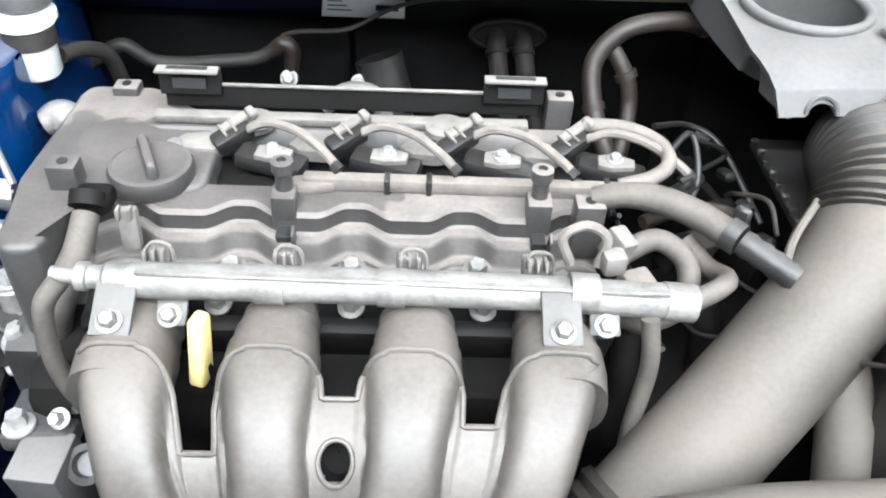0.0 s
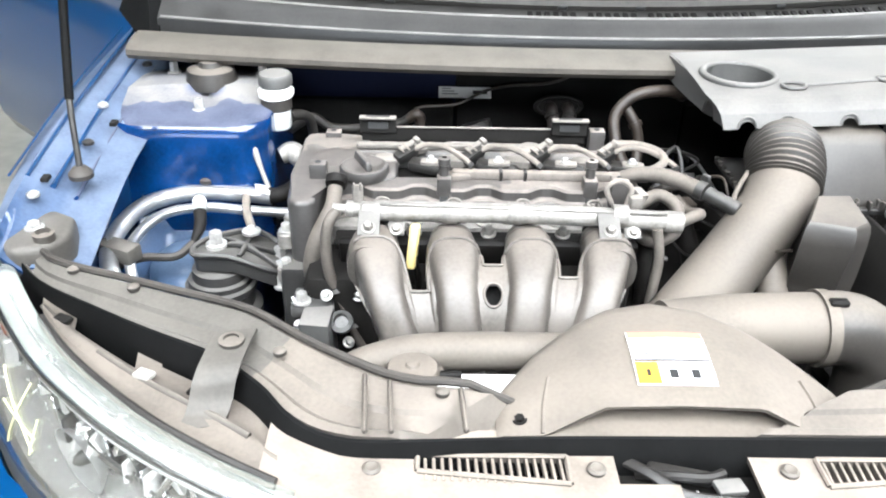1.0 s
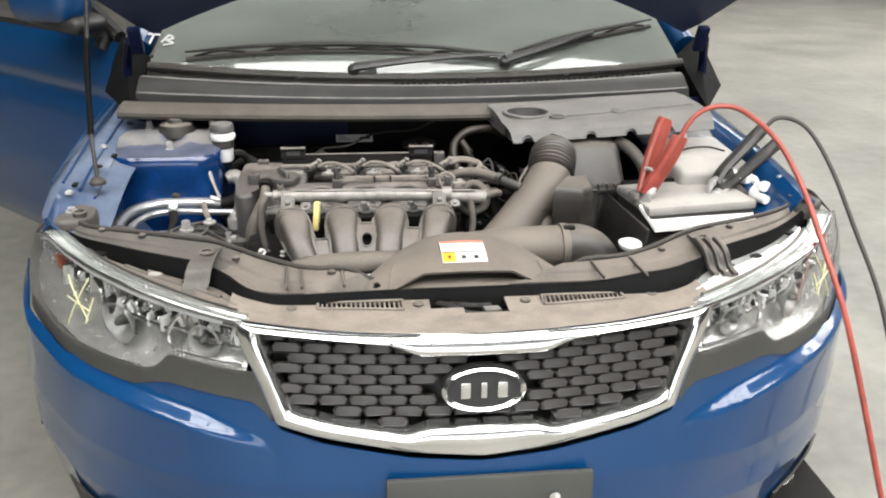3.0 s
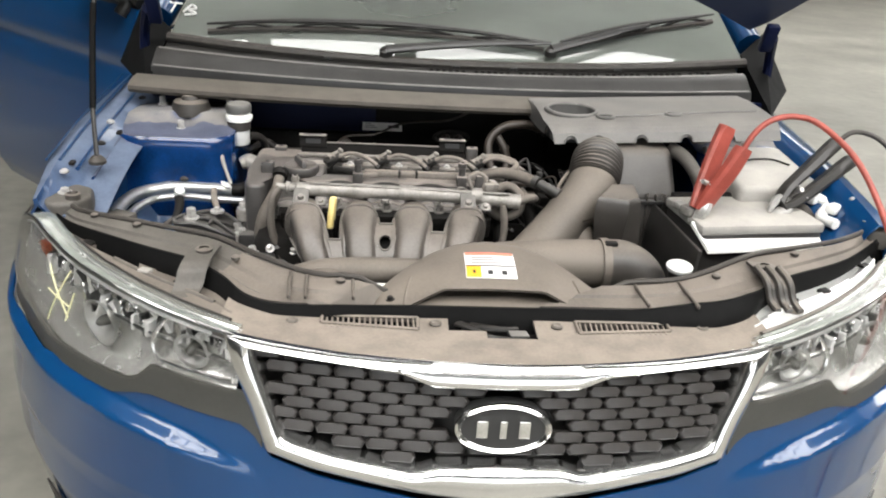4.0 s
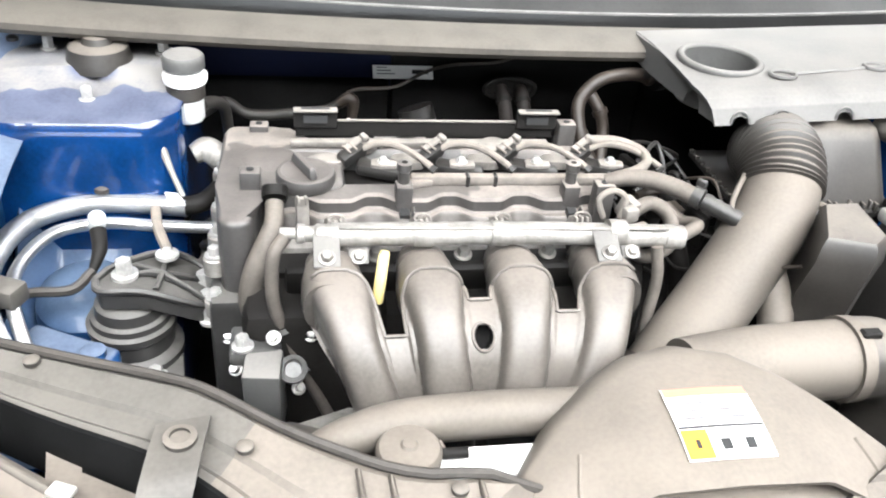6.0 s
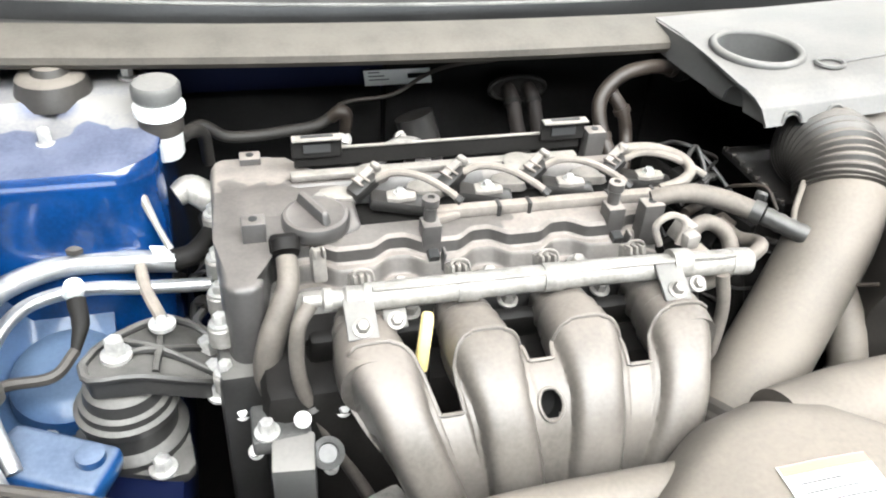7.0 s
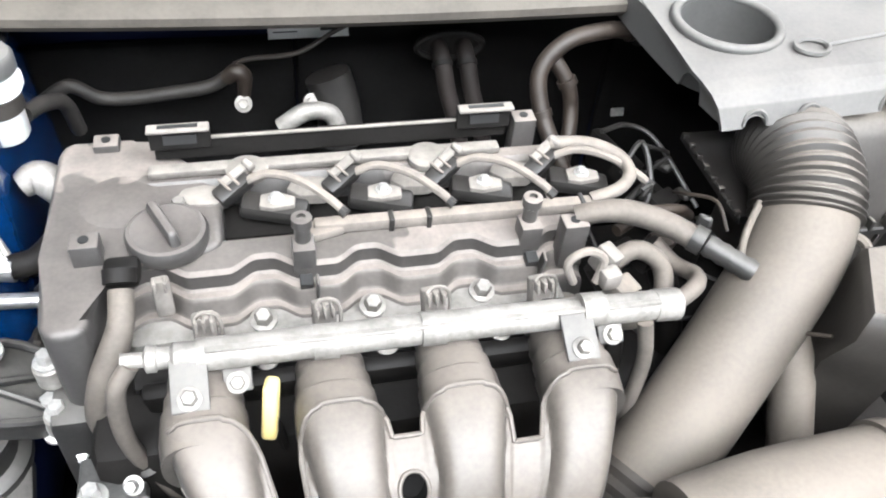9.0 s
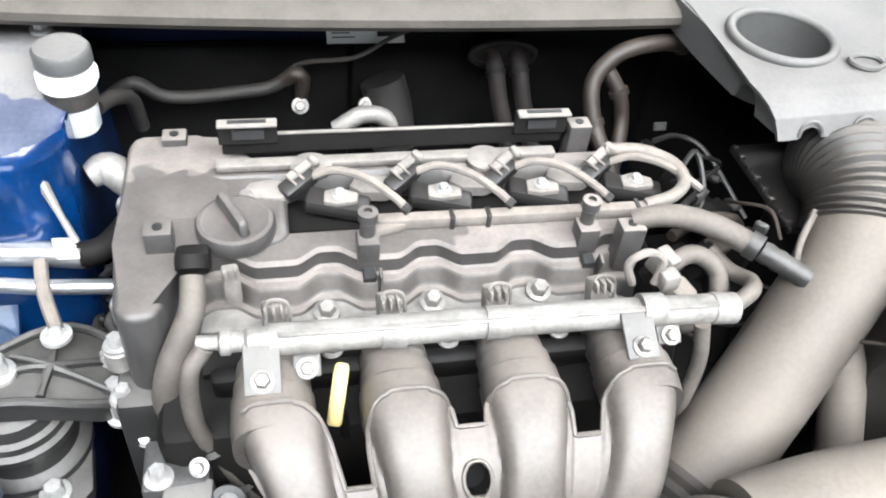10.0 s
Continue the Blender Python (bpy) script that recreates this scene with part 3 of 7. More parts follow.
def lampside(s):
    lamp = part("headlight", sheet(B(), lambda u, v: face(s * (0.372 + 0.425 * u), float(np.interp(0.372 + 0.425 * u, *LOWZ)) - 0.01 + (float(np.interp(0.372 + 0.425 * u, *TOPZ)) - float(np.interp(0.372 + 0.425 * u, *LOWZ)) + 0.012) * v,
                    -0.010 - 0.040 * math.sin(math.pi * min(1, 0.04 + u)) ** 0.5 * (1 - abs(2 * v - 1) ** 4)), 30, 10, 0.004), REFLECTOR, car, "clear headlight unit with chrome reflectors")

    def lens_pt(u, v):
        x = 0.366 + 0.438 * u
        lo, hi = float(np.interp(x, *LOWZ)), float(np.interp(x, *TOPZ))
        return face(s * x, lo - 0.004 + (hi - lo + 0.006) * v, 0.004)

    ln = part("lens", sheet(B(), lens_pt, 40, 14, 0.002), LENS, lamp, "clear polished lens")
    ln.visible_shadow = False

    def bezel_pt(u, v):
        x = 0.328 + 0.474 * u
        lo = float(np.interp(x, *LOWZ))
        base = bumper_top(x) - 0.004
        return face(s * x, base + (lo + 0.001 - base) * v, 0.003)

    part("bezel", sheet(B(), bezel_pt, 46, 5, 0.004), LAMPGREY, lamp, "smoky grey lower lens band")

    def brow_pt(u, v):
        x = 0.372 + 0.42 * u
        hi = float(np.interp(x, *TOPZ))
        a = face(s * x, hi, 0.003)
        p, out = front(s * x)
        return a - out * (0.032 * v) + Vector((0, 0, 0.003 * math.sin(math.pi * v) + 0.001 * v))

    br = part("brow", sheet(B(), brow_pt, 30, 4, 0.004), LENSTOP, lamp, "dusty clear top edge of the lens")
    br.visible_shadow = False
    # right liner is brighter, painting in the reflection on that side
    part("brow_liner", sheet(B(), lambda u, v: brow_pt(u, v) - Vector((0, 0, 0.008)), 30, 3, 0.003), BROW_GLARE if s > 0 else BROWGREY, lamp)
    part("rim_line", tube(B(), [Vector(brow_pt(k / 16, 0.0)) + Vector((0, 0, 0.002)) for k in range(17)], 0.0032, 8, 2), CHROME, lamp, "bright polished lens edge")
    for x, z, r, d in ((0.60, 0.722, 0.036, 0.046), (0.44, 0.728, 0.026, 0.040)):
        p, out = front(s * x)
        ctr = face(s * x, z, -d)
        lathe_bm = lathe(B(), ctr, [(0.006, 0), (r * 0.55, 0.008), (r * 0.85, 0.024), (r, d * 0.62), (r + 0.002, d * 0.62), (r * 0.9, 0.02), (0.004, -0.004)], out - Vector((0, 0, 0.05)), 32)
        bowl = part("reflector", lathe_bm, SILVER, lamp, "frosted silver reflector bowl")
        part("bulb", lathe(B(), ctr, [(0.009, 0), (0.009, 0.018), (0.006, 0.03), (0.001, 0.034)], out, 16), LAMPGREY, bowl)
    # chrome fins and facets step along the lamp
    rnd = random.Random(3)
    for k in range(60):
        x = 0.385 + 0.355 * (k + rnd.uniform(-0.4, 0.4)) / 60
        hi, lo = float(np.interp(x, *TOPZ)), float(np.interp(x, *LOWZ))
        z = hi - 0.020 - rnd.uniform(0, 0.36) * (hi - lo - 0.03)
        p, out = front(s * x)
        # white and black fins paint in bright glints and dark reflections
        part("fin", box(B(), face(s * x, z, -0.022 - rnd.uniform(0, 0.012)), (rnd.uniform(0.003, 0.009), rnd.uniform(0.012, 0.024), rnd.uniform(0.012, 0.034)), (rnd.uniform(-30, 30), s * rnd.uniform(-24, 24), math.degrees(math.atan2(out.x, -out.y)) + rnd.uniform(-20, 20)), 0.0012, 1), (CHROME, WHITE, BROW_GLARE, CHROME, INK)[k % 5], lamp)
    bm = B()
    tube(bm, [face(s * x, float(np.interp(x, *TOPZ)) - 0.050, -0.020) for x in (0.38, 0.44, 0.50, 0.56, 0.62)], 0.0048, 8)
    part("trim", bm, CHROME, lamp)
    bm = B()
    tube(bm, [face(s * x, float(np.interp(x, *LOWZ)) + 0.004, -0.010) for x in (0.376, 0.43, 0.485)], 0.003, 8)
    part("trim", bm, CHROME, lamp)
    bm = B()
    tube(bm, [face(s * (0.49 + 0.012 * math.sin(k)), 0.70 + 0.07 * k / 4, -0.016) for k in range(5)], 0.004, 8)
    part("trim", bm, CHROME, lamp)
    p, out = front(s * 0.755)
    part("turn_lamp", box(B(), face(s * 0.752, 0.765, -0.022), (0.030, 0.012, 0.022), (0, 0, math.degrees(math.atan2(out.x, -out.y))), 0.004), AMBER, lamp, "amber corner reflector")
    # chalk-like tape mark on the lens
    for a, b in (((0.645, 0.788), (0.682, 0.695)), ((0.690, 0.778), (0.635, 0.722)), ((0.684, 0.745), (0.632, 0.738)), ((0.628, 0.762), (0.640, 0.715))):
        pts = [face(s * (a[0] + (b[0] - a[0]) * k / 5), a[1] + (b[1] - a[1]) * k / 5, 0.0055) for k in range(6)]
        part("mark", tube(B(), pts, 0.0012, 6, 2), YELLOW_PALE, lamp, "pale yellow grease-pencil stroke")
    return lamp


YELLOW_PALE = material("pale yellow grease pencil", (0.62, 0.60, 0.36), 0.6, 0.0, 0.1, 60.0, 0.0)
for s in (-1, 1):
    lampside(s)

# fenders
for s in (-1, 1):
    def fender_pt(u, v):
        y = 0.26 + 0.89 * u
        rise = 0.075 * u
        out = float(np.interp(y, [0.26, 0.4, 0.62, 1.2], [0.792, 0.838, 0.880, 0.888]))
        roll = [(0.685, 0.795), (0.735, 0.812), (0.768, 0.835), (0.80, 0.845), (0.835, 0.835), (out - 0.012, 0.78), (out, 0.70)] if s < 0 else [(0.665, 0.79), (0.695, 0.81), (0.712, 0.835), (0.728, 0.845), (0.752 + 0.05 * u, 0.832), (out - 0.055, 0.775), (out - 0.010, 0.70)]
        prof = [*roll, (out, 0.55), (out - 0.004, 0.40), (out - 0.02, 0.26)]
        k = v * (len(prof) - 1)
        i = min(int(k), len(prof) - 2)
        t = k - i
        x = prof[i][0] + (prof[i + 1][0] - prof[i][0]) * t
        z = prof[i][1] + (prof[i + 1][1] - prof[i][1]) * t
        if x > 0.77 and s < 0:
            x = 0.77 + (x - 0.77) * (out - 0.77) / 0.118 if v < 0.55 else x
        drop = 0.045 * max(0, 1 - u / 0.3) ** 1.5 * max(0, 1 - v / 0.7)
        return (s * (x - 0.012 * (1 - u) * (v < 0.5)), y, z + rise * max(0, 1 - v) - drop)

    def arch(u, v):
        y, z = 0.26 + 0.89 * u, 0.84 - 0.58 * max(0, (v - 0.5) / 0.5)
        return v > 0.5 and (y - 0.72) ** 2 + (z - 0.31) ** 2 < 0.365**2

    part("fender", sheet(B(), fender_pt, 40, 36, -0.004 * s, arch), PAINT_LEDGE if s < 0 else PAINT, car, "blue front fender with a dusty inner ledge", 45)
    bm = B()
    sheet(bm, lambda u, v: (s * (0.70 + 0.19 * v), 0.72 - 0.37 * math.cos(math.pi * u), 0.31 + 0.37 * math.sin(math.pi * u)), 24, 4, 0.004)
    part("wheel_liner", bm, BLACK, car)
    # small clips and holes of the ledge
    for k, y in enumerate((0.36, 0.50, 0.62, 0.78)):
        part("clip", lathe(B(), (s * ((0.752 if s < 0 else 0.715) - 0.02 * (k % 2)), y, 0.826 + 0.075 * (y - 0.26) / 0.89), [(0.008, 0), (0.008, 0.004), (0.004, 0.007), (0, 0.0075)], (0, 0, 1), 14), BLACK if k % 2 else STEEL, car)
    # raised pressings and punched holes along the ledge
    if s < 0:
        for x0, x1, r in ((0.755, 0.772, 0.007), (0.728, 0.742, 0.005), (0.786, 0.800, 0.006), (0.808, 0.822, 0.004)):
            low = float(np.interp(x0, [0.685, 0.735, 0.768, 0.80, 0.835], [0.797, 0.814, 0.837, 0.847, 0.837]))
            part("pressing", tube(B(), [(s * (x0 - 0.010), 0.40, low), (s * ((x0 + x1) / 2 - 0.007), 0.62, low + 0.0245), (s * (x1 - 0.003), 0.92, low + 0.047)], r, 8, flat=0.5), PAINT if x0 > 0.75 else TOWERTOP, car)
        for y, x in ((0.56, 0.716), (0.475, 0.776), (0.40, 0.752)):
            part("punched_hole", box(B(), (s * x, y, 0.8285 + 0.0843 * (y - 0.26)), (0.010, 0.014, 0.006), (5, 0, 0), 0.001, 1), DARK, car)
    else:
        part("pressing", tube(B(), [(0.706, 0.42, 0.832), (0.716, 0.62, 0.848), (0.728, 0.92, 0.872)], 0.006, 8, flat=0.5), PAINT, car)

# wheels
for s in (-1, 1):
    for y in (0.72, 3.37):
        w = part("wheel", lathe(B(), (s * 0.70, y, 0.31), [(0.20, 0), (0.285, 0.005), (0.31, 0.03), (0.312, 0.10), (0.31, 0.165), (0.285, 0.19), (0.215, 0.19), (0.205, 0.17), (0.2, 0.02)], (s, 0, 0), 40), TYRE, car, "black tyre on an alloy rim")
        bm = B()
        lathe(bm, (s * 0.70, y, 0.31), [(0.20, 0.03), (0.208, 0.18), (0.195, 0.185), (0.19, 0.15), (0.06, 0.15), (0.05, 0.175), (0, 0.178)], (s, 0, 0), 36)
        part("rim", bm, ALLOY, w)
        for k in range(5):
            a = k * 2 * math.pi / 5
            part("spoke", box(B(), (s * 0.868, y + 0.115 * math.cos(a), 0.31 + 0.115 * math.sin(a)), (0.02, 0.17, 0.045), (math.degrees(a), 0, 0), 0.006), ALLOY, w)


# body behind the bay
def body_pt(u, v, s):
    y = 1.15 + 3.18 * u
    end = float(np.interp(y, [1.15, 3.6, 4.1, 4.33], [1, 1, 0.95, 0.82]))
    prof = [(0.80, 0.24), (0.87, 0.30), (0.888, 0.50), (0.888, 0.66), (0.87, 0.80), (0.845, 0.92), (0.80, 0.955), (0.74, 0.975)]
    k = v * (len(prof) - 1)
    i = min(int(k), len(prof) - 2)
    t = k - i
    return (s * end * (prof[i][0] + (prof[i + 1][0] - prof[i][0]) * t), y, prof[i][1] + (prof[i + 1][1] - prof[i][1]) * t + 0.05 * u)


for s in (-1, 1):
    def hole(u, v):
        y, z = 1.15 + 3.18 * u, 0.24 + 0.74 * v
        wheel = (y - 3.37) ** 2 + (z - 0.30) ** 2 < 0.36**2
        return wheel or (s < 0 and 1.19 < y < 2.2 and v > 0.12)
    part("side_panel", sheet(B(), lambda u, v: body_pt(u, v, s), 60, 28, -0.004 * s, hole), PAINT, car)
part("tail", sheet(B(), lambda u, v: ((-1 + 2 * u) * (0.728 - 0.05 * v), 4.33 + 0.03 * math.sin(math.pi * u) - 0.08 * max(0, v - 0.7), 0.26 + 0.78 * v), 16, 12, 0.004), PAINT, car)
part("trunk_lid", sheet(B(), lambda u, v: ((-1 + 2 * u) * 0.72, 3.85 + 0.45 * v, 1.06 - 0.03 * v + 0.02 * math.sin(math.pi * u)), 14, 8, 0.004), PAINT, car)
part("roof", sheet(B(), lambda u, v: ((-1 + 2 * u) * (0.56 - 0.03 * v), 1.82 + 1.25 * v, 1.40 + 0.045 * math.sin(math.pi * (0.15 + 0.75 * v)) + 0.02 * math.sin(math.pi * u)), 16, 14, 0.01), PAINT, car)
part("rear_window", sheet(B(), lambda u, v: ((-1 + 2 * u) * (0.53 + 0.14 * v), 3.07 + 0.80 * v, 1.42 - 0.36 * v + 0.03 * math.sin(math.pi * v)), 12, 8, 0.005), GLASS, car)
for s in (-1, 1):
    part("side_window", sheet(B(), lambda u, v: (s * (0.79 - 0.22 * v), 1.45 + 0.45 * v + (2.25 - 0.9 * v) * u, 0.985 + 0.42 * v), 12, 6, 0.004, (lambda u, v: s < 0 and u < 0.45) if s < 0 else None), GLASS, car)
    part("pillar", tube(B(), [(s * 0.775, 1.12, 1.00), (s * 0.68, 1.50, 1.24), (s * 0.57, 1.84, 1.405)], 0.035, 10, 6), PAINT, car)
    part("pillar", tube(B(), [(s * 0.80, 2.45, 0.97), (s * 0.66, 2.48, 1.25), (s * 0.565, 2.50, 1.43)], 0.03, 10, 6), BLACK, car)
    part("pillar", tube(B(), [(s * 0.55, 3.05, 1.42), (s * 0.64, 3.45, 1.24), (s * 0.70, 3.86, 1.05)], 0.045, 10, 6), PAINT, car)
bm = B()
box(bm, (0, 2.7, 0.28), (1.60, 3.0, 0.06), (0, 0, 0), 0.01)
part("floor_pan", bm, DARK, car)
bm = B()
box(bm, (0, 1.30, 0.62), (1.50, 0.06, 0.70), (0, 0, 0), 0.01)
part("bulkhead", bm, DARK, car)
part("dashboard", sheet(B(), lambda u, v: (-0.70 + 1.40 * u, 1.12 + 0.62 * v, 0.955 + 0.03 * math.sin(math.pi * v) - 0.05 * v * v), 16, 10, 0.03), BLACK, car, "black dashboard behind the windscreen")
for x in (-0.36, 0.36):
    seat = part("seat", box(B(), (x, 2.05, 0.50), (0.50, 0.52, 0.16), (4, 0, 0), 0.05, 3), RUBBER, car, "dark cloth front seat")
    part("seat_back", box(B(), (x, 2.33, 0.85), (0.48, 0.14, 0.66), (-16, 0, 0), 0.05, 3), RUBBER, seat)
    part("headrest", box(B(), (x, 2.44, 1.23), (0.26, 0.09, 0.17), (-12, 0, 0), 0.035, 3), RUBBER, seat)


# windscreen, cowl and wipers
def cowl_y(x):
    return 0.085 * (x / 0.75) ** 2


def screen_pt(u, v):
    x = (-1 + 2 * u) * (0.725 - 0.15 * v)
    return (x, 0.930 + cowl_y(x) + 0.885 * v - 0.03 * v * (x / 0.7) ** 2, 0.947 + 0.478 * v - 0.06 * v * v + 0.035 * math.sin(math.pi * v) + 0.022 * (x / 0.72) ** 2 * (1 - v))


part("windscreen", sheet(B(), screen_pt, 36, 20, 0.005), SCREEN, car, "sloping tinted glass windscreen")
bm = B()
tube(bm, [Vector(screen_pt(k / 12, 0)) + Vector((0, -0.006, 0.002)) for k in range(13)], 0.012, 8, 3)
part("screen_seal", bm, RUBBER, car)
# slotted cowl top behind the hood seal
def cowl_rise(x):
    return 0.016 * (x / 0.76) ** 2


part("cowl_top", sheet(B(), lambda u, v: (-0.735 + 1.435 * u, 0.862 + 0.068 * v + cowl_y(-0.735 + 1.435 * u), 0.931 + 0.015 * v + cowl_rise(-0.735 + 1.435 * u) - 0.004 * math.sin(math.pi * v)), 40, 6, 0.006), STRIP, car, "black plastic cowl grille")
part("cowl_trim", tube(B(), [(x, 0.922 + cowl_y(x), 0.9475 + cowl_rise(x)) for x in np.linspace(-0.70, 0.68, 24)], 0.0035, 8, 2), STRIP, car, "raised edge of the cowl below the glass")
bm = B()
box(bm, (0, 0, 0), (0.010, 0.022, 0.004), (14, 0, 0), 0.001, 1)
slot_mesh = finish(bm, "cowl_slot", DARK)
for k in range(46):
    x = -0.08 + k * 0.0155
    if k % 7 == 6:
        continue
    o = part("slot", slot_mesh, DARK, car)
    o.matrix_basis = Matrix.Translation((x, 0.893 + cowl_y(x), 0.9365 + cowl_rise(x)))
for x in (-0.33, -0.02, 0.12, 0.38):
    part("cowl_clip", box(B(), (x, 0.918 + cowl_y(x), 0.946 + cowl_rise(x)), (0.018, 0.014, 0.010), (0, 0, 0), 0.003), STRIP, car)
# hood seal: a dusty sloping lip with a rolled crest
bm = B()
prof = [(0.776, 0.885), (0.779, 0.896), (0.800, 0.892), (0.815, 0.895), (0.819, 0.915), (0.824, 0.9195), (0.838, 0.9300), (0.842, 0.9345), (0.852, 0.9405), (0.858, 0.9425), (0.863, 0.9405), (0.866, 0.934), (0.866, 0.922), (0.82, 0.893)]
loops = []
for k in range(49):
    x = -0.735 + 1.435 * k / 48
    loops.append([(x, y + cowl_y(x) * min(1, 0.3 + 0.7 * (y - 0.776) / 0.08), z + cowl_rise(x) * min(1, (y - 0.76) / 0.09)) for y, z in prof])
rings(bm, loops)
seal = part("weather_strip", bm, STRIP, car, "broad black rubber hood seal along the cowl", 24)
# pale tubes paint the bright reflection along the seal's ridges
for y, z, r in ((0.857, 0.9415, 0.0032), (0.8215, 0.9170, 0.0026)):
    part("crest", tube(B(), [(x, y + cowl_y(x) * min(1, 0.3 + 0.7 * (y - 0.776) / 0.08), z + cowl_rise(x) * min(1, (y - 0.76) / 0.09)) for x in np.linspace(-0.73, 0.695, 30)], r, 8, 2), CREST_GLINT, seal, "pale line standing for the highlight on the seal's crest")
# tan cowl flange
bm = B()
prof = [(0.712, 0.884), (0.705, 0.892), (0.706, 0.900), (0.714, 0.905), (0.745, 0.910), (0.778, 0.912), (0.778, 0.900), (0.74, 0.894), (0.722, 0.888)]
loops = []
for k in range(33):
    x = -0.75 + 1.36 * k / 32
    loops.append([(x, y + cowl_y(x) * 0.42, z + 0.008 * (x / 0.76) ** 2) for y, z in prof])
rings(bm, loops)
part("cowl_flange", bm, FLANGE, car, "dust-covered plastic cowl flange", 30)



def on_screen(x, v, lift=0.0):
    return Vector(screen_pt(0.5 + x / (2 * (0.725 - 0.15 * v)), v)) + Vector((0, -0.5 * lift, 0.85 * lift))


for blade, arm in (
    ([(-0.63, 0.030), (-0.45, 0.068), (-0.23, 0.088), (0.0, 0.082), (0.20, 0.052)], [(-0.19, 0.006), (-0.06, 0.030), (0.08, 0.046), (0.215, 0.050)]),
    ([(0.24, 0.056), (0.36, 0.092), (0.50, 0.124), (0.665, 0.150)], [(0.215, 0.030), (0.30, 0.058), (0.40, 0.092), (0.48, 0.116)]),
):
    wiper = part("wiper", tube(B(), [on_screen(x, v, 0.030) for x, v in arm], [0.013, 0.011, 0.009, 0.005], 10, 8, flat=0.6), STRIP, car, "black windscreen wiper with a grey-dusted arm")
    part("blade", tube(B(), [on_screen(x, v, 0.008) for x, v in blade], 0.008, 6, 8, flat=0.6), RUBBER, wiper)
    part("bow", tube(B(), [on_screen(x, v + 0.006, 0.026) for x, v in blade[:1] + blade[1:]], [0.003, 0.006, 0.008, 0.006, 0.003], 8, 8), BLACK, wiper)
    for k in range(len(blade) - 1):
        (x0, v0), (x1, v1) = blade[k], blade[k + 1]
        part("yoke", tube(B(), [on_screen(x0 + (x1 - x0) * f, v0 + (v1 - v0) * f + 0.004, h) for f, h in ((0.12, 0.010), (0.5, 0.024), (0.88, 0.010))], 0.004, 6, 3), BLACK, wiper)
    hub = arm[0]
    part("spindle", lathe(B(), on_screen(hub[0], hub[1], 0.012), [(0.016, 0), (0.016, 0.014), (0.010, 0.020), (0, 0.021)], (0, -0.3, 1), 16), BLACK, wiper)

# scrawled paint mark on the screen
for pts in ([(-0.742, 0.112), (-0.708, 0.112)], [(-0.725, 0.112), (-0.733, 0.076)], [(-0.702, 0.084), (-0.685, 0.112), (-0.672, 0.102), (-0.690, 0.094), (-0.670, 0.084), (-0.697, 0.074)]):
    line = []
    for x, v in pts:
        u = 0.5 + x / (2 * (0.725 - 0.15 * v))
        line.append(Vector(screen_pt(u, v)) + Vector((0, -0.003, 0.007)))
    part("mark", tube(B(), line, 0.003, 6, 4), WHITE, car, "white paint-marker strokes on the glass")

# hood, raised
HINGE = Vector((0, 0.90, 1.02))
TILTUP = radians(57)


def hood_pt(u, v):
    x = (-1 + 2 * u) * (0.80 - 0.10 * v**2)
    a = abs(x) / 0.80
    d0 = -0.02 + 0.24 * (1 - min(1, a / 0.86) ** 1.7) if a < 0.86 else -0.02 + (a - 0.86) * 0.75
    d = d0 + (0.98 - d0 - 0.14 * a**2) * v
    lift = 0.035 * (1 - a**2) - 0.05 * (v - 0.5) ** 2
    return HINGE + Vector((x, -d * math.cos(TILTUP) - lift * math.sin(TILTUP), d * math.sin(TILTUP) - lift * math.cos(TILTUP) + 0.06))


def hood_shift(u, v):
    return Vector(hood_pt(u, v)) + Vector((0, 0.016, 0.010))


hood = part("hood", sheet(B(), hood_shift, 40, 24, 0.004), PAINT, car, "blue hood propped open")
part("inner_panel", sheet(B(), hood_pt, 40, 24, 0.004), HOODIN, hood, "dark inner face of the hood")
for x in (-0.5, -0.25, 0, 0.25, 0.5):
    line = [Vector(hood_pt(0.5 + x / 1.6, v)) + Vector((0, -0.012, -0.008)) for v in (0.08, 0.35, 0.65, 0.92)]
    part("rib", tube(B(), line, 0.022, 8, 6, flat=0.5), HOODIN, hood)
for s in (-1, 1):
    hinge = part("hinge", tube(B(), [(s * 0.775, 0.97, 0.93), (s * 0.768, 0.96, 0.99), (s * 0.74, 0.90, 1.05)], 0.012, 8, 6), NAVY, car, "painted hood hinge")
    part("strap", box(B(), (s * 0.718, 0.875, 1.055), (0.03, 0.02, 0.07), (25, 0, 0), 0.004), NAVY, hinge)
    # black corner filler between cowl and fender
    bm = B()
    rings(bm, [[(s * 0.73, 0.80, 0.885), (s * 0.73, 1.05, 0.985), (s * 0.73, 1.05, 0.86)], [(s * 0.84, 0.98, 0.91), (s * 0.82, 1.14, 1.03), (s * 0.84, 1.14, 0.86)]])
    part("corner_filler", bm, COWL, car, "black plastic cowl corner")
# prop rod
bm = B()
tube(bm, [(-0.712, 0.415, 0.845), (-0.722, 0.45, 0.93), (-0.728, 0.50, 1.03), (-0.72, 0.55, 1.20), (-0.70, 0.62, 1.52)], 0.0045, 8, 4)
rod = part("prop_rod", bm, BLACK, car, "black hood prop rod")
part("grommet", lathe(B(), (-0.712, 0.415, 0.836), [(0.016, 0), (0.016, 0.006), (0.009, 0.014), (0, 0.016)], (0, 0, 1), 16), RUBBER, rod)
part("sleeve", tube(B(), [(-0.722, 0.45, 0.93), (-0.728, 0.50, 1.03), (-0.726, 0.525, 1.11)], 0.0062, 8, 4), COWL, rod)

# open front door
ux, uy = -0.72, 0.69
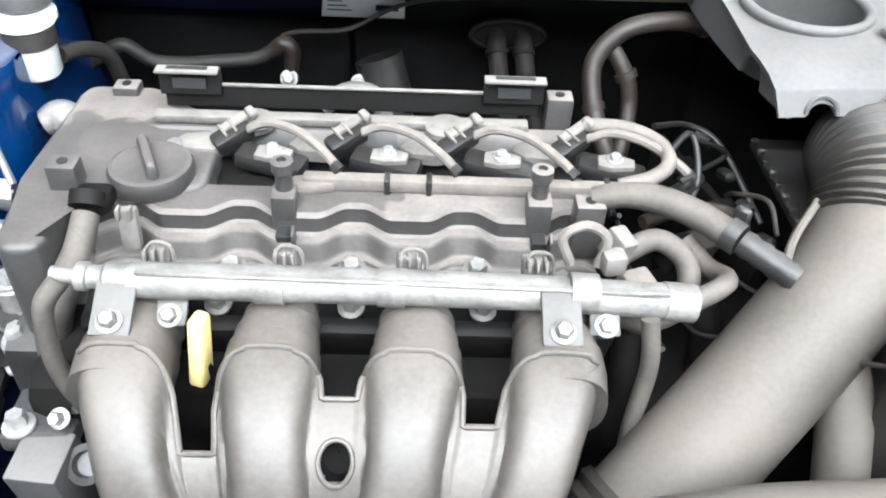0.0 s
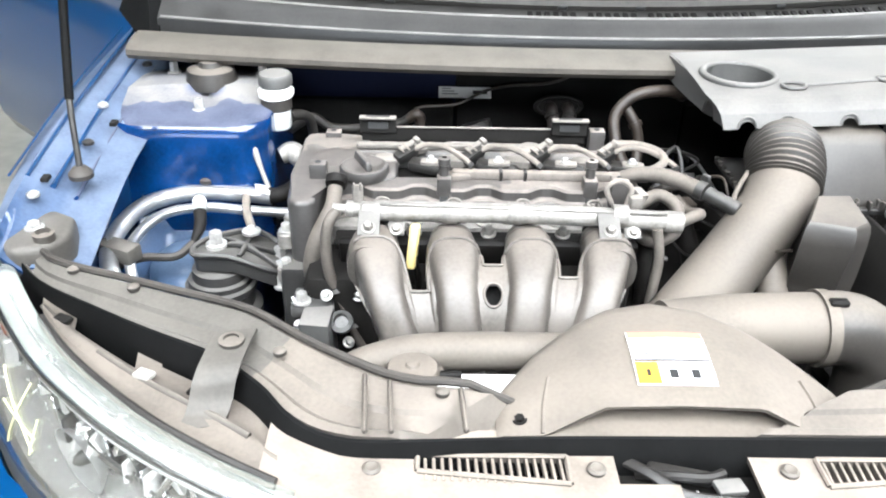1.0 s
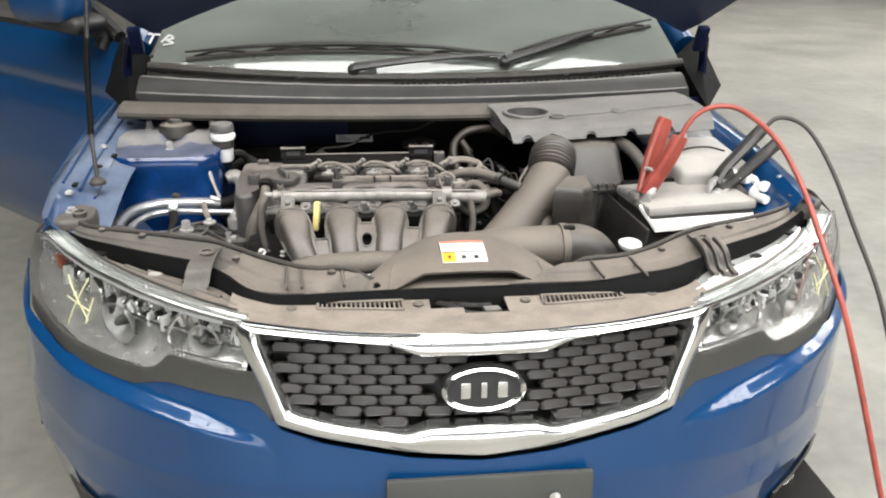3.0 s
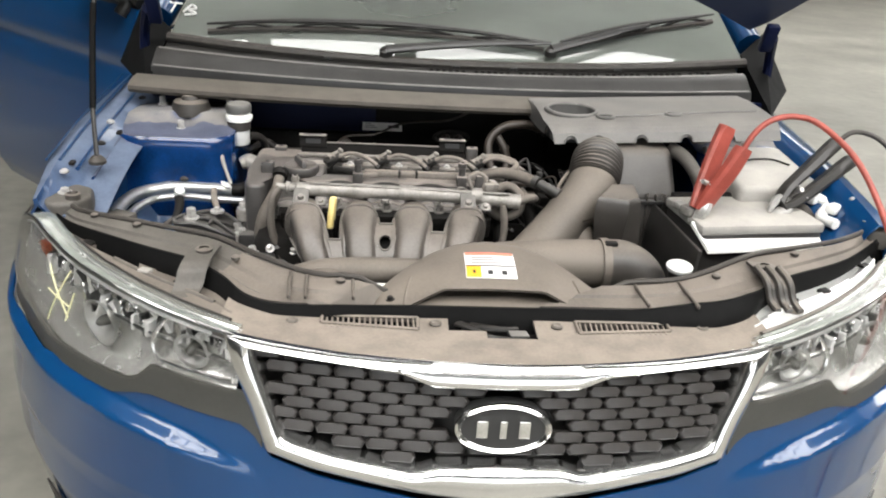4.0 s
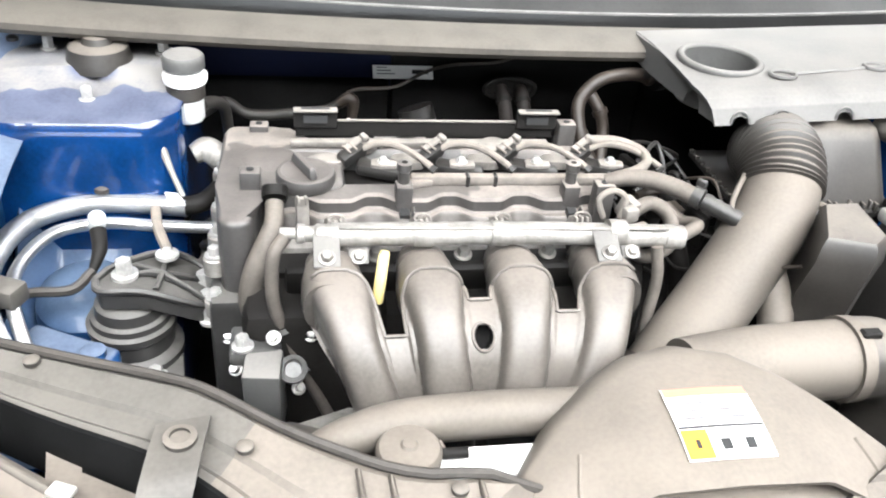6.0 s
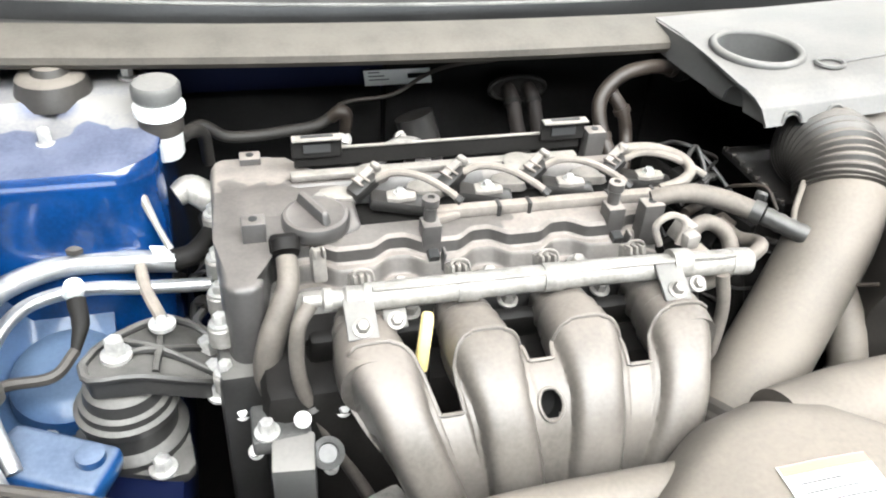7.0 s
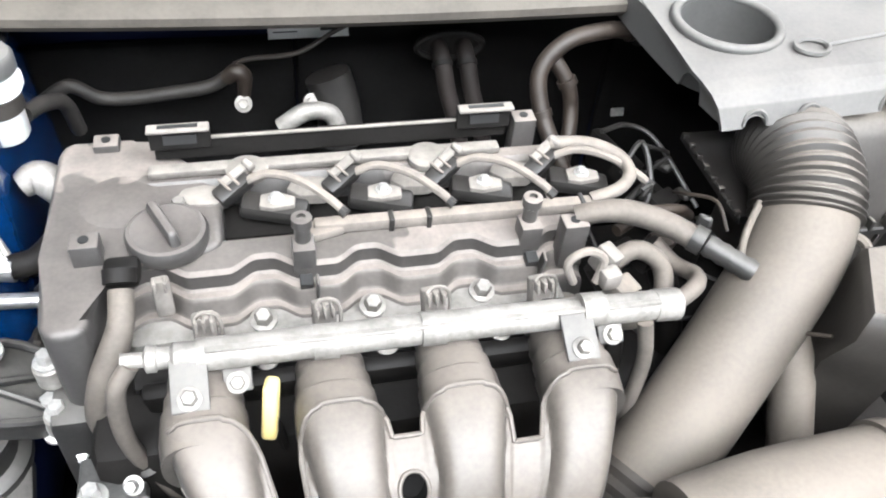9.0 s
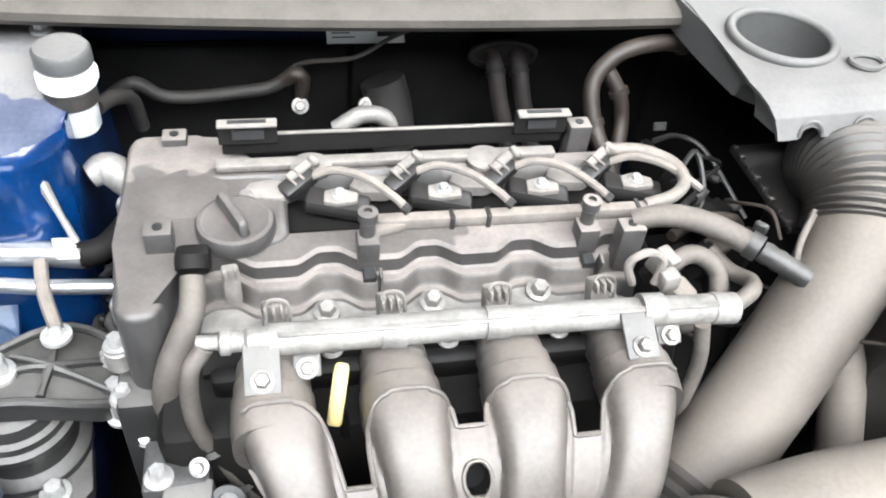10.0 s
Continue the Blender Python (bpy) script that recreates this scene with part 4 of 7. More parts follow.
DH = Vector((-0.86, 1.17, 0))


def door_pt(u, v, off=0.0):
    prof = [(0.02, 0.30), (-0.01, 0.36), (-0.035, 0.55), (-0.035, 0.70), (-0.030, 0.80), (-0.012, 0.845), (-0.022, 0.88), (-0.008, 0.95), (0.02, 1.005)]
    k = v * (len(prof) - 1)
    i = min(int(k), len(prof) - 2)
    t = k - i
    n = prof[i][0] + (prof[i + 1][0] - prof[i][0]) * t + off
    z = prof[i][1] + (prof[i + 1][1] - prof[i][1]) * t
    d = 1.02 * u
    return DH + Vector((ux * d + uy * n, uy * d - ux * n, z))


door = part("front_door", sheet(B(), door_pt, 20, 24, 0.004), PAINT, car, "open blue front door", 50)
part("inner_trim", sheet(B(), lambda u, v: door_pt(u, v, 0.10 - 0.03 * abs(2 * v - 1)), 14, 12, 0.004), BLACK, door)
bm = B()
tube(bm, [DH + Vector((ux * d + uy * 0.03, uy * d - ux * 0.03, z)) for d, z in ((0.0, 1.02), (0.25, 1.16), (0.62, 1.37), (0.98, 1.39), (1.0, 1.01))], 0.018, 8, 6)
part("window_frame", bm, BLACK, door)
mc = DH + Vector((ux * 0.12 - 0.06, uy * 0.12 - 0.08, 1.135))
mirror = part("mirror", box(B(), mc, (0.23, 0.13, 0.15), (0, 0, -30), 0.05, 4), PAINT, door, "blue door mirror housing")
part("mirror_base", box(B(), mc + Vector((0.02, 0.01, -0.062)), (0.24, 0.12, 0.05), (0, 8, -30), 0.022, 3), BLACK, mirror)
part("stalk", tube(B(), [mc + Vector((0.06, 0.02, -0.07)), mc + Vector((0.12, 0.05, -0.11)), DH + Vector((ux * 0.06, uy * 0.06, 0.985))], 0.020, 10, 4), BLACK, mirror)

# ---- the engine bay: fixed parts of the car ----
# radiator cover panel with two slotted vents and the latch opening
XC = [-0.40, -0.33, -0.256, -0.120, -0.073, -0.018, 0.055, 0.120, 0.256, 0.33, 0.40]
YC = [None, -0.054, -0.034, -0.004, 0.010, 0.034]
HOLES = {(2, 2), (7, 2), (4, 2), (4, 3), (5, 1), (5, 2), (5, 3)}


def panel_pt(x, j):
    p, out = front(x)
    edge = p.y + 0.006 + 0.10 * max(0, abs(x) - 0.33)
    y = edge if j == 0 else max(YC[j], edge + 0.006 * j)
    if j == 2 and abs(x) > 0.2 and abs(x) < 0.30:
        y += 0.014
    z = 0.752 + (0.0035 if j == 0 else 0) + 0.012 * max(0, (abs(x) - 0.30) / 0.1)
    return (x, y, z)


bm = B()
vs = [[bm.verts.new(panel_pt(x, j)) for j in range(len(YC))] for x in XC]
for i in range(len(XC) - 1):
    for j in range(len(YC) - 1):
        if (i, j) not in HOLES:
            bm.faces.new((vs[i][j], vs[i + 1][j], vs[i + 1][j + 1], vs[i][j + 1]))
thicken(bm, 0.005)
panel = part("radiator_cover", bm, PANEL, car, "dust-covered plastic cover over the radiator")
bm = B()
box(bm, (0, 0, 0), (0.0032, 0.036, 0.008), (0, 0, 0), 0.0008, 1)
vent_slat = finish(bm, "vent_slat", PANEL)
for s in (-1, 1):
    for k in range(17):
        x = s * (0.124 + 0.0079 * k)
        o = part("slat", vent_slat, PANEL, panel)
        o.matrix_basis = Matrix.Translation((x, -0.018 + 0.004 * k / 17, 0.749)) @ Matrix.Rotation(radians(-s * 3), 4, "Z")
    rim = B()
    for (x0, y0), (x1, y1) in (((0.118, -0.002), (0.258, -0.002)), ((0.118, -0.036), (0.258, -0.022)), ((0.118, -0.036), (0.118, -0.002)), ((0.258, -0.022), (0.258, -0.002))):
        tube(rim, [(s * x0, y0, 0.7535), (s * x1, y1, 0.7535)], 0.0028, 6, smooth=False)
    part("vent_rim", rim, PANEL, panel)
for x, y in ((-0.30, -0.02), (0.31, -0.012), (-0.092, -0.018), (0.088, -0.018), (-0.36, 0.0), (0.362, 0.004)):
    part("push_pin", lathe(B(), (x, y, 0.752), [(0.009, 0), (0.009, 0.003), (0.006, 0.005), (0.003, 0.0035), (0, 0.0035)], (0, 0, 1), 16), PLASTIC, panel)
# hood latch
latch = part("hood_latch", box(B(), (0.005, -0.015, 0.722), (0.10, 0.055, 0.012), (4, 0, 0), 0.004), DARK, car, "black oily hood latch")
part("hook", tube(B(), [(-0.05, -0.005, 0.735), (-0.02, -0.02, 0.748), (0.01, -0.022, 0.748), (0.03, -0.01, 0.742)], 0.005, 8), BLACK, latch)
part("plate", box(B(), (0.030, -0.030, 0.745), (0.030, 0.018, 0.006), (0, 6, 12), 0.002), COVER, latch, "pale dusty catch plate")
part("striker", box(B(), (-0.012, -0.012, 0.743), (0.060, 0.014, 0.010), (0, 0, -14), 0.003), BLACK, latch)
part("lever", tube(B(), [(-0.062, 0.004, 0.744), (-0.040, -0.018, 0.748), (-0.012, -0.040, 0.744), (0.040, -0.046, 0.742)], 0.0055, 8, 5, flat=0.6), BLACK, latch)
part("spring", tube(B(), [(-0.045 + 0.006 * k, -0.03 + 0.004 * (-1) ** k, 0.735) for k in range(9)], 0.0016, 6, 3), STEEL, latch)
bm = B()
box(bm, (0, -0.02, 0.68), (0.78, 0.10, 0.10), (0, 0, 0), 0.01)
part("radiator_support", bm, DARK, car)

# upper carrier: rear and front edges in plan
REAR = [(-0.735, 0.315), (-0.695, 0.258), (-0.605, 0.222), (-0.525, 0.192), (-0.44, 0.160), (-0.375, 0.118), (-0.32, 0.090), (-0.255, 0.066), (-0.15, 0.062), (0, 0.066), (0.15, 0.066), (0.26, 0.078), (0.345, 0.105), (0.405, 0.138), (0.47, 0.168), (0.56, 0.20), (0.64, 0.236), (0.71, 0.288), (0.745, 0.35)]
FRONT = [(-0.765, 0.290), (-0.700, 0.222), (-0.62, 0.168), (-0.55, 0.125), (-0.47, 0.082), (-0.425, 0.050), (-0.388, 0.008), (-0.335, -0.012), (-0.265, -0.010), (-0.15, -0.004), (0, -0.002), (0.15, -0.004), (0.265, -0.008), (0.335, -0.012), (0.388, 0.008), (0.425, 0.048), (0.47, 0.080), (0.60, 0.150), (0.755, 0.285)]
rear_line, front_line = spline([(x, y, 0.785) for x, y in REAR], 4), spline([(x, y, 0.772) for x, y in FRONT], 4)


def carrier_dip(x):
    """The carrier drops under the intake scoop."""
    return -0.030 * min(1, max(0, (0.180 - abs(x + 0.004)) / 0.02))


def carrier_part(profile, name, mat, parent, label, x0=-2.0, x1=2.0):
    loops = []
    for a, b in zip(rear_line, front_line):
        if not x0 <= a.x <= x1:
            continue
        rise = 0.018 * min(1, max(0, (abs(a.x) - 0.30) / 0.15))
        dip = carrier_dip(a.x)
        split = 0.80
        loops.append([a + (b - a) * (f * split / 0.62 if f <= 0.62 else 1 - (1 - f) * (1 - split) / 0.38) + Vector((0, 0, rise + h - (0.007 * min(1, max(0, (0.36 - abs(a.x)) / 0.08)) if f > 0.62 else -dip))) for f, h in profile])
    return part(name, rings(B(), loops), mat, parent, label, 30)


carrier = carrier_part([(0.0, -0.06), (0.0, -0.004), (0.06, 0.0), (0.30, -0.002), (0.34, -0.006), (0.50, -0.007), (0.55, -0.002), (0.62, -0.003), (0.62, -0.05)], "front_carrier", CARRIER, car, "dust-covered plastic front carrier round the bay", -0.40)
# left arm's weaker light is put into a darker colour than the right
carrier_part([(0.0, -0.06), (0.0, -0.004), (0.06, 0.0), (0.30, -0.002), (0.34, -0.006), (0.50, -0.007), (0.55, -0.002), (0.62, -0.003), (0.62, -0.05)], "arm", BRACKET, carrier, "side arm of the carrier, darkened as the less lit side", -2.0, min(p.x for p in rear_line if p.x > -0.40) + 1e-6)
carrier_part([(0.625, -0.05), (0.625, -0.003), (0.65, 0.002), (0.72, 0.001), (0.78, -0.004), (0.86, -0.010), (0.94, -0.018), (1.0, -0.028), (1.0, -0.05)], "channel", COWL, carrier, "broad black rubber channel")
bm = B()
tube(bm, [p + Vector((0, 0.0, 0.002 + carrier_dip(p.x) + 0.018 * min(1, max(0, (abs(p.x) - 0.30) / 0.15)))) for p in rear_line[::2]], 0.0045, 8, 2)
part("seal", bm, RUBBER, carrier, "black rubber edge seal")
# brackets over the carrier at both lamps
for s, bx in ((-1, -0.448), (1, 0.440)):
    path = [(0.120, 0.8065), (0.090, 0.8075), (0.064, 0.804), (0.050, 0.796), (0.041, 0.780), (0.032, 0.772), (0.016, 0.768)]
    bm = B()
    sheet(bm, lambda u, v: Vector((bx + s * 0.016 * v, 0, 0)) + Vector(((u - 0.5) * 0.041, s * -0.2 * (u - 0.5) * 0.041, 0)) + Vector((0, *[float(np.interp(v * 6, range(7), [p[q] for p in path])) for q in (0, 1)])), 6, 18, 0.004)
    br = part("lamp_bracket", bm, BRACKET if s < 0 else PLASTIC, car, "dusty plastic lamp bracket draped over the seal")
    part("boss", lathe(B(), (bx, 0.098, 0.807), [(0.013, 0), (0.013, 0.004), (0.008, 0.005), (0.008, 0.002), (0, 0.002)], (0, 0, 1), 20), PLASTIC, br)
    if s > 0:
        for k in (-0.018, 0.0, 0.018):
            part("rib", tube(B(), [(bx + k + 0.0025 * q, y, z + 0.003) for q, (y, z) in enumerate(path[1:])], 0.006, 8, 3), PLASTIC, br)
# ribs, steps and clips on the carrier top
for x in (-0.31, -0.285, -0.215, 0.225, 0.30):
    y0, y1 = np.interp(x, *zip(*FRONT)), np.interp(x, *zip(*REAR))
    part("rib", box(B(), (x, (y0 + y1) / 2, 0.783), (0.005, (y1 - y0) * 0.85, 0.008), (0, 0, 4), 0.002, 1), CARRIER, carrier)
for x, y in ((-0.40, 0.095), (-0.235, 0.05), (-0.58, 0.20), (0.36, 0.09), (0.52, 0.165), (-0.66, 0.235)):
    part("clip", lathe(B(), (x, y, 0.784 + 0.018 * min(1, max(0, (abs(x) - 0.30) / 0.15))), [(0.007, 0), (0.007, 0.004), (0.004, 0.006), (0, 0.006)], (0, 0, 1), 12), PLASTIC, carrier)
# shelves behind the headlights, from the lens edge back to the carrier
front_xy = [[p.x for p in front_line], [p.y for p in front_line]]
for s in (-1, 1):
    def shelf_pt(u, v):
        x = s * (0.392 + 0.31 * u)
        a = face(x, float(np.interp(abs(x), *TOPZ)), -0.029)
        b = Vector((x, float(np.interp(x, *front_xy)) + 0.012, 0.768 + 0.016 * u))
        dip = 0.012 * min(1, v / 0.08) - 0.006 * math.sin(math.pi * min(1, max(0, (v - 0.35) / 0.3)))
        return a.lerp(b, v) - Vector((0, 0, dip))

    def shelf_gap(u, v):
        return s < 0 and (0.56 < u < 0.82 and 0.62 < v or 0.25 < u < 0.45 and v > 0.84)

    # right shelf takes the bright silver to paint in light glaring off it
    part("lamp_shelf", sheet(B(), shelf_pt, 40, 14, 0.004, shelf_gap), CARRIER if s < 0 else BROW_GLARE, car, "dusty plastic panel behind the headlight, the right one painted glare-bright")
    part("shelf_rib", tube(B(), [Vector(shelf_pt(k / 12, 0.05)) + Vector((0, 0, 0.006)) for k in range(13)], 0.0045, 8, 2), BLACK if s < 0 else PLASTIC, car, "dark rubber lip along the lens edge")
    part("shelf_rib", tube(B(), [Vector(shelf_pt(k / 10, 0.5)) for k in range(1, 8)], 0.004, 8, 2, flat=0.6), PLASTIC if s < 0 else BROW_GLARE, car)
    for u, v in ((0.30, 0.72), (0.50, 0.55), (0.88, 0.6)):
        c = Vector(shelf_pt(u, v))
        part("shelf_clip", box(B(), c + Vector((0, 0, 0.003)), (0.020, 0.014, 0.006), (0, 0, s * 24), 0.002), BATTERY if s < 0 and u == 0.50 else DARK, car)
    # fender front mount
    bk = part("fender_bracket", prism(B(), [(s * 0.775, 0.285), (s * 0.745, 0.262), (s * 0.705, 0.272), (s * 0.690, 0.310), (s * 0.700, 0.352), (s * 0.735, 0.372), (s * 0.768, 0.345)][:: 1 if s > 0 else -1], 0.775, 0.812, 0.010, 3), BRACKET, car, "dusty plastic end of the carrier")
    part("bolt", hexhead(B(), (s * 0.738, 0.318, 0.812), (0, 0, 1), 0.008, 0.007), STEEL, bk)
    part("lug", lathe(B(), (s * 0.715, 0.292, 0.810), [(0.013, 0), (0.013, 0.010), (0.009, 0.012), (0.008, 0.006), (0, 0.006)], (0, 0, 1), 20), CARRIER, bk)
    part("flap", sheet(B(), lambda u, v: (s * (0.770 + 0.030 * u), 0.29 + 0.07 * v, 0.812 - 0.03 * u + 0.006 * math.sin(3 * v)), 6, 6, 0.003), RUBBER, bk, "torn black rubber flap")

# inner walls, floor of the bay, firewall
bm = B()
box(bm, (0, 0.45, 0.30), (1.44, 1.0, 0.02))
part("undertray", bm, DARK, car)
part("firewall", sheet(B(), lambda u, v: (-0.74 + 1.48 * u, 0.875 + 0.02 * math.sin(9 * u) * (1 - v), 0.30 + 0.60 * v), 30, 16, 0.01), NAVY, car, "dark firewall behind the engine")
# black sheets over the blue firewall paint in the shade behind the engine
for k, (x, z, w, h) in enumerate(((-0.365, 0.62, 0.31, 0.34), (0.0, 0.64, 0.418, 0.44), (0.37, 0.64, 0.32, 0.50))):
    part("sound_mat", box(B(), (x, 0.862, z), (w, 0.02, h), (0, 0, 0), 0.012, 2), MAT, car, "black mat on the firewall, standing in for its shade")
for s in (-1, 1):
    # right wing is near-black, its shade put into the colour in place of blue
    part("inner_wing", sheet(B(), lambda u, v: (s * (0.725 - 0.006 * math.sin(math.pi * v)), 0.26 + 0.62 * u, 0.790 + 0.06 * u - 0.48 * v), 18, 10, 0.006), PAINT_DUSTY if s < 0 else DARK, car, "blue inner wing, the right one darkened for shade")

# suspension towers
for s in (-1, 1):
    tx = s * 0.615

    def tower_pt(u, v):
        a = math.pi * 2 * u
        r0 = 0.086
        if v < 0.3:
            r, z = r0 * (v / 0.3) ** 0.7, 0.862 - 0.006 * (v / 0.3) ** 2
        elif v < 0.62:
            t = (v - 0.3) / 0.32
            r, z = r0 + 0.036 * math.sin(t * math.pi / 2), 0.856 - 0.034 * (1 - math.cos(t * math.pi / 2))
        else:
            t = (v - 0.62) / 0.38
            r, z = r0 + 0.036 + 0.033 * t**1.5, 0.822 - 0.25 * t
        sq = 1 / max(abs(math.cos(a)) ** 6 + abs(math.sin(a)) ** 6, 1e-6) ** (1 / 6)
        x = tx + s * min(max(r * math.cos(a) * min(sq, 1.14) * (1.08 if math.cos(a) < 0 else 1.35), -0.115), 0.15)
        y = 0.712 + r * math.sin(a) * min(sq, 1.14) * 1.12
        return (x, y, z - 0.018 * max(0, -math.sin(a)) * (v < 0.5))

    tower = part("strut_tower", sheet(B(), tower_pt, 48, 30), TOWERTOP, car, "blue suspension strut tower with a dusty top", 60)
    part("bearing_cap", lathe(B(), (tx, 0.742, 0.852), [(0.0435, 0), (0.042, 0.012), (0.038, 0.027), (0.032, 0.031), (0.021, 0.032), (0.018, 0.040), (0.010, 0.042), (0, 0.042)], (0, 0, 1), 36), PLASTIC, tower, "dusty grey rubber strut cap")
    for dx, dy in ((-0.002, -0.088), (-0.072, 0.035), (0.078, 0.03)):
        part("nut", hexhead(B(), (tx + dx, 0.742 + dy, 0.858 - 0.02 * (dy < -0.05)), (0, 0, 1), 0.0075, 0.016), STEEL, tower)
# apron pressings before the left tower
part("apron", sheet(B(), lambda u, v: (-0.70 + 0.13 * u, 0.60 - 0.34 * v, 0.60 + 0.11 * max(0, 1 - v * 3.2) + 0.05 * max(0, 1 - u * 3)), 20, 20, 0.006), PAINT_DUSTY, car, "blue painted apron panel")
part("pressing", lathe(B(), (-0.615, 0.495, 0.635), [(0.062, 0), (0.058, 0.02), (0.045, 0.03), (0.03, 0.033), (0, 0.034)], (0, -0.25, 1), 32), PAINT_DUSTY, car, "round blue pressing in the apron")
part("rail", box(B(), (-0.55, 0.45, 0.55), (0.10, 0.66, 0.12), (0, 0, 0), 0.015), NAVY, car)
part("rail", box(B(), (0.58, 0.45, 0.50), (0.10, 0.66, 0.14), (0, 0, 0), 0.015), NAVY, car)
bm = B()
box(bm, (-0.193, 0.838, 0.811), (0.094, 0.0025, 0.022), (-52, 0, 0))
fl = part("firewall_label", bm, PAPER, car, "white printed label on the firewall")
for k in range(3):
    part("print", box(B(), (-0.226 + 0.003 * k, 0.8385 - 0.0036 * (k - 1) * 1.2, 0.8130 - 0.0028 * (k - 1) * 1.2), (0.016 + 0.006 * k, 0.001, 0.0013), (-52, 0, 0)), INK, fl)
part("print", box(B(), (-0.166, 0.8372, 0.8120), (0.026, 0.001, 0.007), (-52, 0, 0)), INK, fl)
part("tag", box(B(), (0.241, 0.848, 0.649), (0.020, 0.003, 0.012), (-20, 0, 0), 0.001, 1), STEEL, car, "small metal tag")

# ---- brake fluid reservoir ----
jar = thing("fluid_reservoir", (-0.4985, 0.672, 0.80), "white translucent fluid reservoir with a round cap beside the strut tower", "reservoir")
part("cup", lathe(B(), (-0.4985, 0.674, 0.806), [(0.0192, 0), (0.0216, 0.004), (0.0224, 0.05), (0.0272, 0.053), (0.0272, 0.06), (0.0208, 0.064)], (0, 0, 1), 32), RESERVOIR, jar)
part("clamp_band", lathe(B(), (-0.4985, 0.674, 0.838), [(0.0232, 0), (0.0245, 0.001), (0.0245, 0.017), (0.0232, 0.018)], (0, 0, 1), 32), RUBBER, jar, "black clamp band")
part("collar", lathe(B(), (-0.4985, 0.678, 0.858), [(0.024, 0), (0.0284, 0.003), (0.0284, 0.01), (0.0208, 0.014)], (0, 0, 1), 32), WHITE, jar)
part("lid", lathe(B(), (-0.4995, 0.682, 0.873), [(0.024, 0), (0.0268, 0.003), (0.0268, 0.016), (0.024, 0.02), (0.0096, 0.0205), (0.0, 0.0205)], (0, 0, 1), 32), COVER, jar, "grey-white round lid")
part("bracket", box(B(), (-0.522, 0.70, 0.842), (0.06, 0.05, 0.004), (0, 6, 20), 0.001, 1), DARK, jar)
part("outlet", tube(B(), [(-0.482, 0.69, 0.818), (-0.470, 0.715, 0.812), (-0.458, 0.745, 0.790), (-0.456, 0.765, 0.74)], 0.0085, 10), DIMPIPE, jar, "black rubber outlet hose")

# ---- engine ----
eng = thing("engine", (-0.18, 0.45, 0.42), "dusty four-cylinder engine with a plastic intake manifold", "engine")
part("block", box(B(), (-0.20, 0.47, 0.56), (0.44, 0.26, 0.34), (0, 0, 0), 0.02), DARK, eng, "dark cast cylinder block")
bm = B()
box(bm, (-0.205, 0.515, 0.735), (0.42, 0.17, 0.05), (0, 0, 0), 0.006)
part("head", bm, ALLOY, eng, "dull aluminium cylinder head")

SEC = [(0.604, 0.765), (0.604, 0.800), (0.598, 0.806), (0.585, 0.806), (0.578, 0.800), (0.572, 0.782), (0.520, 0.779), (0.513, 0.793), (0.507, 0.799), (0.500, 0.7995), (0.474, 0.798), (0.4695, 0.795), (0.4665, 0.7835), (0.464, 0.7815), (0.4575, 0.781), (0.4545, 0.778), (0.4515, 0.7655), (0.449, 0.763), (0.4425, 0.7625), (0.4395, 0.759), (0.4365, 0.742), (0.428, 0.738), (0.428, 0.715)]
bm = B()
loops = []
for k in range(97):
    x = -0.385 + 0.41 * k / 96
    w = max(min(1, max(0, 1 - (abs(x - c0) - 0.006) / 0.025)) for c0 in (-0.360, -0.267, -0.175, -0.085, 0.006))
    w = w * w * (3 - 2 * w)
    loop = []
    for i, (y, z) in enumerate(SEC):
        if 10 <= i <= 20:
            y += 0.0145 * w
        loop.append((x, y, z))
    loops.append(loop)
rings(bm, [[*loop[:11], (loop[0][0], 0.474, 0.765)] for loop in loops])
cover = part("valve_cover", bm, VALVE, eng, "dusty ribbed plastic valve cover", 32)
part("steps", rings(B(), [[(loop[0][0], 0.476, 0.720), *loop[10:]] for loop in loops]), STEPS, cover, "stepped wavy front of the cover", 32)
OUT = [(-0.452, 0.640), (-0.448, 0.655), (-0.438, 0.661), (-0.38, 0.661), (-0.372, 0.645), (-0.335, 0.625), (-0.315, 0.60), (-0.300, 0.56), (-0.300, 0.50), (-0.325, 0.488), (-0.36, 0.485), (-0.398, 0.478), (-0.406, 0.425), (-0.412, 0.414), (-0.435, 0.412), (-0.446, 0.425), (-0.452, 0.50)]
part("chain_cover_top", prism(B(), OUT[::-1], 0.70, 0.804, 0.008, 3), VALVE, eng, "dusty plastic chain cover top", 40)
part("gasket_flange", prism(B(), [(-0.376 + (x + 0.376) * 1.05, 0.536 + (y - 0.536) * 1.03) for x, y in OUT[::-1]], 0.688, 0.701, 0.003, 2), ALLOY, eng, "bright cast flange of the chain cover")
part("chain_cover", box(B(), (-0.435, 0.52, 0.56), (0.05, 0.25, 0.30), (0, 0, 0), 0.012), MOUNT, eng, "cast aluminium chain cover")
for y, z in ((0.60, 0.755), (0.545, 0.735), (0.49, 0.73), (0.435, 0.735), (0.415, 0.69)):
    lug = part("lug", lathe(B(), (-0.452, y, z - 0.01), [(0.013, 0), (0.013, 0.02), (0.011, 0.022)], (0, 0, 1), 20), ALLOY, eng)
    part("bolt", hexhead(B(), (-0.452, y, z + 0.012), (0, 0, 1), 0.0075, 0.010), STEEL, lug)
part("cam_sensor", tube(B(), [(-0.45, 0.63, 0.765), (-0.475, 0.645, 0.775), (-0.492, 0.64, 0.77)], [0.018, 0.017, 0.013], 14), ALLOY, eng, "bright cast sensor elbow")
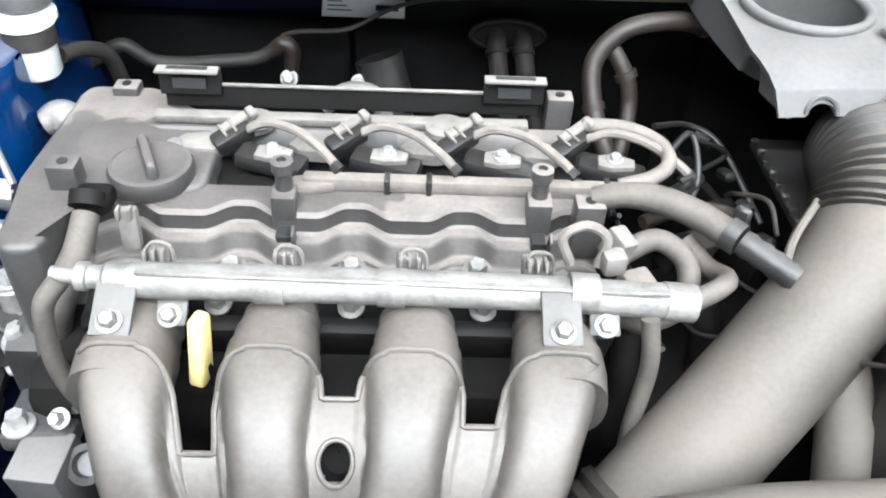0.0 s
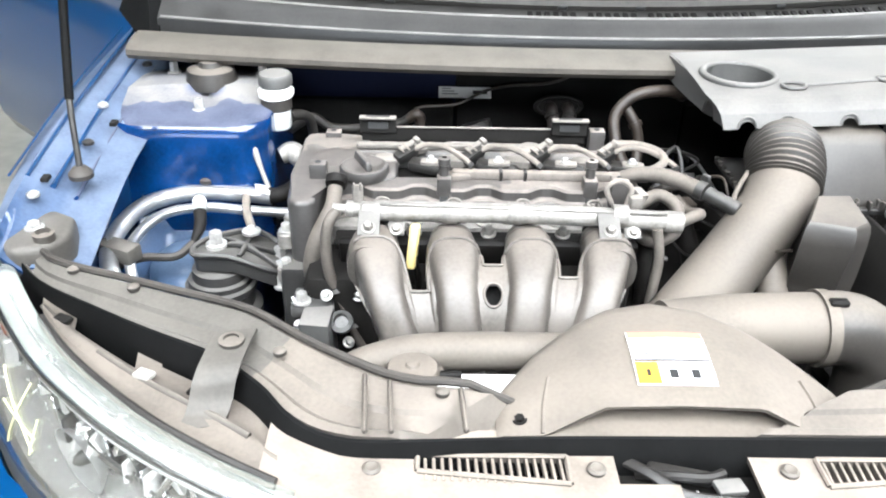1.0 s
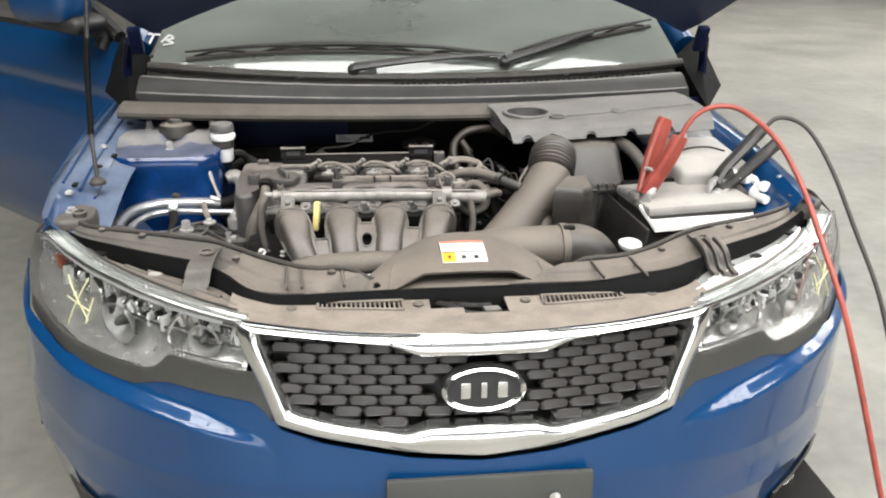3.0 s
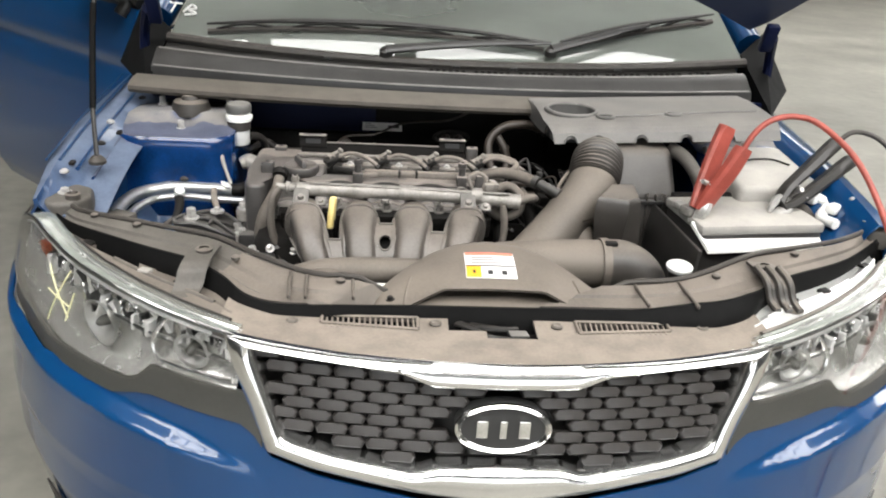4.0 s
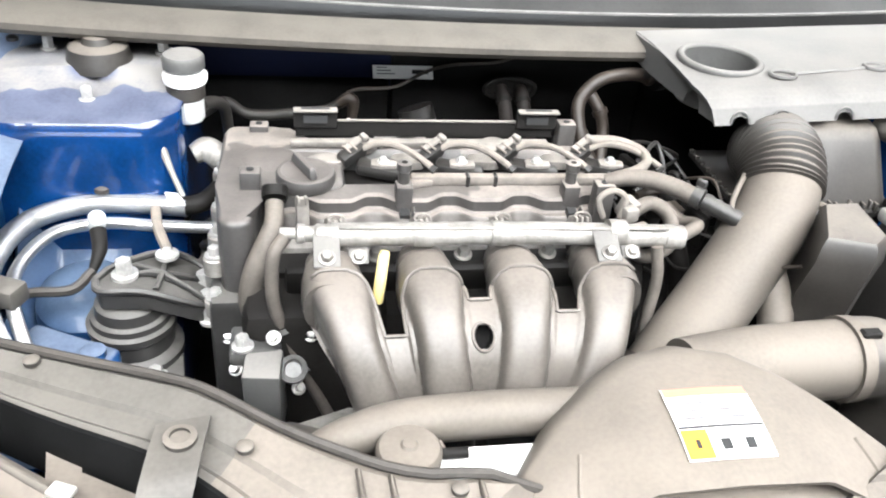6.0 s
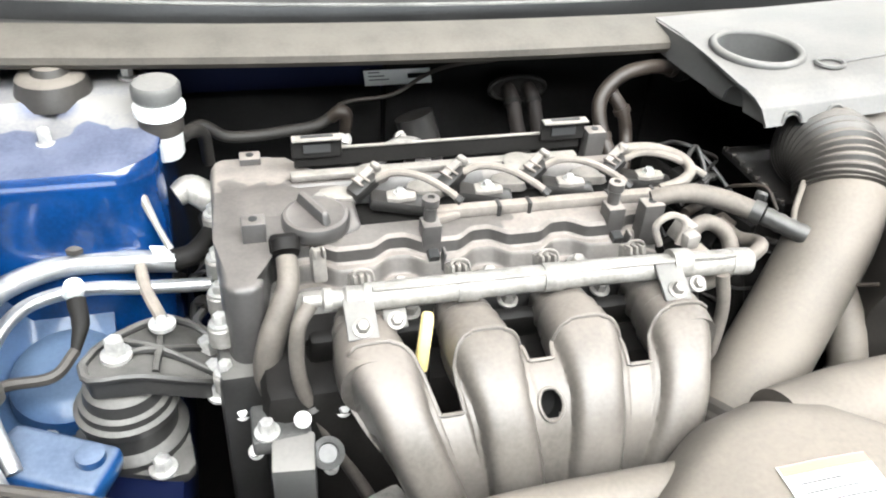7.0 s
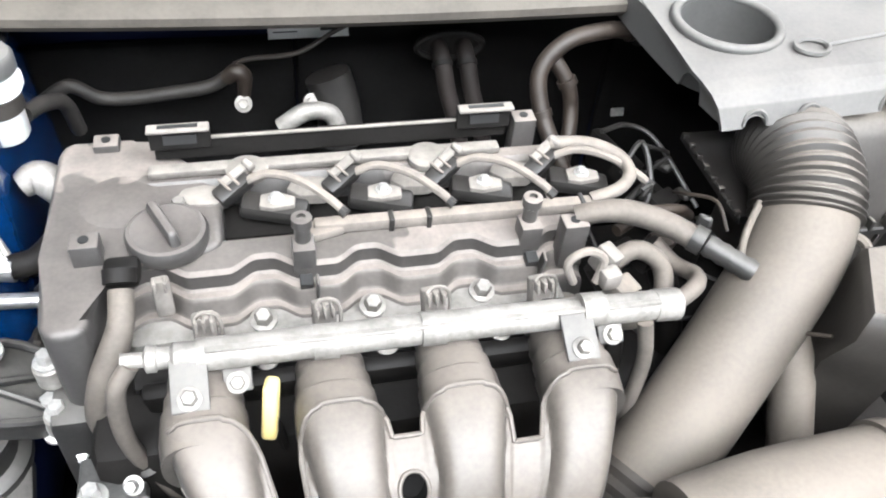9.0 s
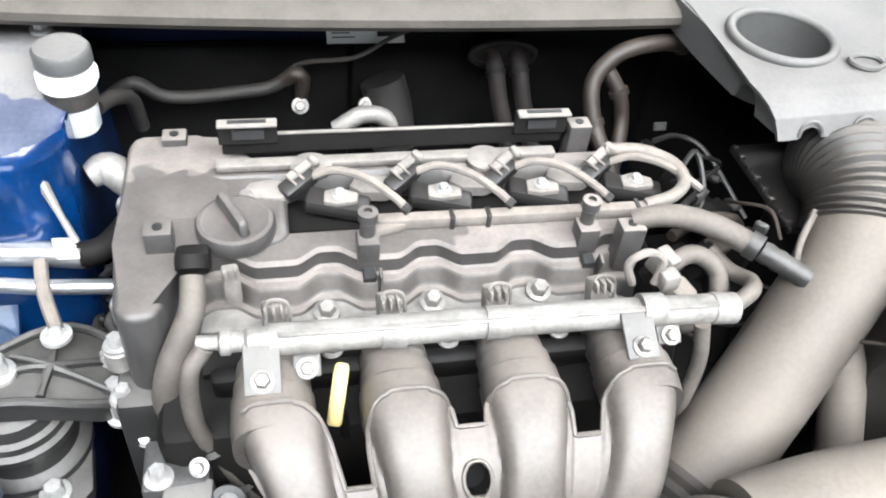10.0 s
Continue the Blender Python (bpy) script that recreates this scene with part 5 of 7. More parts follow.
# cover posts for the missing top shroud
for x, y, z0, z1 in ((-0.411, 0.496, 0.80, 0.826), (-0.406, 0.648, 0.795, 0.812), (0.014, 0.468, 0.77, 0.822), (0.004, 0.612, 0.77, 0.835)):
    post = part("post", box(B(), (x, y, (z0 + z1) / 2), (0.024, 0.020, z1 - z0), (0, 0, 0), 0.002), VALVE, eng)
    part("bore", lathe(B(), (x, y, z1 + 0.0003), [(0.0045, 0), (0.0045, 0.0008)], (0, 0, 1), 12), INK, post)
cap = part("oil_cap", lathe(B(), (-0.347, 0.512, 0.799), [(0.0335, 0), (0.0355, 0.003), (0.0355, 0.013), (0.0335, 0.0165), (0.030, 0.0175), (0.028, 0.0165), (0, 0.0165)], (0, 0, 1), 44), VALVE, eng, "round dusty oil filler cap")
part("grip", box(B(), (-0.349, 0.514, 0.822), (0.011, 0.060, 0.015), (0, 0, 24), 0.004, 2, 0.8), VALVE, cap)
part("cover_bolt", hexhead(B(), (-0.338, 0.553, 0.800), (0, 0, 1), 0.007, 0.009), ALLOY, eng)
part("hump", lathe(B(), (-0.390, 0.566, 0.8030), [(0.038, 0), (0.034, 0.0015), (0.026, 0.0040), (0.012, 0.0055), (0, 0.0058)], (0, 0, 1), 36), VALVE, eng)
# coil bay
part("coil_bay", box(B(), (-0.145, 0.546, 0.782), (0.32, 0.044, 0.006), (0, 0, 0)), DARK, eng)
for x in (-0.289, -0.189, -0.090, 0.010):
    coil = part("ignition_coil", box(B(), (x + 0.036, 0.544, 0.7985), (0.062, 0.026, 0.016), (0, 5, -14), 0.005, 2), BLACK, eng, "black ignition coil")
    part("ear", prism(B(), [(x + 0.022, 0.536), (x + 0.034, 0.532), (x + 0.054, 0.534), (x + 0.056, 0.546), (x + 0.038, 0.556), (x + 0.024, 0.552)], 0.806, 0.8105, 0.0015), PALE, coil)
    part("bolt", hexhead(B(), (x + 0.038, 0.544, 0.8105), (0, 0, 1), 0.0050, 0.005), STEEL, coil)
    part("connector", box(B(), (x + 0.000, 0.562, 0.812), (0.036, 0.018, 0.016), (10, -18, 34), 0.003), BLACK, coil, "dusty dark wiring connector")
    part("tab", box(B(), (x + 0.004, 0.570, 0.8235), (0.034, 0.010, 0.005), (10, -18, 34), 0.0015, 1), PALE, coil)
    part("latch", box(B(), (x + 0.016, 0.574, 0.829), (0.008, 0.013, 0.009), (10, -18, 34), 0.002, 1), PALE, coil)
    for q in (-0.007, 0.001):
        part("rib", box(B(), (x + q, 0.562 + 0.6 * q, 0.8225 + 0.3 * q), (0.0025, 0.018, 0.003), (10, -18, 34), 0.0008, 1), WIRE, coil)
    part("pad", prism(B(), [(x - 0.052, 0.562), (x - 0.040, 0.550), (x - 0.016, 0.548), (x - 0.004, 0.556), (x - 0.006, 0.572), (x - 0.026, 0.578), (x - 0.046, 0.574)], 0.796, 0.807, 0.003), PALE, coil)
    part("lead", tube(B(), [(x + 0.012, 0.564, 0.818), (x + 0.034, 0.560, 0.828), (x + 0.062, 0.545, 0.829), (x + 0.086, 0.524, 0.822), (x + 0.098, 0.511, 0.816)], 0.0042, 8), WIRE, coil, "dusty wrapped coil lead")
    part("tip", tube(B(), [(x + 0.094, 0.5145, 0.818), (x + 0.099, 0.510, 0.815)], 0.0052, 8, smooth=False), BLACK, coil)
# long wiring rail and its loop
harness = part("wiring_rail", box(B(), (-0.078, 0.506, 0.806), (0.285, 0.013, 0.013), (0, 0, -0.6), 0.003), WIRE, eng, "dusty plastic wiring rail")
part("loop", tube(B(), [(0.045, 0.506, 0.810), (0.072, 0.508, 0.818), (0.088, 0.522, 0.824), (0.084, 0.546, 0.828), (0.058, 0.566, 0.830), (0.022, 0.576, 0.826)], 0.0066, 10), WIRE, harness)
part("end", box(B(), (-0.212, 0.505, 0.804), (0.034, 0.020, 0.010), (0, 0, 14), 0.003), WIRE, harness)
for x in (-0.150, -0.115, -0.02, 0.035):
    part("tie", box(B(), (x, 0.506, 0.806), (0.005, 0.015, 0.015), (0, 0, 0), 0.001, 1), BLACK, harness)
# rear bar with end tabs
bar = part("rear_bracket", box(B(), (-0.186, 0.616, 0.822), (0.345, 0.006, 0.022), (-8, 0, 0), 0.001, 1), DARK, eng, "black sheet-metal bracket behind the valve cover")
part("edge", box(B(), (-0.186, 0.613, 0.834), (0.24, 0.004, 0.003), (0, 0, 0), 0.001, 1), PALE, bar)
for x in (-0.333, -0.039):
    part("tab", box(B(), (x, 0.612, 0.838), (0.056, 0.005, 0.026), (-8, 0, 0), 0.001, 1), DARK, bar)
    part("lip", box(B(), (x, 0.606, 0.8515), (0.056, 0.013, 0.003), (0, 0, 0), 0.001, 1), PALE, bar)
    part("slot", box(B(), (x, 0.607, 0.8532), (0.036, 0.005, 0.001), (0, 0, 0)), INK, bar)
    part("window", box(B(), (x, 0.6075, 0.838), (0.030, 0.003, 0.010), (-8, 0, 0)), INK, bar)
part("flange", box(B(), (-0.195, 0.594, 0.8115), (0.34, 0.014, 0.008), (0, 0, 0), 0.002), PALE, eng)
for x in (-0.275, -0.10):
    part("flange_ear", lathe(B(), (x, 0.586, 0.8095), [(0.020, 0), (0.020, 0.005), (0.017, 0.007), (0, 0.007)], (0, 0, 1), 24), PALE, eng)
# bolts and clips on the front of the cover
for x, y, z in ((-0.272, 0.441, 0.763), (-0.176, 0.443, 0.763), (-0.074, 0.446, 0.763)):
    part("cover_bolt", hexhead(B(), (x, y, z), (0, -0.3, 1), 0.008, 0.010), ALLOY, eng)
for x, y in ((-0.232, 0.484), (-0.025, 0.483)):
    clip = part("clip_post", box(B(), (x, y - 0.004, 0.800), (0.020, 0.022, 0.030), (0, 0, 0), 0.002), VALVE, eng)
    part("pin", lathe(B(), (x, y, 0.812), [(0.007, 0), (0.007, 0.018), (0.009, 0.020), (0.009, 0.029), (0.004, 0.030), (0.004, 0.026), (0, 0.026)], (0, 0, 1), 16), VALVE, clip)
    part("slot", box(B(), (x, y - 0.021, 0.778), (0.012, 0.012, 0.022), (14, 0, 0), 0.001, 1), INK, clip)
    part("blade", box(B(), (x + 0.009, y - 0.026, 0.772), (0.003, 0.012, 0.05), (14, 0, 0), 0.001, 1), VALVE, clip)

# fuel rail
rail = part("fuel_rail", tube(B(), [(-0.322, 0.369, 0.8165), (-0.10, 0.370, 0.814), (0.060, 0.372, 0.806)], 0.0130, 18, 6), ALLOY, eng, "dull metal fuel rail")
part("end_plug", lathe(B(), (-0.318, 0.369, 0.8165), [(0.0130, 0), (0.0112, 0.004), (0.0112, 0.020), (0.0085, 0.023), (0.0085, 0.032), (0.0105, 0.033), (0.0105, 0.040), (0.0060, 0.042), (0.0060, 0.058), (0, 0.059)], (-1, 0.0, 0.06), 20), ALLOY, rail, "stepped end plug")
part("end_plug", tube(B(), [(0.055, 0.372, 0.806), (0.078, 0.372, 0.804)], 0.0142, 14, smooth=False), ALLOY, rail)
part("flat", box(B(), (-0.13, 0.3625, 0.8262), (0.37, 0.006, 0.003), (0, 1.2, 0), 0.001, 1), ALLOY, rail)
for x in (-0.225, -0.14, -0.005):
    part("sleeve", tube(B(), [(x - 0.010, 0.369, 0.8155), (x + 0.010, 0.369, 0.8145)], 0.0142, 16, smooth=False), ALLOY, rail)
for x in (-0.328, -0.022):
    br = part("rail_bracket", box(B(), (x, 0.346, 0.8125), (0.028, 0.004, 0.042), (-62, 0, 0), 0.0015), COVER, rail, "bolted rail bracket")
    part("bolt", hexhead(B(), (x, 0.335, 0.8095), (0, -0.45, 0.89), 0.0062, 0.007), ALLOY, br)
    ear = part("foot", box(B(), (x + 0.034, 0.357, 0.797), (0.022, 0.004, 0.020), (-58, 0, 0), 0.002), COVER, rail)
    part("bolt", hexhead(B(), (x + 0.034, 0.352, 0.799), (0, -0.6, 0.8), 0.0058, 0.006), ALLOY, ear)
for x in (-0.318, -0.222, -0.129, -0.033):
    inj = part("injector", tube(B(), [(x, 0.418, 0.765), (x + 0.004, 0.395, 0.790), (x + 0.006, 0.378, 0.806)], 0.0085, 12, 4), DARK, rail)
    plug = part("connector", box(B(), (x, 0.413, 0.792), (0.019, 0.015, 0.030), (-20, 0, 6), 0.003), PALE, inj, "chalky pale injector connector")
    for q in (-0.0065, 0.0, 0.0065):
        part("rib", box(B(), (x + q, 0.408, 0.806), (0.0028, 0.014, 0.010), (-20, 0, 6), 0.0008, 1), PALE, plug)
    part("bail", tube(B(), [(x - 0.008, 0.410, 0.806), (x - 0.002, 0.414, 0.8125), (x + 0.011, 0.412, 0.811), (x + 0.0135, 0.407, 0.796), (x + 0.011, 0.405, 0.786)], 0.0016, 6, 4), PALE, plug)
part("clip", tube(B(), [(-0.010, 0.40, 0.815), (-0.018, 0.402, 0.838), (-0.002, 0.404, 0.848), (0.014, 0.402, 0.838), (0.010, 0.398, 0.815)], 0.0038, 8), WIRE, rail)
part("valve", box(B(), (0.020, 0.395, 0.822), (0.018, 0.016, 0.018), (0, 0, 10), 0.004), PALE, rail)
sens = part("sensor_plug", box(B(), (-0.352, 0.455, 0.792), (0.015, 0.012, 0.036), (-14, 0, 8), 0.003), PALE, eng, "chalky pale sensor connector")
for q in (-0.0045, 0.0045):
    part("rib", box(B(), (-0.352 + q, 0.451, 0.810), (0.003, 0.012, 0.010), (-14, 0, 8), 0.0008, 1), PALE, sens)

# intake manifold
RX = (-0.322, -0.222, -0.122, -0.022)
CX = -0.172
# bar is near-black: the shade of the gap under the rail is painted in
mani = part("intake_manifold", box(B(), (-0.172, 0.385, 0.745), (0.40, 0.016, 0.052), (20, 0, 0), 0.006), DARK, eng, "sooty moulded plastic intake manifold")


SPINE = [(0.345, 0.772, 0.0, 0.033), (0.322, 0.774, 0.02, 0.033), (0.290, 0.762, 0.07, 0.033), (0.262, 0.737, 0.15, 0.033), (0.243, 0.700, 0.26, 0.033), (0.234, 0.655, 0.36, 0.033), (0.236, 0.60, 0.46, 0.033), (0.25, 0.54, 0.52, 0.033)]
SPINE_LINE = spline([(y, z, pull) for y, z, pull, r in SPINE], 12)


def spine(v):
    k = min(max(v, 0), 1) * (len(SPINE_LINE) - 1)
    i = min(int(k), len(SPINE_LINE) - 2)
    p, q = SPINE_LINE[i], SPINE_LINE[i + 1]
    y, z, pull = p.lerp(q, k - i)
    n = Vector((0, q.y - p.y, p.x - q.x)).normalized()
    return y, z, pull, 0.033, n if n.z > -0.3 else -n


HALF = 0.033
VALLEY = (0.36, 0.235, 0.29)


def mouth_edge(x):
    """How far down the shell its upper edge lies: near the top on a runner, deep between two."""
    for (p, q), deep in zip(zip(RX, RX[1:]), VALLEY):
        if p < x < q:
            g = min(1, min(x - p, q - x) / 0.0370)
            return 0.140 + (deep - 0.140) * (1 - (1 - g**3.2) ** (1 / 3.2))
    g = min(1, max(RX[0] - x, x - RX[-1], 0) / 0.0375)
    return 0.140 + 0.06 * (1 - (1 - g**3.2) ** (1 / 3.2))


def shell_pt(u, v, lift=0.0):
    flat = RX[0] - HALF * 1.05 + (RX[-1] - RX[0] + HALF * 2.1) * u
    vs = mouth_edge(flat)
    y, z, pull, r, n = spine(vs + (1 - vs) * v)
    x = flat + (CX - flat) * pull
    mids = [m + (CX - m) * pull for m in RX]
    ease = min(1, v / 0.22)
    near = min(abs(x - m) for m in mids) / (r * (0.98 - 0.21 * ease))
    h = max(0.0, 1 - near**2.5) ** (1 / 2.1) if near < 1 else 0.0
    inside = mids[0] < x < mids[-1]
    web = 0.40 + 0.12 * ease if inside else 0.25
    h = web + (1.0 - web) * (h * h * (3 - 2 * h) * 0.4 + h * 0.6)
    if not inside and near > 0.97:
        h -= 0.9 * min(1, (near - 0.97) / 0.08)
    return Vector((x, y, z)) + n * (r * h + lift)


PORT_U, PORT_V, PORT_DU, PORT_DV = 0.5, 0.180, 0.033, 0.060


def shell_port(u, v):
    return ((u - PORT_U) / PORT_DU) ** 2 + ((v - PORT_V) / PORT_DV) ** 2 < 1


bm = B()
sheet(bm, shell_pt, 190, 56, 0, shell_port)
thicken(bm, 0.003)
part("shell", bm, MANIFOLD, mani, "moulded shell over the runners", 60)
part("seam", tube(B(), [shell_pt(k / 180, 0.0, 0.001) for k in range(4, 177)], 0.0022, 8, 1), MANIFOLD, mani, "raised mould seam")
for x in RX:
    loops = []
    for y, r in ((0.398, 0.024), (0.380, 0.026), (0.378, 0.0285), (0.366, 0.0285), (0.364, 0.027), (0.357, 0.027), (0.355, 0.0305), (0.341, 0.0308), (0.339, 0.0328), (0.318, 0.0332), (0.300, 0.031)):
        loop = []
        for k in np.linspace(0, 2 * math.pi, 32, endpoint=False):
            q = 1 / (abs(math.cos(k)) ** 2.4 + abs(math.sin(k)) ** 2.4) ** (1 / 2.4)
            loop.append((x + r * q * math.cos(k), y, 0.7715 - 0.25 * max(0, y - 0.36) + r * q * math.sin(k)))
        loops.append(loop)
    part("runner", rings(B(), loops), MANIFOLD, mani, "stepped runner mouth", 40)
rimline = [shell_pt(PORT_U + PORT_DU * 1.04 * math.cos(k / 32 * 2 * math.pi), PORT_V + PORT_DV * 1.04 * math.sin(k / 32 * 2 * math.pi), 0.0008) for k in range(33)]
part("port_rim", tube(B(), rimline, 0.0018, 8, 1), MANIFOLD, mani)
well = [p.copy() for p in rimline[:-1]]
mid_w = sum(well, Vector()) / len(well)
# near-black well paints in the shade of a deeper opening
part("port", rings(B(), [well, [p + Vector((0, 0.018, -0.012)) for p in well], [mid_w + (p - mid_w) * 0.05 + Vector((0, 0.018, -0.012)) for p in well]], cap=False), MAT, mani, "dark oblong opening")
part("plenum", tube(B(), [(-0.33, 0.285, 0.47), (-0.17, 0.28, 0.46), (0.02, 0.285, 0.47)], 0.075, 20, 4), MANIFOLD, mani)
# head studs below the rail
for x in (-0.272, -0.232, -0.172, -0.125, -0.072, -0.02):
    st = part("stud", hexhead(B(), (x, 0.392, 0.772), (0, -0.3, 1), 0.007, 0.009), ALLOY, eng)
part("head_cover_edge", box(B(), (-0.18, 0.405, 0.752), (0.40, 0.03, 0.012), (14, 0, 0), 0.003), DARK, eng)

# dipstick
dip = thing("dipstick", (-0.27, 0.335, 0.70), "yellow-handled oil dipstick standing beside the manifold", "dipstick")
part("handle", box(B(), (-0.2715, 0.335, 0.784), (0.0125, 0.018, 0.060), (-6, 4, -14), 0.0035, 3, 0.9), YELLOW, dip, "yellow flat plastic handle")
part("stem", tube(B(), [(-0.2705, 0.334, 0.770), (-0.267, 0.338, 0.745), (-0.262, 0.35, 0.68)], [0.0045, 0.0042, 0.004], 8, 4), DARK, dip, "dark oily stem")
part("tube", tube(B(), [(-0.263, 0.348, 0.69), (-0.26, 0.355, 0.60), (-0.26, 0.37, 0.45)], 0.007, 8, 4), DARK, dip)

# ---- hoses at the engine's left end ----
th = thing("coolant_hose", (-0.40, 0.42, 0.60), "thick dusty rubber coolant hose beside the engine", "hose")
part("pipe", tube(B(), [(-0.383, 0.453, 0.806), (-0.385, 0.428, 0.790), (-0.403, 0.405, 0.752), (-0.412, 0.398, 0.711), (-0.402, 0.393, 0.670), (-0.385, 0.39, 0.61)], [0.0105, 0.011, 0.0138, 0.0138, 0.0138, 0.0138], 14, 6), HOSE, th)
part("clamp", lathe(B(), (-0.383, 0.462, 0.814), [(0.012, -0.006), (0.0135, -0.006), (0.0135, 0.006), (0.012, 0.006)], (0, -0.75, -0.6), 24), DARK, th, "dark spring clamp")
part("spigot", box(B(), (-0.383, 0.474, 0.806), (0.030, 0.026, 0.018), (0, 0, 0), 0.006), DARK, th)
thin = thing("vacuum_hose", (-0.38, 0.36, 0.60), "thin grey wrapped hose running down beside the manifold", "hose")
part("pipe", tube(B(), [(-0.370, 0.366, 0.818), (-0.383, 0.356, 0.798), (-0.385, 0.350, 0.750), (-0.375, 0.348, 0.705), (-0.355, 0.345, 0.650), (-0.326, 0.34, 0.582), (-0.31, 0.33, 0.53)], 0.0075, 10, 6), HOSE, thin)
for p in ((-0.375, 0.348, 0.705), (-0.355, 0.345, 0.650)):
    part("tie", lathe(B(), p, [(0.0095, -0.003), (0.0105, -0.003), (0.0105, 0.003), (0.0095, 0.003)], (0.3, -0.4, -0.8), 14), COVER, thin)
# pale bracket block and pulley bits in front
blk = thing("bracket_block", (-0.395, 0.315, 0.55), "pale dusty bracket block at the engine front", "bracket")
part("body", box(B(), (-0.396, 0.315, 0.645), (0.040, 0.042, 0.10), (8, 0, -6), 0.003), COVER, blk)
part("arm", box(B(), (-0.405, 0.345, 0.688), (0.055, 0.05, 0.018), (0, 0, 0), 0.004), ZINC, blk)
part("bolt", hexhead(B(), (-0.418, 0.33, 0.699), (0, 0, 1), 0.008, 0.012), STEEL, blk)
part("ring", lathe(B(), (-0.365, 0.315, 0.675), [(0.013, 0), (0.0155, 0.004), (0.0155, 0.012), (0.010, 0.014), (0.009, 0.006)], (0, -0.6, 0.8), 24), ZINC, blk)
alt = thing("alternator", (-0.40, 0.30, 0.40), "dark alternator low at the engine front", "alternator")
part("housing", lathe(B(), (-0.46, 0.28, 0.52), [(0.05, 0), (0.065, 0.01), (0.065, 0.09), (0.05, 0.11), (0, 0.112)], (1, 0, 0), 28), DARK, alt)
part("bracket", box(B(), (-0.33, 0.27, 0.60), (0.09, 0.06, 0.05), (10, 0, 20), 0.01), ALLOY, alt)

# ---- engine mount ----
mt = thing("engine_mount", (-0.575, 0.425, 0.60), "black rubber engine mount with a cast bracket arm", "engine mount")
part("base", prism(B(), [(-0.652, 0.452), (-0.646, 0.462), (-0.617, 0.474), (-0.55, 0.490), (-0.497, 0.43), (-0.490, 0.378), (-0.498, 0.367), (-0.515, 0.364), (-0.576, 0.384), (-0.63, 0.43)][::-1], 0.604, 0.616, 0.004), MOUNT, mt)
part("dome", lathe(B(), (-0.552, 0.433, 0.614), [(0.056, 0), (0.056, 0.010), (0.052, 0.014), (0.046, 0.017), (0.045, 0.036), (0.050, 0.041), (0.051, 0.050), (0.046, 0.053), (0.045, 0.060), (0.040, 0.063), (0.038, 0.076), (0.028, 0.083), (0, 0.085)], (0, 0, 1), 36), MOUNT, mt, "ribbed black rubber dome")
bm = B()
prism(bm, [(-0.585, 0.425), (-0.565, 0.455), (-0.515, 0.488), (-0.480, 0.492), (-0.452, 0.470), (-0.445, 0.435), (-0.475, 0.410), (-0.53, 0.400), (-0.575, 0.402)][::-1], 0.700, 0.722, 0.005)
for v in bm.verts:
    v.co.z -= 0.10 * max(0, (v.co.x + 0.53) / 0.09) ** 1.4 * 0.55
part("arm", bm, MOUNT, mt, "cast iron bracket arm")
def arm_z(x):
    return 0.7225 - 0.055 * max(0, (x + 0.53) / 0.09) ** 1.4


HUB = (-0.513, 0.441)
for b in ((-0.550, 0.434), (-0.512, 0.474), (-0.472, 0.462), (-0.464, 0.430), (-0.516, 0.408), (-0.545, 0.452)):
    part("rib", tube(B(), [(HUB[0] + (b[0] - HUB[0]) * q, HUB[1] + (b[1] - HUB[1]) * q, arm_z(HUB[0] + (b[0] - HUB[0]) * q) + 0.001) for q in (0, 0.33, 0.66, 1)], [0.006, 0.004, 0.0035, 0.004], 8, 3), MOUNT, mt)
ARM_RIM = [(-0.583, 0.425), (-0.565, 0.453), (-0.515, 0.486), (-0.480, 0.490), (-0.454, 0.470), (-0.447, 0.436), (-0.476, 0.412), (-0.53, 0.402), (-0.574, 0.404), (-0.583, 0.425)]
part("rim", tube(B(), [(x, y, arm_z(x) + 0.001) for x, y in ARM_RIM], 0.0045, 8, 3), MOUNT, mt)
for x, y, z, r, h in ((-0.552, 0.434, 0.722, 0.010, 0.018), (-0.470, 0.464, 0.676, 0.0095, 0.022), (-0.464, 0.436, 0.668, 0.0095, 0.022), (-0.461, 0.420, 0.664, 0.0085, 0.016), (-0.522, 0.377, 0.616, 0.0095, 0.012), (-0.628, 0.443, 0.616, 0.0095, 0.012)):
    part("bolt", hexhead(B(), (x, y, z), (0, 0, 1), r, h), STEEL, mt)
part("eye", lathe(B(), (-0.510, 0.470, 0.716), [(0.004, 0.008), (0.0135, 0.008), (0.0135, 0.012), (0.004, 0.012)], (0, 0, 1), 24), STEEL, mt)
part("bolt", hexhead(B(), (-0.510, 0.470, 0.727), (0, 0, 1), 0.006, 0.006), STEEL, mt)
part("strap", tube(B(), [(-0.510, 0.475, 0.728), (-0.525, 0.515, 0.735), (-0.532, 0.55, 0.742)], 0.0065, 8), WIRE, mt)

# ---- air-conditioning pipes ----
ac = thing("coolant_pipes", (-0.62, 0.48, 0.66), "pair of bare aluminium air-conditioning pipes in a curve", "pipe")
part("pipe", tube(B(), [(-0.648, 0.315, 0.69), (-0.682, 0.375, 0.732), (-0.692, 0.455, 0.738), (-0.674, 0.530, 0.738), (-0.615, 0.568, 0.738), (-0.545, 0.566, 0.738), (-0.495, 0.558, 0.738)], 0.0125, 16, 8), PIPE, ac, "thick aluminium pipe")
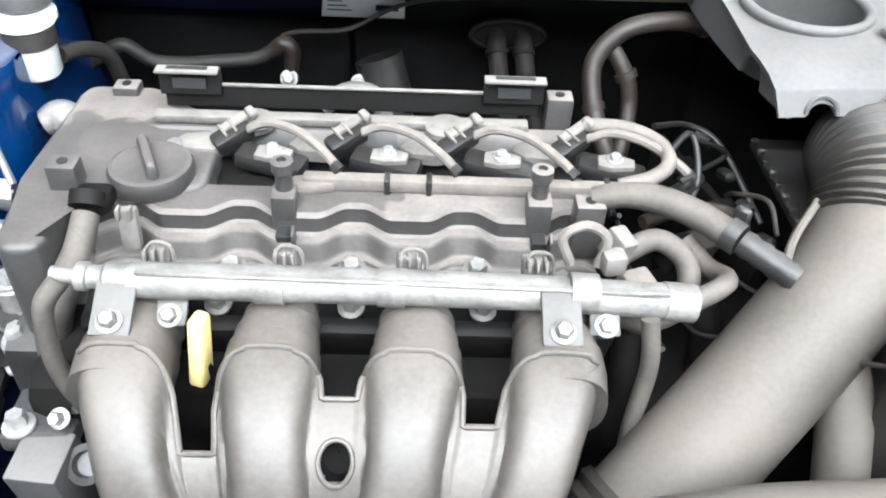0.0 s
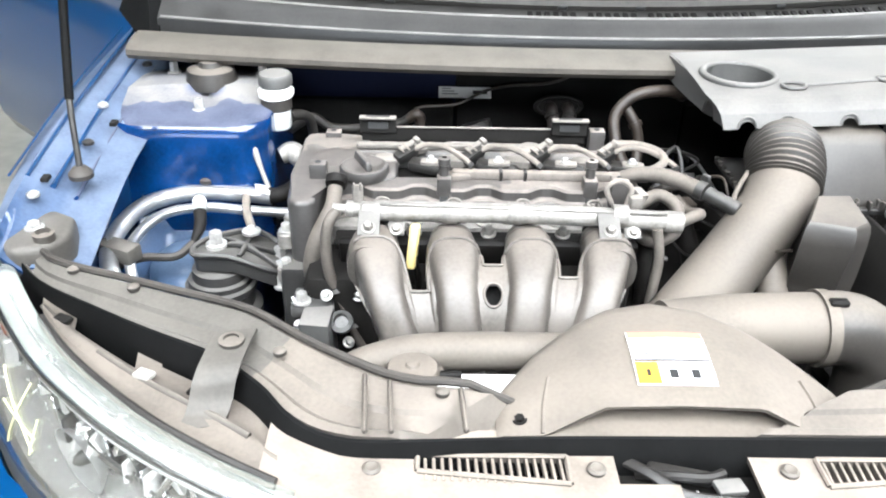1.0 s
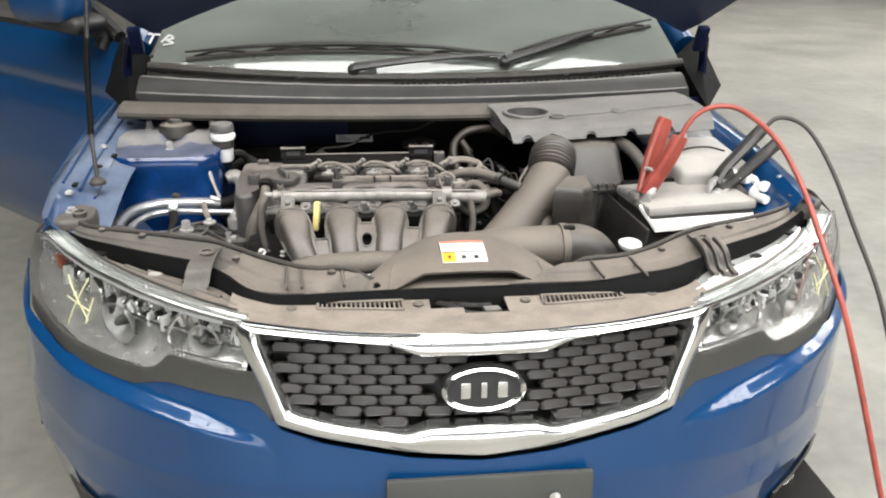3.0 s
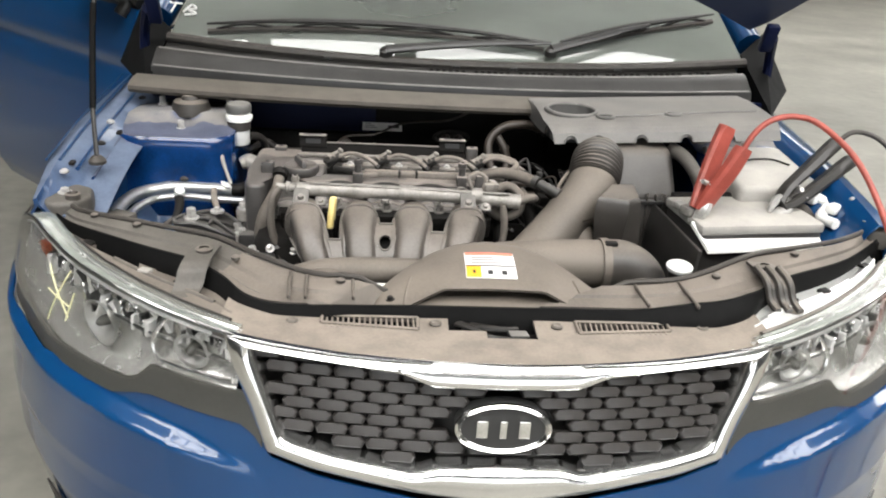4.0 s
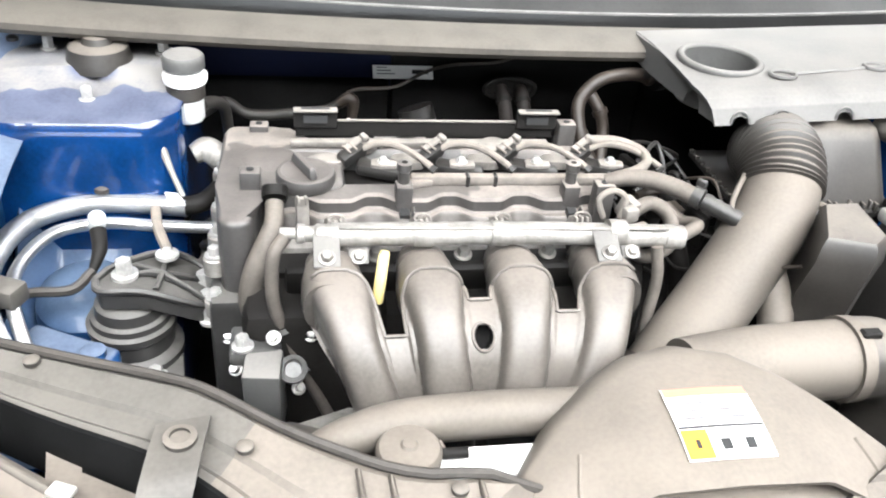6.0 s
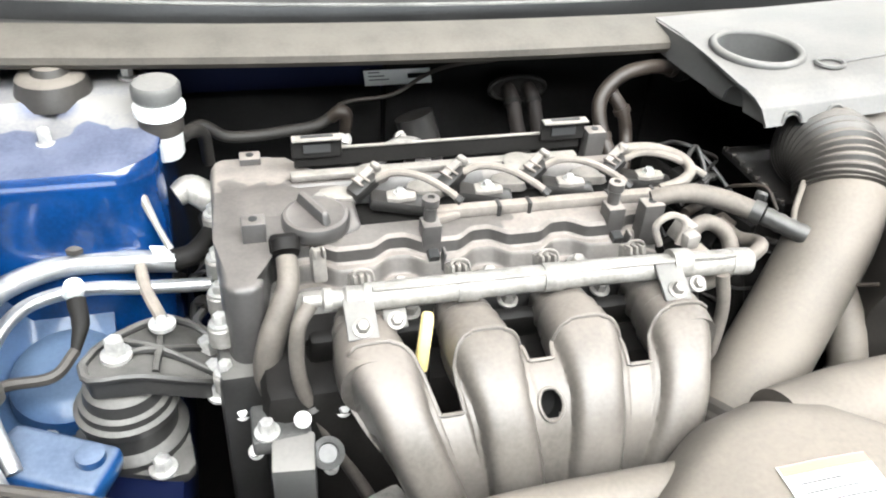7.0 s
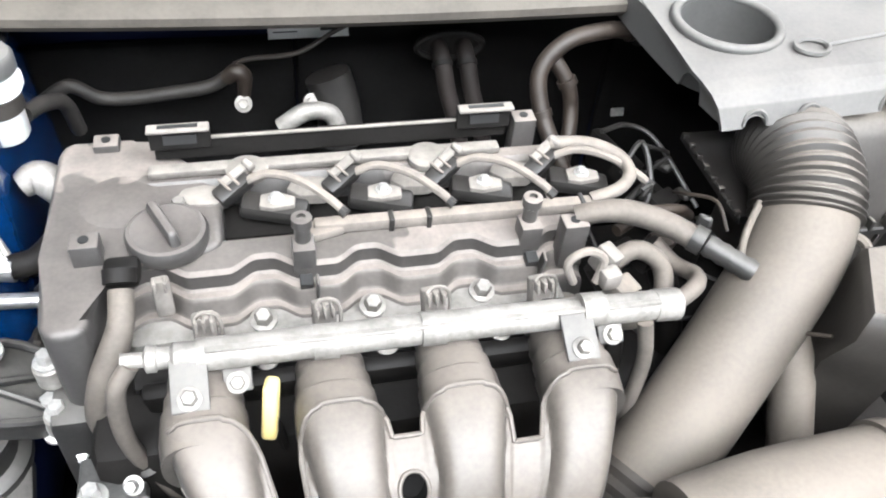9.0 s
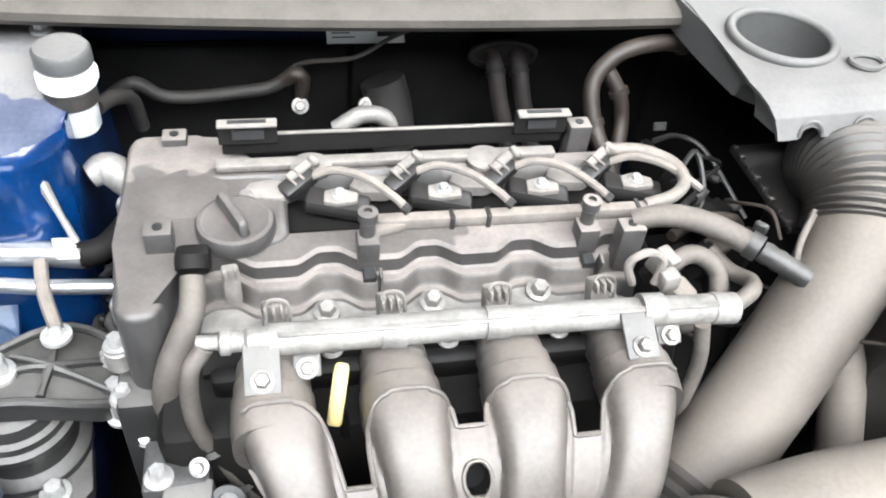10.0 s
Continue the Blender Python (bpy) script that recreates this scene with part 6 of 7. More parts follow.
part("pipe", tube(B(), [(-0.636, 0.335, 0.69), (-0.660, 0.39, 0.728), (-0.666, 0.455, 0.730), (-0.644, 0.515, 0.730), (-0.59, 0.535, 0.730), (-0.53, 0.528, 0.730), (-0.46, 0.522, 0.730)], 0.0075, 14, 8), PIPE, ac, "thin aluminium pipe")
part("clip", box(B(), (-0.673, 0.392, 0.737), (0.058, 0.028, 0.024), (0, 0, -24), 0.004), BRACKET, ac, "dusty block clamping both pipes")
part("bolt", lathe(B(), (-0.597, 0.579, 0.752), [(0.0125, 0), (0.0125, 0.006), (0.008, 0.010), (0, 0.011)], (0, 0, 1), 18), RUBBER, ac)
sn = part("pressure_sensor", lathe(B(), (-0.598, 0.525, 0.735), [(0.0105, 0), (0.0105, 0.018), (0.009, 0.021), (0, 0.021)], (0.25, -0.5, 0.8), 20), RESERVOIR, ac, "white pressure sensor plug")
part("boot", tube(B(), [(-0.594, 0.512, 0.735), (-0.590, 0.490, 0.722), (-0.595, 0.465, 0.708)], [0.010, 0.009, 0.005], 10), DARK, sn)
part("lead", tube(B(), [(-0.595, 0.465, 0.708), (-0.615, 0.44, 0.70), (-0.66, 0.435, 0.70), (-0.70, 0.42, 0.69)], 0.006, 8), RUBBER, sn)
part("rubber_joint", tube(B(), [(-0.50, 0.560, 0.738), (-0.475, 0.565, 0.742), (-0.455, 0.60, 0.745), (-0.46, 0.65, 0.73)], 0.0125, 12), DARK, ac, "black rubber pipe joint")
part("tag", box(B(), (-0.508, 0.555, 0.752), (0.020, 0.030, 0.003), (0, 20, 20), 0.001, 1), WHITE, ac)
part("cap_line", tube(B(), [(-0.53, 0.60, 0.822), (-0.522, 0.592, 0.80), (-0.512, 0.58, 0.775), (-0.50, 0.565, 0.75)], [0.0042, 0.0055, 0.0035, 0.004], 8), ALLOY, ac, "charging valve stub")
part("valve_cap", lathe(B(), (-0.531, 0.601, 0.820), [(0.008, -0.004), (0.0095, 0.0), (0.0095, 0.010), (0.006, 0.014), (0, 0.015)], (-0.2, 0.2, 1), 18), WHITE, ac, "white valve cap")
cup = thing("blue_bottle_top", (-0.62, 0.36, 0.60), "pale blue plastic filler neck below the pipes", "bottle")
part("neck", box(B(), (-0.61, 0.355, 0.668), (0.11, 0.06, 0.03), (0, 4, -24), 0.01, 3), PAINT_LEDGE, cup)
part("lid", lathe(B(), (-0.575, 0.345, 0.682), [(0.013, 0), (0.013, 0.008), (0.009, 0.010), (0, 0.010)], (0, 0, 1), 20), PAINT_LEDGE, cup)

# ---- lines on the firewall ----
fw = thing("firewall_pipe", (-0.25, 0.82, 0.74), "dusty bent metal pipe along the firewall", "pipe")
part("pipe", tube(B(), [(-0.510, 0.80, 0.745), (-0.492, 0.80, 0.758), (-0.462, 0.80, 0.775), (-0.434, 0.80, 0.757), (-0.400, 0.80, 0.754), (-0.355, 0.80, 0.758), (-0.312, 0.80, 0.764), (-0.288, 0.80, 0.778)], 0.0080, 12, 6), DIMPIPE, fw)
part("end_boot", tube(B(), [(-0.293, 0.799, 0.774), (-0.280, 0.797, 0.784), (-0.272, 0.797, 0.776), (-0.274, 0.797, 0.752)], [0.0085, 0.010, 0.010, 0.008], 10, 4), BROWNHOSE, fw)
part("tail", tube(B(), [(-0.282, 0.80, 0.792), (-0.262, 0.80, 0.798), (-0.208, 0.80, 0.803), (-0.160, 0.815, 0.822), (-0.114, 0.83, 0.828), (-0.036, 0.835, 0.834), (0.03, 0.85, 0.86)], 0.0028, 8, 6), BROWNHOSE, fw)
for x, z in ((-0.276, 0.738), (-0.196, 0.735)):
    fit_ = part("fitting", lathe(B(), (x, 0.800, z), [(0.010, 0), (0.010, 0.012), (0.007, 0.015), (0, 0.016)], (0, -0.8, 0.5), 18), RUST, fw)
    part("nut", hexhead(B(), (x, 0.787, z + 0.008), (0, -0.8, 0.5), 0.0068, 0.007), ALLOY, fit_)
part("canister", tube(B(), [(-0.175, 0.81, 0.765), (-0.165, 0.80, 0.73), (-0.16, 0.79, 0.68)], 0.028, 18, 3), BLACK, fw, "black round canister")
part("elbow", tube(B(), [(-0.235, 0.765, 0.725), (-0.205, 0.765, 0.745), (-0.175, 0.770, 0.735), (-0.165, 0.77, 0.70)], 0.011, 12), ALLOY, fw, "bright cast elbow")
ex = thing("heater_pipes", (-0.035, 0.76, 0.68), "two rusty heater pipes bent over a black clamp", "pipe")
gasket = [Vector((-0.029 + 0.040 * math.cos(k), 0.800, 0.802 + 0.017 * math.sin(k))) for k in np.linspace(0, 2 * math.pi, 25)]
part("gasket_rim", tube(B(), gasket, 0.0042, 8, 2), DARK, ex, "black rubber rim round the pipe ends")
part("gasket", rings(B(), [[p + Vector((0, d, 0)) for p in gasket[:-1]] for d in (0.002, 0.010)]), DARK, ex)
for x in (-0.042, -0.012):
    part("pipe", tube(B(), [(x, 0.812, 0.800), (x, 0.792, 0.799), (x + 0.001, 0.775, 0.788), (x + 0.006, 0.765, 0.760), (x + 0.016, 0.755, 0.725), (x + 0.026, 0.74, 0.68)], 0.0105, 12), RUST, ex)
    part("collar", lathe(B(), (x, 0.778, 0.791), [(0.0108, -0.003), (0.0125, -0.003), (0.0125, 0.003), (0.0108, 0.003)], (0.05, -0.7, -0.6), 18), DARK, ex)
hh = thing("heater_hose", (0.07, 0.70, 0.68), "brown-dusted rubber hose arching over the engine's rear", "hose")
part("pipe", tube(B(), [(0.170, 0.735, 0.850), (0.130, 0.720, 0.862), (0.080, 0.712, 0.855), (0.050, 0.700, 0.825), (0.052, 0.675, 0.785), (0.064, 0.645, 0.755), (0.08, 0.62, 0.72)], 0.0098, 12, 7), BROWNHOSE, hh)
part("pipe", tube(B(), [(0.066, 0.715, 0.838), (0.085, 0.700, 0.810), (0.092, 0.690, 0.780), (0.085, 0.665, 0.745), (0.07, 0.64, 0.71)], 0.0088, 12, 6), BROWNHOSE, hh)
for p, d in (((0.085, 0.70, 0.81), (0.5, -0.4, -1)), ((0.052, 0.676, 0.786), (0.3, -0.6, -1)), ((0.163, 0.732, 0.852), (1, 0.2, -0.1))):
    part("clamp", lathe(B(), p, [(0.0100, -0.004), (0.0116, -0.004), (0.0116, 0.004), (0.0100, 0.004)], d, 18), BROWNHOSE, hh)
part("joint", lathe(B(), (0.175, 0.738, 0.848), [(0.018, 0), (0.018, 0.015), (0.014, 0.018), (0, 0.018)], (1, 0.3, 0), 20), DARK, hh)

# ---- hoses and plugs at the engine's right end ----
br_ = thing("breather_hose", (0.08, 0.43, 0.72), "dusty rubber breather hose running to the air duct", "hose")
part("pipe", tube(B(), [(0.018, 0.476, 0.818), (0.040, 0.472, 0.826), (0.064, 0.464, 0.829), (0.092, 0.447, 0.828), (0.120, 0.421, 0.824)], [0.0105, 0.0105, 0.0115, 0.0115, 0.0112], 14, 7), HOSE, br_)
part("clamp", lathe(B(), (0.116, 0.425, 0.825), [(0.0115, -0.006), (0.0130, -0.006), (0.0130, 0.006), (0.0115, 0.006)], (0.7, -0.7, -0.1), 20), MOUNT, br_)
part("clamp_ear", box(B(), (0.122, 0.434, 0.838), (0.013, 0.006, 0.014), (0, 0, -45), 0.002, 1), MOUNT, br_)
part("tip", tube(B(), [Vector((0.121, 0.420, 0.824)).lerp(Vector((0.156, 0.388, 0.815)), q / 8) for q in range(9)], [0.0098 + 0.0012 * (q % 2) for q in range(9)], 12, smooth=False), MOUNT, br_, "ribbed end spigot")
cl = thing("wiring_cluster", (0.07, 0.42, 0.66), "tangle of dusty hoses and plugs at the engine end", "wiring")
for pts, r, m in (
    ([(0.03, 0.425, 0.80), (0.06, 0.43, 0.815), (0.085, 0.42, 0.80), (0.082, 0.40, 0.775), (0.05, 0.39, 0.765), (0.02, 0.392, 0.78)], 0.009, HOSE),
    ([(0.075, 0.372, 0.804), (0.10, 0.385, 0.808), (0.112, 0.405, 0.80), (0.105, 0.43, 0.79), (0.09, 0.45, 0.80)], 0.008, HOSE),
    ([(0.045, 0.36, 0.80), (0.05, 0.35, 0.76), (0.045, 0.34, 0.70), (0.05, 0.34, 0.62)], 0.007, HOSE),
    ([(0.03, 0.44, 0.79), (0.045, 0.42, 0.76), (0.05, 0.40, 0.70), (0.05, 0.39, 0.62)], 0.012, DARK),
    ([(0.10, 0.45, 0.78), (0.12, 0.43, 0.72), (0.13, 0.42, 0.64), (0.12, 0.42, 0.55)], 0.014, DARK),
    ([(0.07, 0.50, 0.79), (0.10, 0.52, 0.80), (0.13, 0.55, 0.79), (0.12, 0.60, 0.76)], 0.004, BLACK),
    ([(0.09, 0.54, 0.82), (0.115, 0.56, 0.83), (0.12, 0.53, 0.80), (0.10, 0.50, 0.78)], 0.003, BLACK),
    ([(0.06, 0.47, 0.80), (0.10, 0.49, 0.80), (0.14, 0.50, 0.79), (0.17, 0.52, 0.76)], 0.006, BROWNHOSE),
):
    part("cable", tube(B(), pts, r, 10, 6), m, cl)
for x, y, z, sx, m in ((0.030, 0.425, 0.812, 0.016, PALE), (0.045, 0.41, 0.782, 0.028, WIRE), (0.085, 0.445, 0.79, 0.028, DARK), (0.065, 0.46, 0.775, 0.035, DARK), (0.11, 0.47, 0.775, 0.03, BROWNHOSE), (0.13, 0.60, 0.76, 0.03, DARK), (0.16, 0.56, 0.74, 0.04, DARK)):
    part("plug", box(B(), (x, y, z), (sx, 0.022, 0.026), (14, 10, 30), 0.003), m, cl)
rnd = random.Random(5)
for k in range(9):
    p = Vector((rnd.uniform(0.04, 0.15), rnd.uniform(0.40, 0.60), rnd.uniform(0.74, 0.80)))
    pts = [p]
    for _ in range(3):
        p = p + Vector((rnd.uniform(-0.03, 0.05), rnd.uniform(-0.04, 0.04), rnd.uniform(-0.035, 0.02)))
        pts.append(p)
    part("wire", tube(B(), pts, rnd.choice((0.002, 0.0025, 0.0035)), 8, 6), rnd.choice((BLACK, DARK, BLACK, BROWNHOSE)), cl)
lw = thing("bay_wiring", (-0.52, 0.45, 0.62), "tangle of dark wires and hoses beside the engine mount", "wiring")
for k in range(12):
    p = Vector((rnd.uniform(-0.50, -0.455), rnd.uniform(0.50, 0.64), rnd.uniform(0.62, 0.70)))
    pts = [p]
    for _ in range(3):
        p = p + Vector((rnd.uniform(-0.03, 0.03), rnd.uniform(-0.05, 0.05), rnd.uniform(-0.03, 0.02)))
        pts.append(p)
    part("wire", tube(B(), pts, rnd.choice((0.003, 0.004, 0.005)), 8, 6), rnd.choice((RUBBER, RUBBER, MOUNT)), lw)
for x, y, z in ((-0.40, 0.345, 0.66), (-0.43, 0.36, 0.64), (-0.36, 0.335, 0.63), (-0.385, 0.33, 0.71), (-0.345, 0.345, 0.70), (-0.44, 0.40, 0.655)):
    nut = part("nut", hexhead(B(), (x, y, z), (rnd.uniform(-0.3, 0.3), -0.6, 0.7), 0.0055, 0.008), STEEL, lw)
gb = thing("gearbox", (0.18, 0.50, 0.42), "dark gearbox casing beside the engine", "gearbox")
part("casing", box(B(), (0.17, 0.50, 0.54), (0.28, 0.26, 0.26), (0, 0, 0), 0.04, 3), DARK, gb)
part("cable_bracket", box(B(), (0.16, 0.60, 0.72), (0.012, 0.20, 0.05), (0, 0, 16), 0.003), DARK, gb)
for k in range(5):
    part("rib", box(B(), (0.175 + 0.012 * k, 0.60 - 0.035 * k, 0.76 - 0.012 * k), (0.012, 0.022, 0.010), (-18, 0, 16), 0.003, 1), DIMPIPE, gb)
part("shift_cable", tube(B(), [(0.10, 0.62, 0.80), (0.14, 0.64, 0.79), (0.17, 0.62, 0.78), (0.20, 0.55, 0.74)], 0.003, 8), BLACK, gb)

# ---- air intake ----
duct = thing("air_duct", (0.17, 0.40, 0.62), "large dusty grey plastic air duct with a ribbed bend", "air duct")
part("pipe", tube(B(), [(0.236, 0.452, 0.838), (0.226, 0.430, 0.824), (0.203, 0.402, 0.798), (0.150, 0.360, 0.752), (0.094, 0.318, 0.705), (0.040, 0.280, 0.660)], [0.047, 0.047, 0.0465, 0.046, 0.046, 0.045], 30, 8), DUCT, duct, "smooth dusty duct")
part("seam", tube(B(), [(0.182, 0.446, 0.845), (0.160, 0.420, 0.822), (0.152, 0.392, 0.800)], 0.0035, 8, 4), DUCT, duct)
bm = B()
BEND = [(0.228, 0.434, 0.828), (0.236, 0.454, 0.842), (0.243, 0.478, 0.850), (0.252, 0.508, 0.846), (0.265, 0.54, 0.825)]
line = spline(BEND, 22)
loops = []
for i, p in enumerate(line):
    d = (line[min(i + 1, len(line) - 1)] - line[max(i - 1, 0)]).normalized()
    side = d.cross(Vector((0, 0, 1))).normalized()
    up = side.cross(d)
    r = 0.0500 + 0.0024 * math.sin(i / 6 * 2 * math.pi)
    loops.append([p + r * (math.cos(a) * side + math.sin(a) * up) for a in np.linspace(0, 2 * math.pi, 30, endpoint=False)])
rings(bm, loops)
part("ribbed_bend", bm, PLASTIC, duct, "ribbed rubber bend", 25)
part("sleeve", tube(B(), [Vector((0.048, 0.286, 0.667)).lerp(Vector((-0.01, 0.246, 0.62)), q / 12) for q in range(13)], [0.049 + 0.003 * (q % 2) for q in range(13)], 28, 2), RUBBER, duct, "ribbed black rubber sleeve")
part("clip", tube(B(), [(0.262, 0.415, 0.815), (0.272, 0.408, 0.822), (0.276, 0.396, 0.818), (0.268, 0.390, 0.800)], 0.005, 8), DUCT, duct)
part("clamp_tab", box(B(), (0.262, 0.418, 0.812), (0.025, 0.02, 0.02), (0, 0, 30), 0.004), STEEL, duct)

ab = thing("air_cleaner", (0.33, 0.42, 0.50), "dark plastic air cleaner housing with a stepped front", "air cleaner")
bm = B()
loops = []
for z, grow, y0, in ((0.56, 0.006, 0.462), (0.79, 0.006, 0.456), (0.80, 0.0, 0.460), (0.862, -0.005, 0.500), (0.873, -0.009, 0.508), (0.879, -0.017, 0.518), (0.881, -0.027, 0.528)):
    x0, x1, y1 = 0.262 - grow, 0.410 + grow, 0.60 + grow
    loop = []
    for cx, cy, turn in ((x1 - 0.022, y0 + 0.022, -90), (x1 - 0.022, y1 - 0.022, 0), (x0 + 0.022, y1 - 0.022, 90), (x0 + 0.022, y0 + 0.022, 180)):
        loop += [(cx + 0.022 * math.cos(math.radians(turn + 18 * k)), cy + 0.022 * math.sin(math.radians(turn + 18 * k)), z) for k in range(6)]
    loops.append(loop)
rings(bm, loops)
part("housing", bm, PLASTIC, ab, "upper air cleaner box with rounded edges", 50)
rim = part("flange", prism(B(), [(0.198, 0.622), (0.198, 0.480), (0.288, 0.480), (0.296, 0.447), (0.422, 0.447), (0.422, 0.622)], 0.781, 0.789, 0.002, 1), BLACK, ab, "black notched flange of the lower housing")
for k in range(8):
    part("notch_tab", box(B(), (0.199, 0.488 + 0.018 * k, 0.790), (0.007, 0.006, 0.006), (0, 0, 0), 0.001, 1), DIMPIPE if k % 2 else PLASTIC, rim)
for k in range(6):
    part("notch_tab", box(B(), (0.308 + 0.019 * k, 0.451, 0.793), (0.004, 0.010, 0.014), (0, 0, 0), 0.001, 1), PLASTIC, rim)
bm = B()
top = [(0.206, 0.302), (0.250, 0.382), (0.298, 0.384), (0.288, 0.302), (0.262, 0.284)]
low = [(0.214, 0.325), (0.236, 0.388), (0.306, 0.386), (0.302, 0.325), (0.256, 0.286)]


def about(loop, k, z):
    return [(0.258 + (x - 0.258) * k, 0.34 + (y - 0.34) * k, z) for x, y in loop]


rings(bm, [about(low, 0.75, 0.60), about(low, 0.85, 0.68), about(low, 1.0, 0.755), about(top, 1.02, 0.815), about(top, 1.0, 0.832), about(top, 0.95, 0.840), about(top, 0.86, 0.844)])
part("resonator", bm, PLASTIC, ab, "wedge-shaped plastic resonator", 32)
for k in range(4):
    part("rib", box(B(), (0.29 + 0.03 * k, 0.458, 0.70), (0.004, 0.012, 0.20), (0, 0, 0), 0.001, 1), PLASTIC, ab)
part("side_hose", tube(B(), [(0.408, 0.535, 0.872), (0.424, 0.500, 0.866), (0.440, 0.470, 0.846), (0.452, 0.452, 0.815), (0.456, 0.445, 0.77)], [0.014, 0.014, 0.013, 0.013, 0.013], 14, 5), BRACKET, ab, "bent dusty hose beside the housing")
part("side_pipe", tube(B(), [(0.196, 0.372, 0.765), (0.203, 0.345, 0.735), (0.205, 0.318, 0.695), (0.205, 0.285, 0.64), (0.205, 0.26, 0.57)], 0.021, 16), DUCT, ab)

sn_ = thing("intake_snorkel", (0.03, 0.13, 0.70), "broad dusty plastic intake scoop with a warning label", "air intake")


def scoop_pt(u, v):
    """A low dome with a flat-topped arched mouth and two side lobes."""
    x = -0.182 + 0.356 * u
    q = abs(x + 0.002)
    top = float(np.interp(q, [0, 0.05, 0.09, 0.12, 0.15, 0.172, 0.182], [0.803, 0.801, 0.794, 0.784, 0.772, 0.763, 0.752]))
    lip = float(np.interp(q, [0, 0.076, 0.10, 0.134, 0.182], [0.788, 0.787, 0.776, 0.759, 0.756]))
    y0 = float(np.interp(q, [0, 0.08, 0.134, 0.182], [0.032, 0.030, 0.020, 0.022]))
    y1 = float(np.interp(q, [0, 0.05, 0.10, 0.134, 0.151, 0.182], [0.242, 0.228, 0.192, 0.160, 0.135, 0.088]))
    y = y0 + (y1 - y0) * v
    lip = min(lip, top)
    if v < 0.45:
        z = lip + (top - lip) * math.sin(v / 0.45 * math.pi / 2)
    elif v < 0.66:
        z = top
    else:
        z = 0.70 + (top - 0.70) * math.cos((v - 0.66) / 0.34 * math.pi / 2) ** 0.5
    return (x, y, z)


scoop = part("scoop", sheet(B(), scoop_pt, 48, 30, 0.004), DUCT, sn_, "dusty moulded scoop", 40)
part("mouth_floor", sheet(B(), lambda u, v: (-0.15 + 0.30 * u, 0.020 + 0.067 * v, 0.7575 + 0.012 * v), 8, 4, 0.004), DUCT, sn_)
for s in (-1, 1):
    part("foot_screw", hexhead(B(), (s * 0.157 - 0.002, 0.038, 0.7625), (s * 0.2, 0, 1), 0.005, 0.004), DARK, sn_)
    part("crease", tube(B(), [(s * 0.138, 0.022, 0.760), (s * 0.135, 0.05, 0.772), (s * 0.128, 0.08, 0.781)], 0.0022, 6, 4), DUCT, sn_)
part("outlet", tube(B(), [(0.02, 0.196, 0.752), (0.10, 0.206, 0.753), (0.19, 0.212, 0.753), (0.225, 0.213, 0.752)], [0.040, 0.042, 0.042, 0.042], 28, 6), DUCT, sn_, "round outlet pipe")
part("clamp", lathe(B(), (0.206, 0.212, 0.753), [(0.042, -0.006), (0.046, -0.006), (0.046, 0.008), (0.042, 0.008)], (1, 0.02, 0), 36), DUCT, sn_)
part("elbow", tube(B(), [(0.205, 0.213, 0.753), (0.245, 0.213, 0.750), (0.275, 0.211, 0.728), (0.287, 0.209, 0.69), (0.289, 0.207, 0.62)], [0.044, 0.044, 0.044, 0.043, 0.043], 28, 8), PLASTIC, sn_, "smooth grey elbow")
part("clamp_tab", box(B(), (0.215, 0.200, 0.797), (0.022, 0.012, 0.008), (0, 0, 0), 0.002, 1), DARK, sn_)


def on_scoop(x, y, lift=0.0015):
    """A point on the scoop's top at x, y."""
    u = (x + 0.182) / 0.356
    near, far = scoop_pt(u, 0)[1], scoop_pt(u, 1)[1]
    best = (y - near) / (far - near)
    return Vector(scoop_pt(u, best)) + Vector((0, 0, lift))


def decal(name, x0, x1, y0, y1, mat, parent, lift, skew=-0.0):
    bm = B()
    sheet(bm, lambda u, v: on_scoop(x0 + (x1 - x0) * u + skew * v, y0 + (y1 - y0) * v, lift), 8, 6, 0.0008)
    return part(name, bm, mat, parent)


lab = decal("label", -0.044, 0.035, 0.054, 0.128, PAPER, sn_, 0.0022)
lab["label"] = "white warning label with an orange corner"
decal("print", -0.043, 0.034, 0.118, 0.127, REDINK, lab, 0.0034)
decal("print", -0.043, -0.020, 0.055, 0.082, ORANGE, lab, 0.0034)
decal("print", -0.043, 0.034, 0.0835, 0.0855, INK, lab, 0.0034)
for x in (-0.006, 0.016):
    decal("print", x - 0.004, x + 0.004, 0.062, 0.072, INK, lab, 0.0036)
for k in range(3):
    decal("print", -0.034, 0.022 - 0.01 * k, 0.093 + 0.008 * k, 0.0942 + 0.008 * k, LAMPGREY, lab, 0.0034)
decal("print", -0.033, -0.029, 0.064, 0.072, INK, lab, 0.0038)

# radiator top tank and cap
rad = thing("radiator_top", (-0.23, 0.11, 0.66), "dusty radiator top tank with a pressure cap", "radiator")
part("tank", tube(B(), [(-0.352, 0.140, 0.728), (-0.318, 0.150, 0.740), (-0.27, 0.158, 0.748), (-0.20, 0.160, 0.752), (-0.10, 0.160, 0.752), (0.05, 0.158, 0.75)], [0.018, 0.020, 0.022, 0.022, 0.022, 0.022], 16, 6), DUCT, rad)
capr = part("cap", lathe(B(), (-0.266, 0.116, 0.748), [(0.029, 0), (0.029, 0.012), (0.026, 0.016), (0.008, 0.0185), (0.006, 0.021), (0, 0.022)], (0, 0, 1), 32), DUCT, rad, "round dusty radiator cap")
part("ear", box(B(), (-0.266, 0.116, 0.752), (0.068, 0.016, 0.006), (0, 0, 14), 0.002), DUCT, capr)
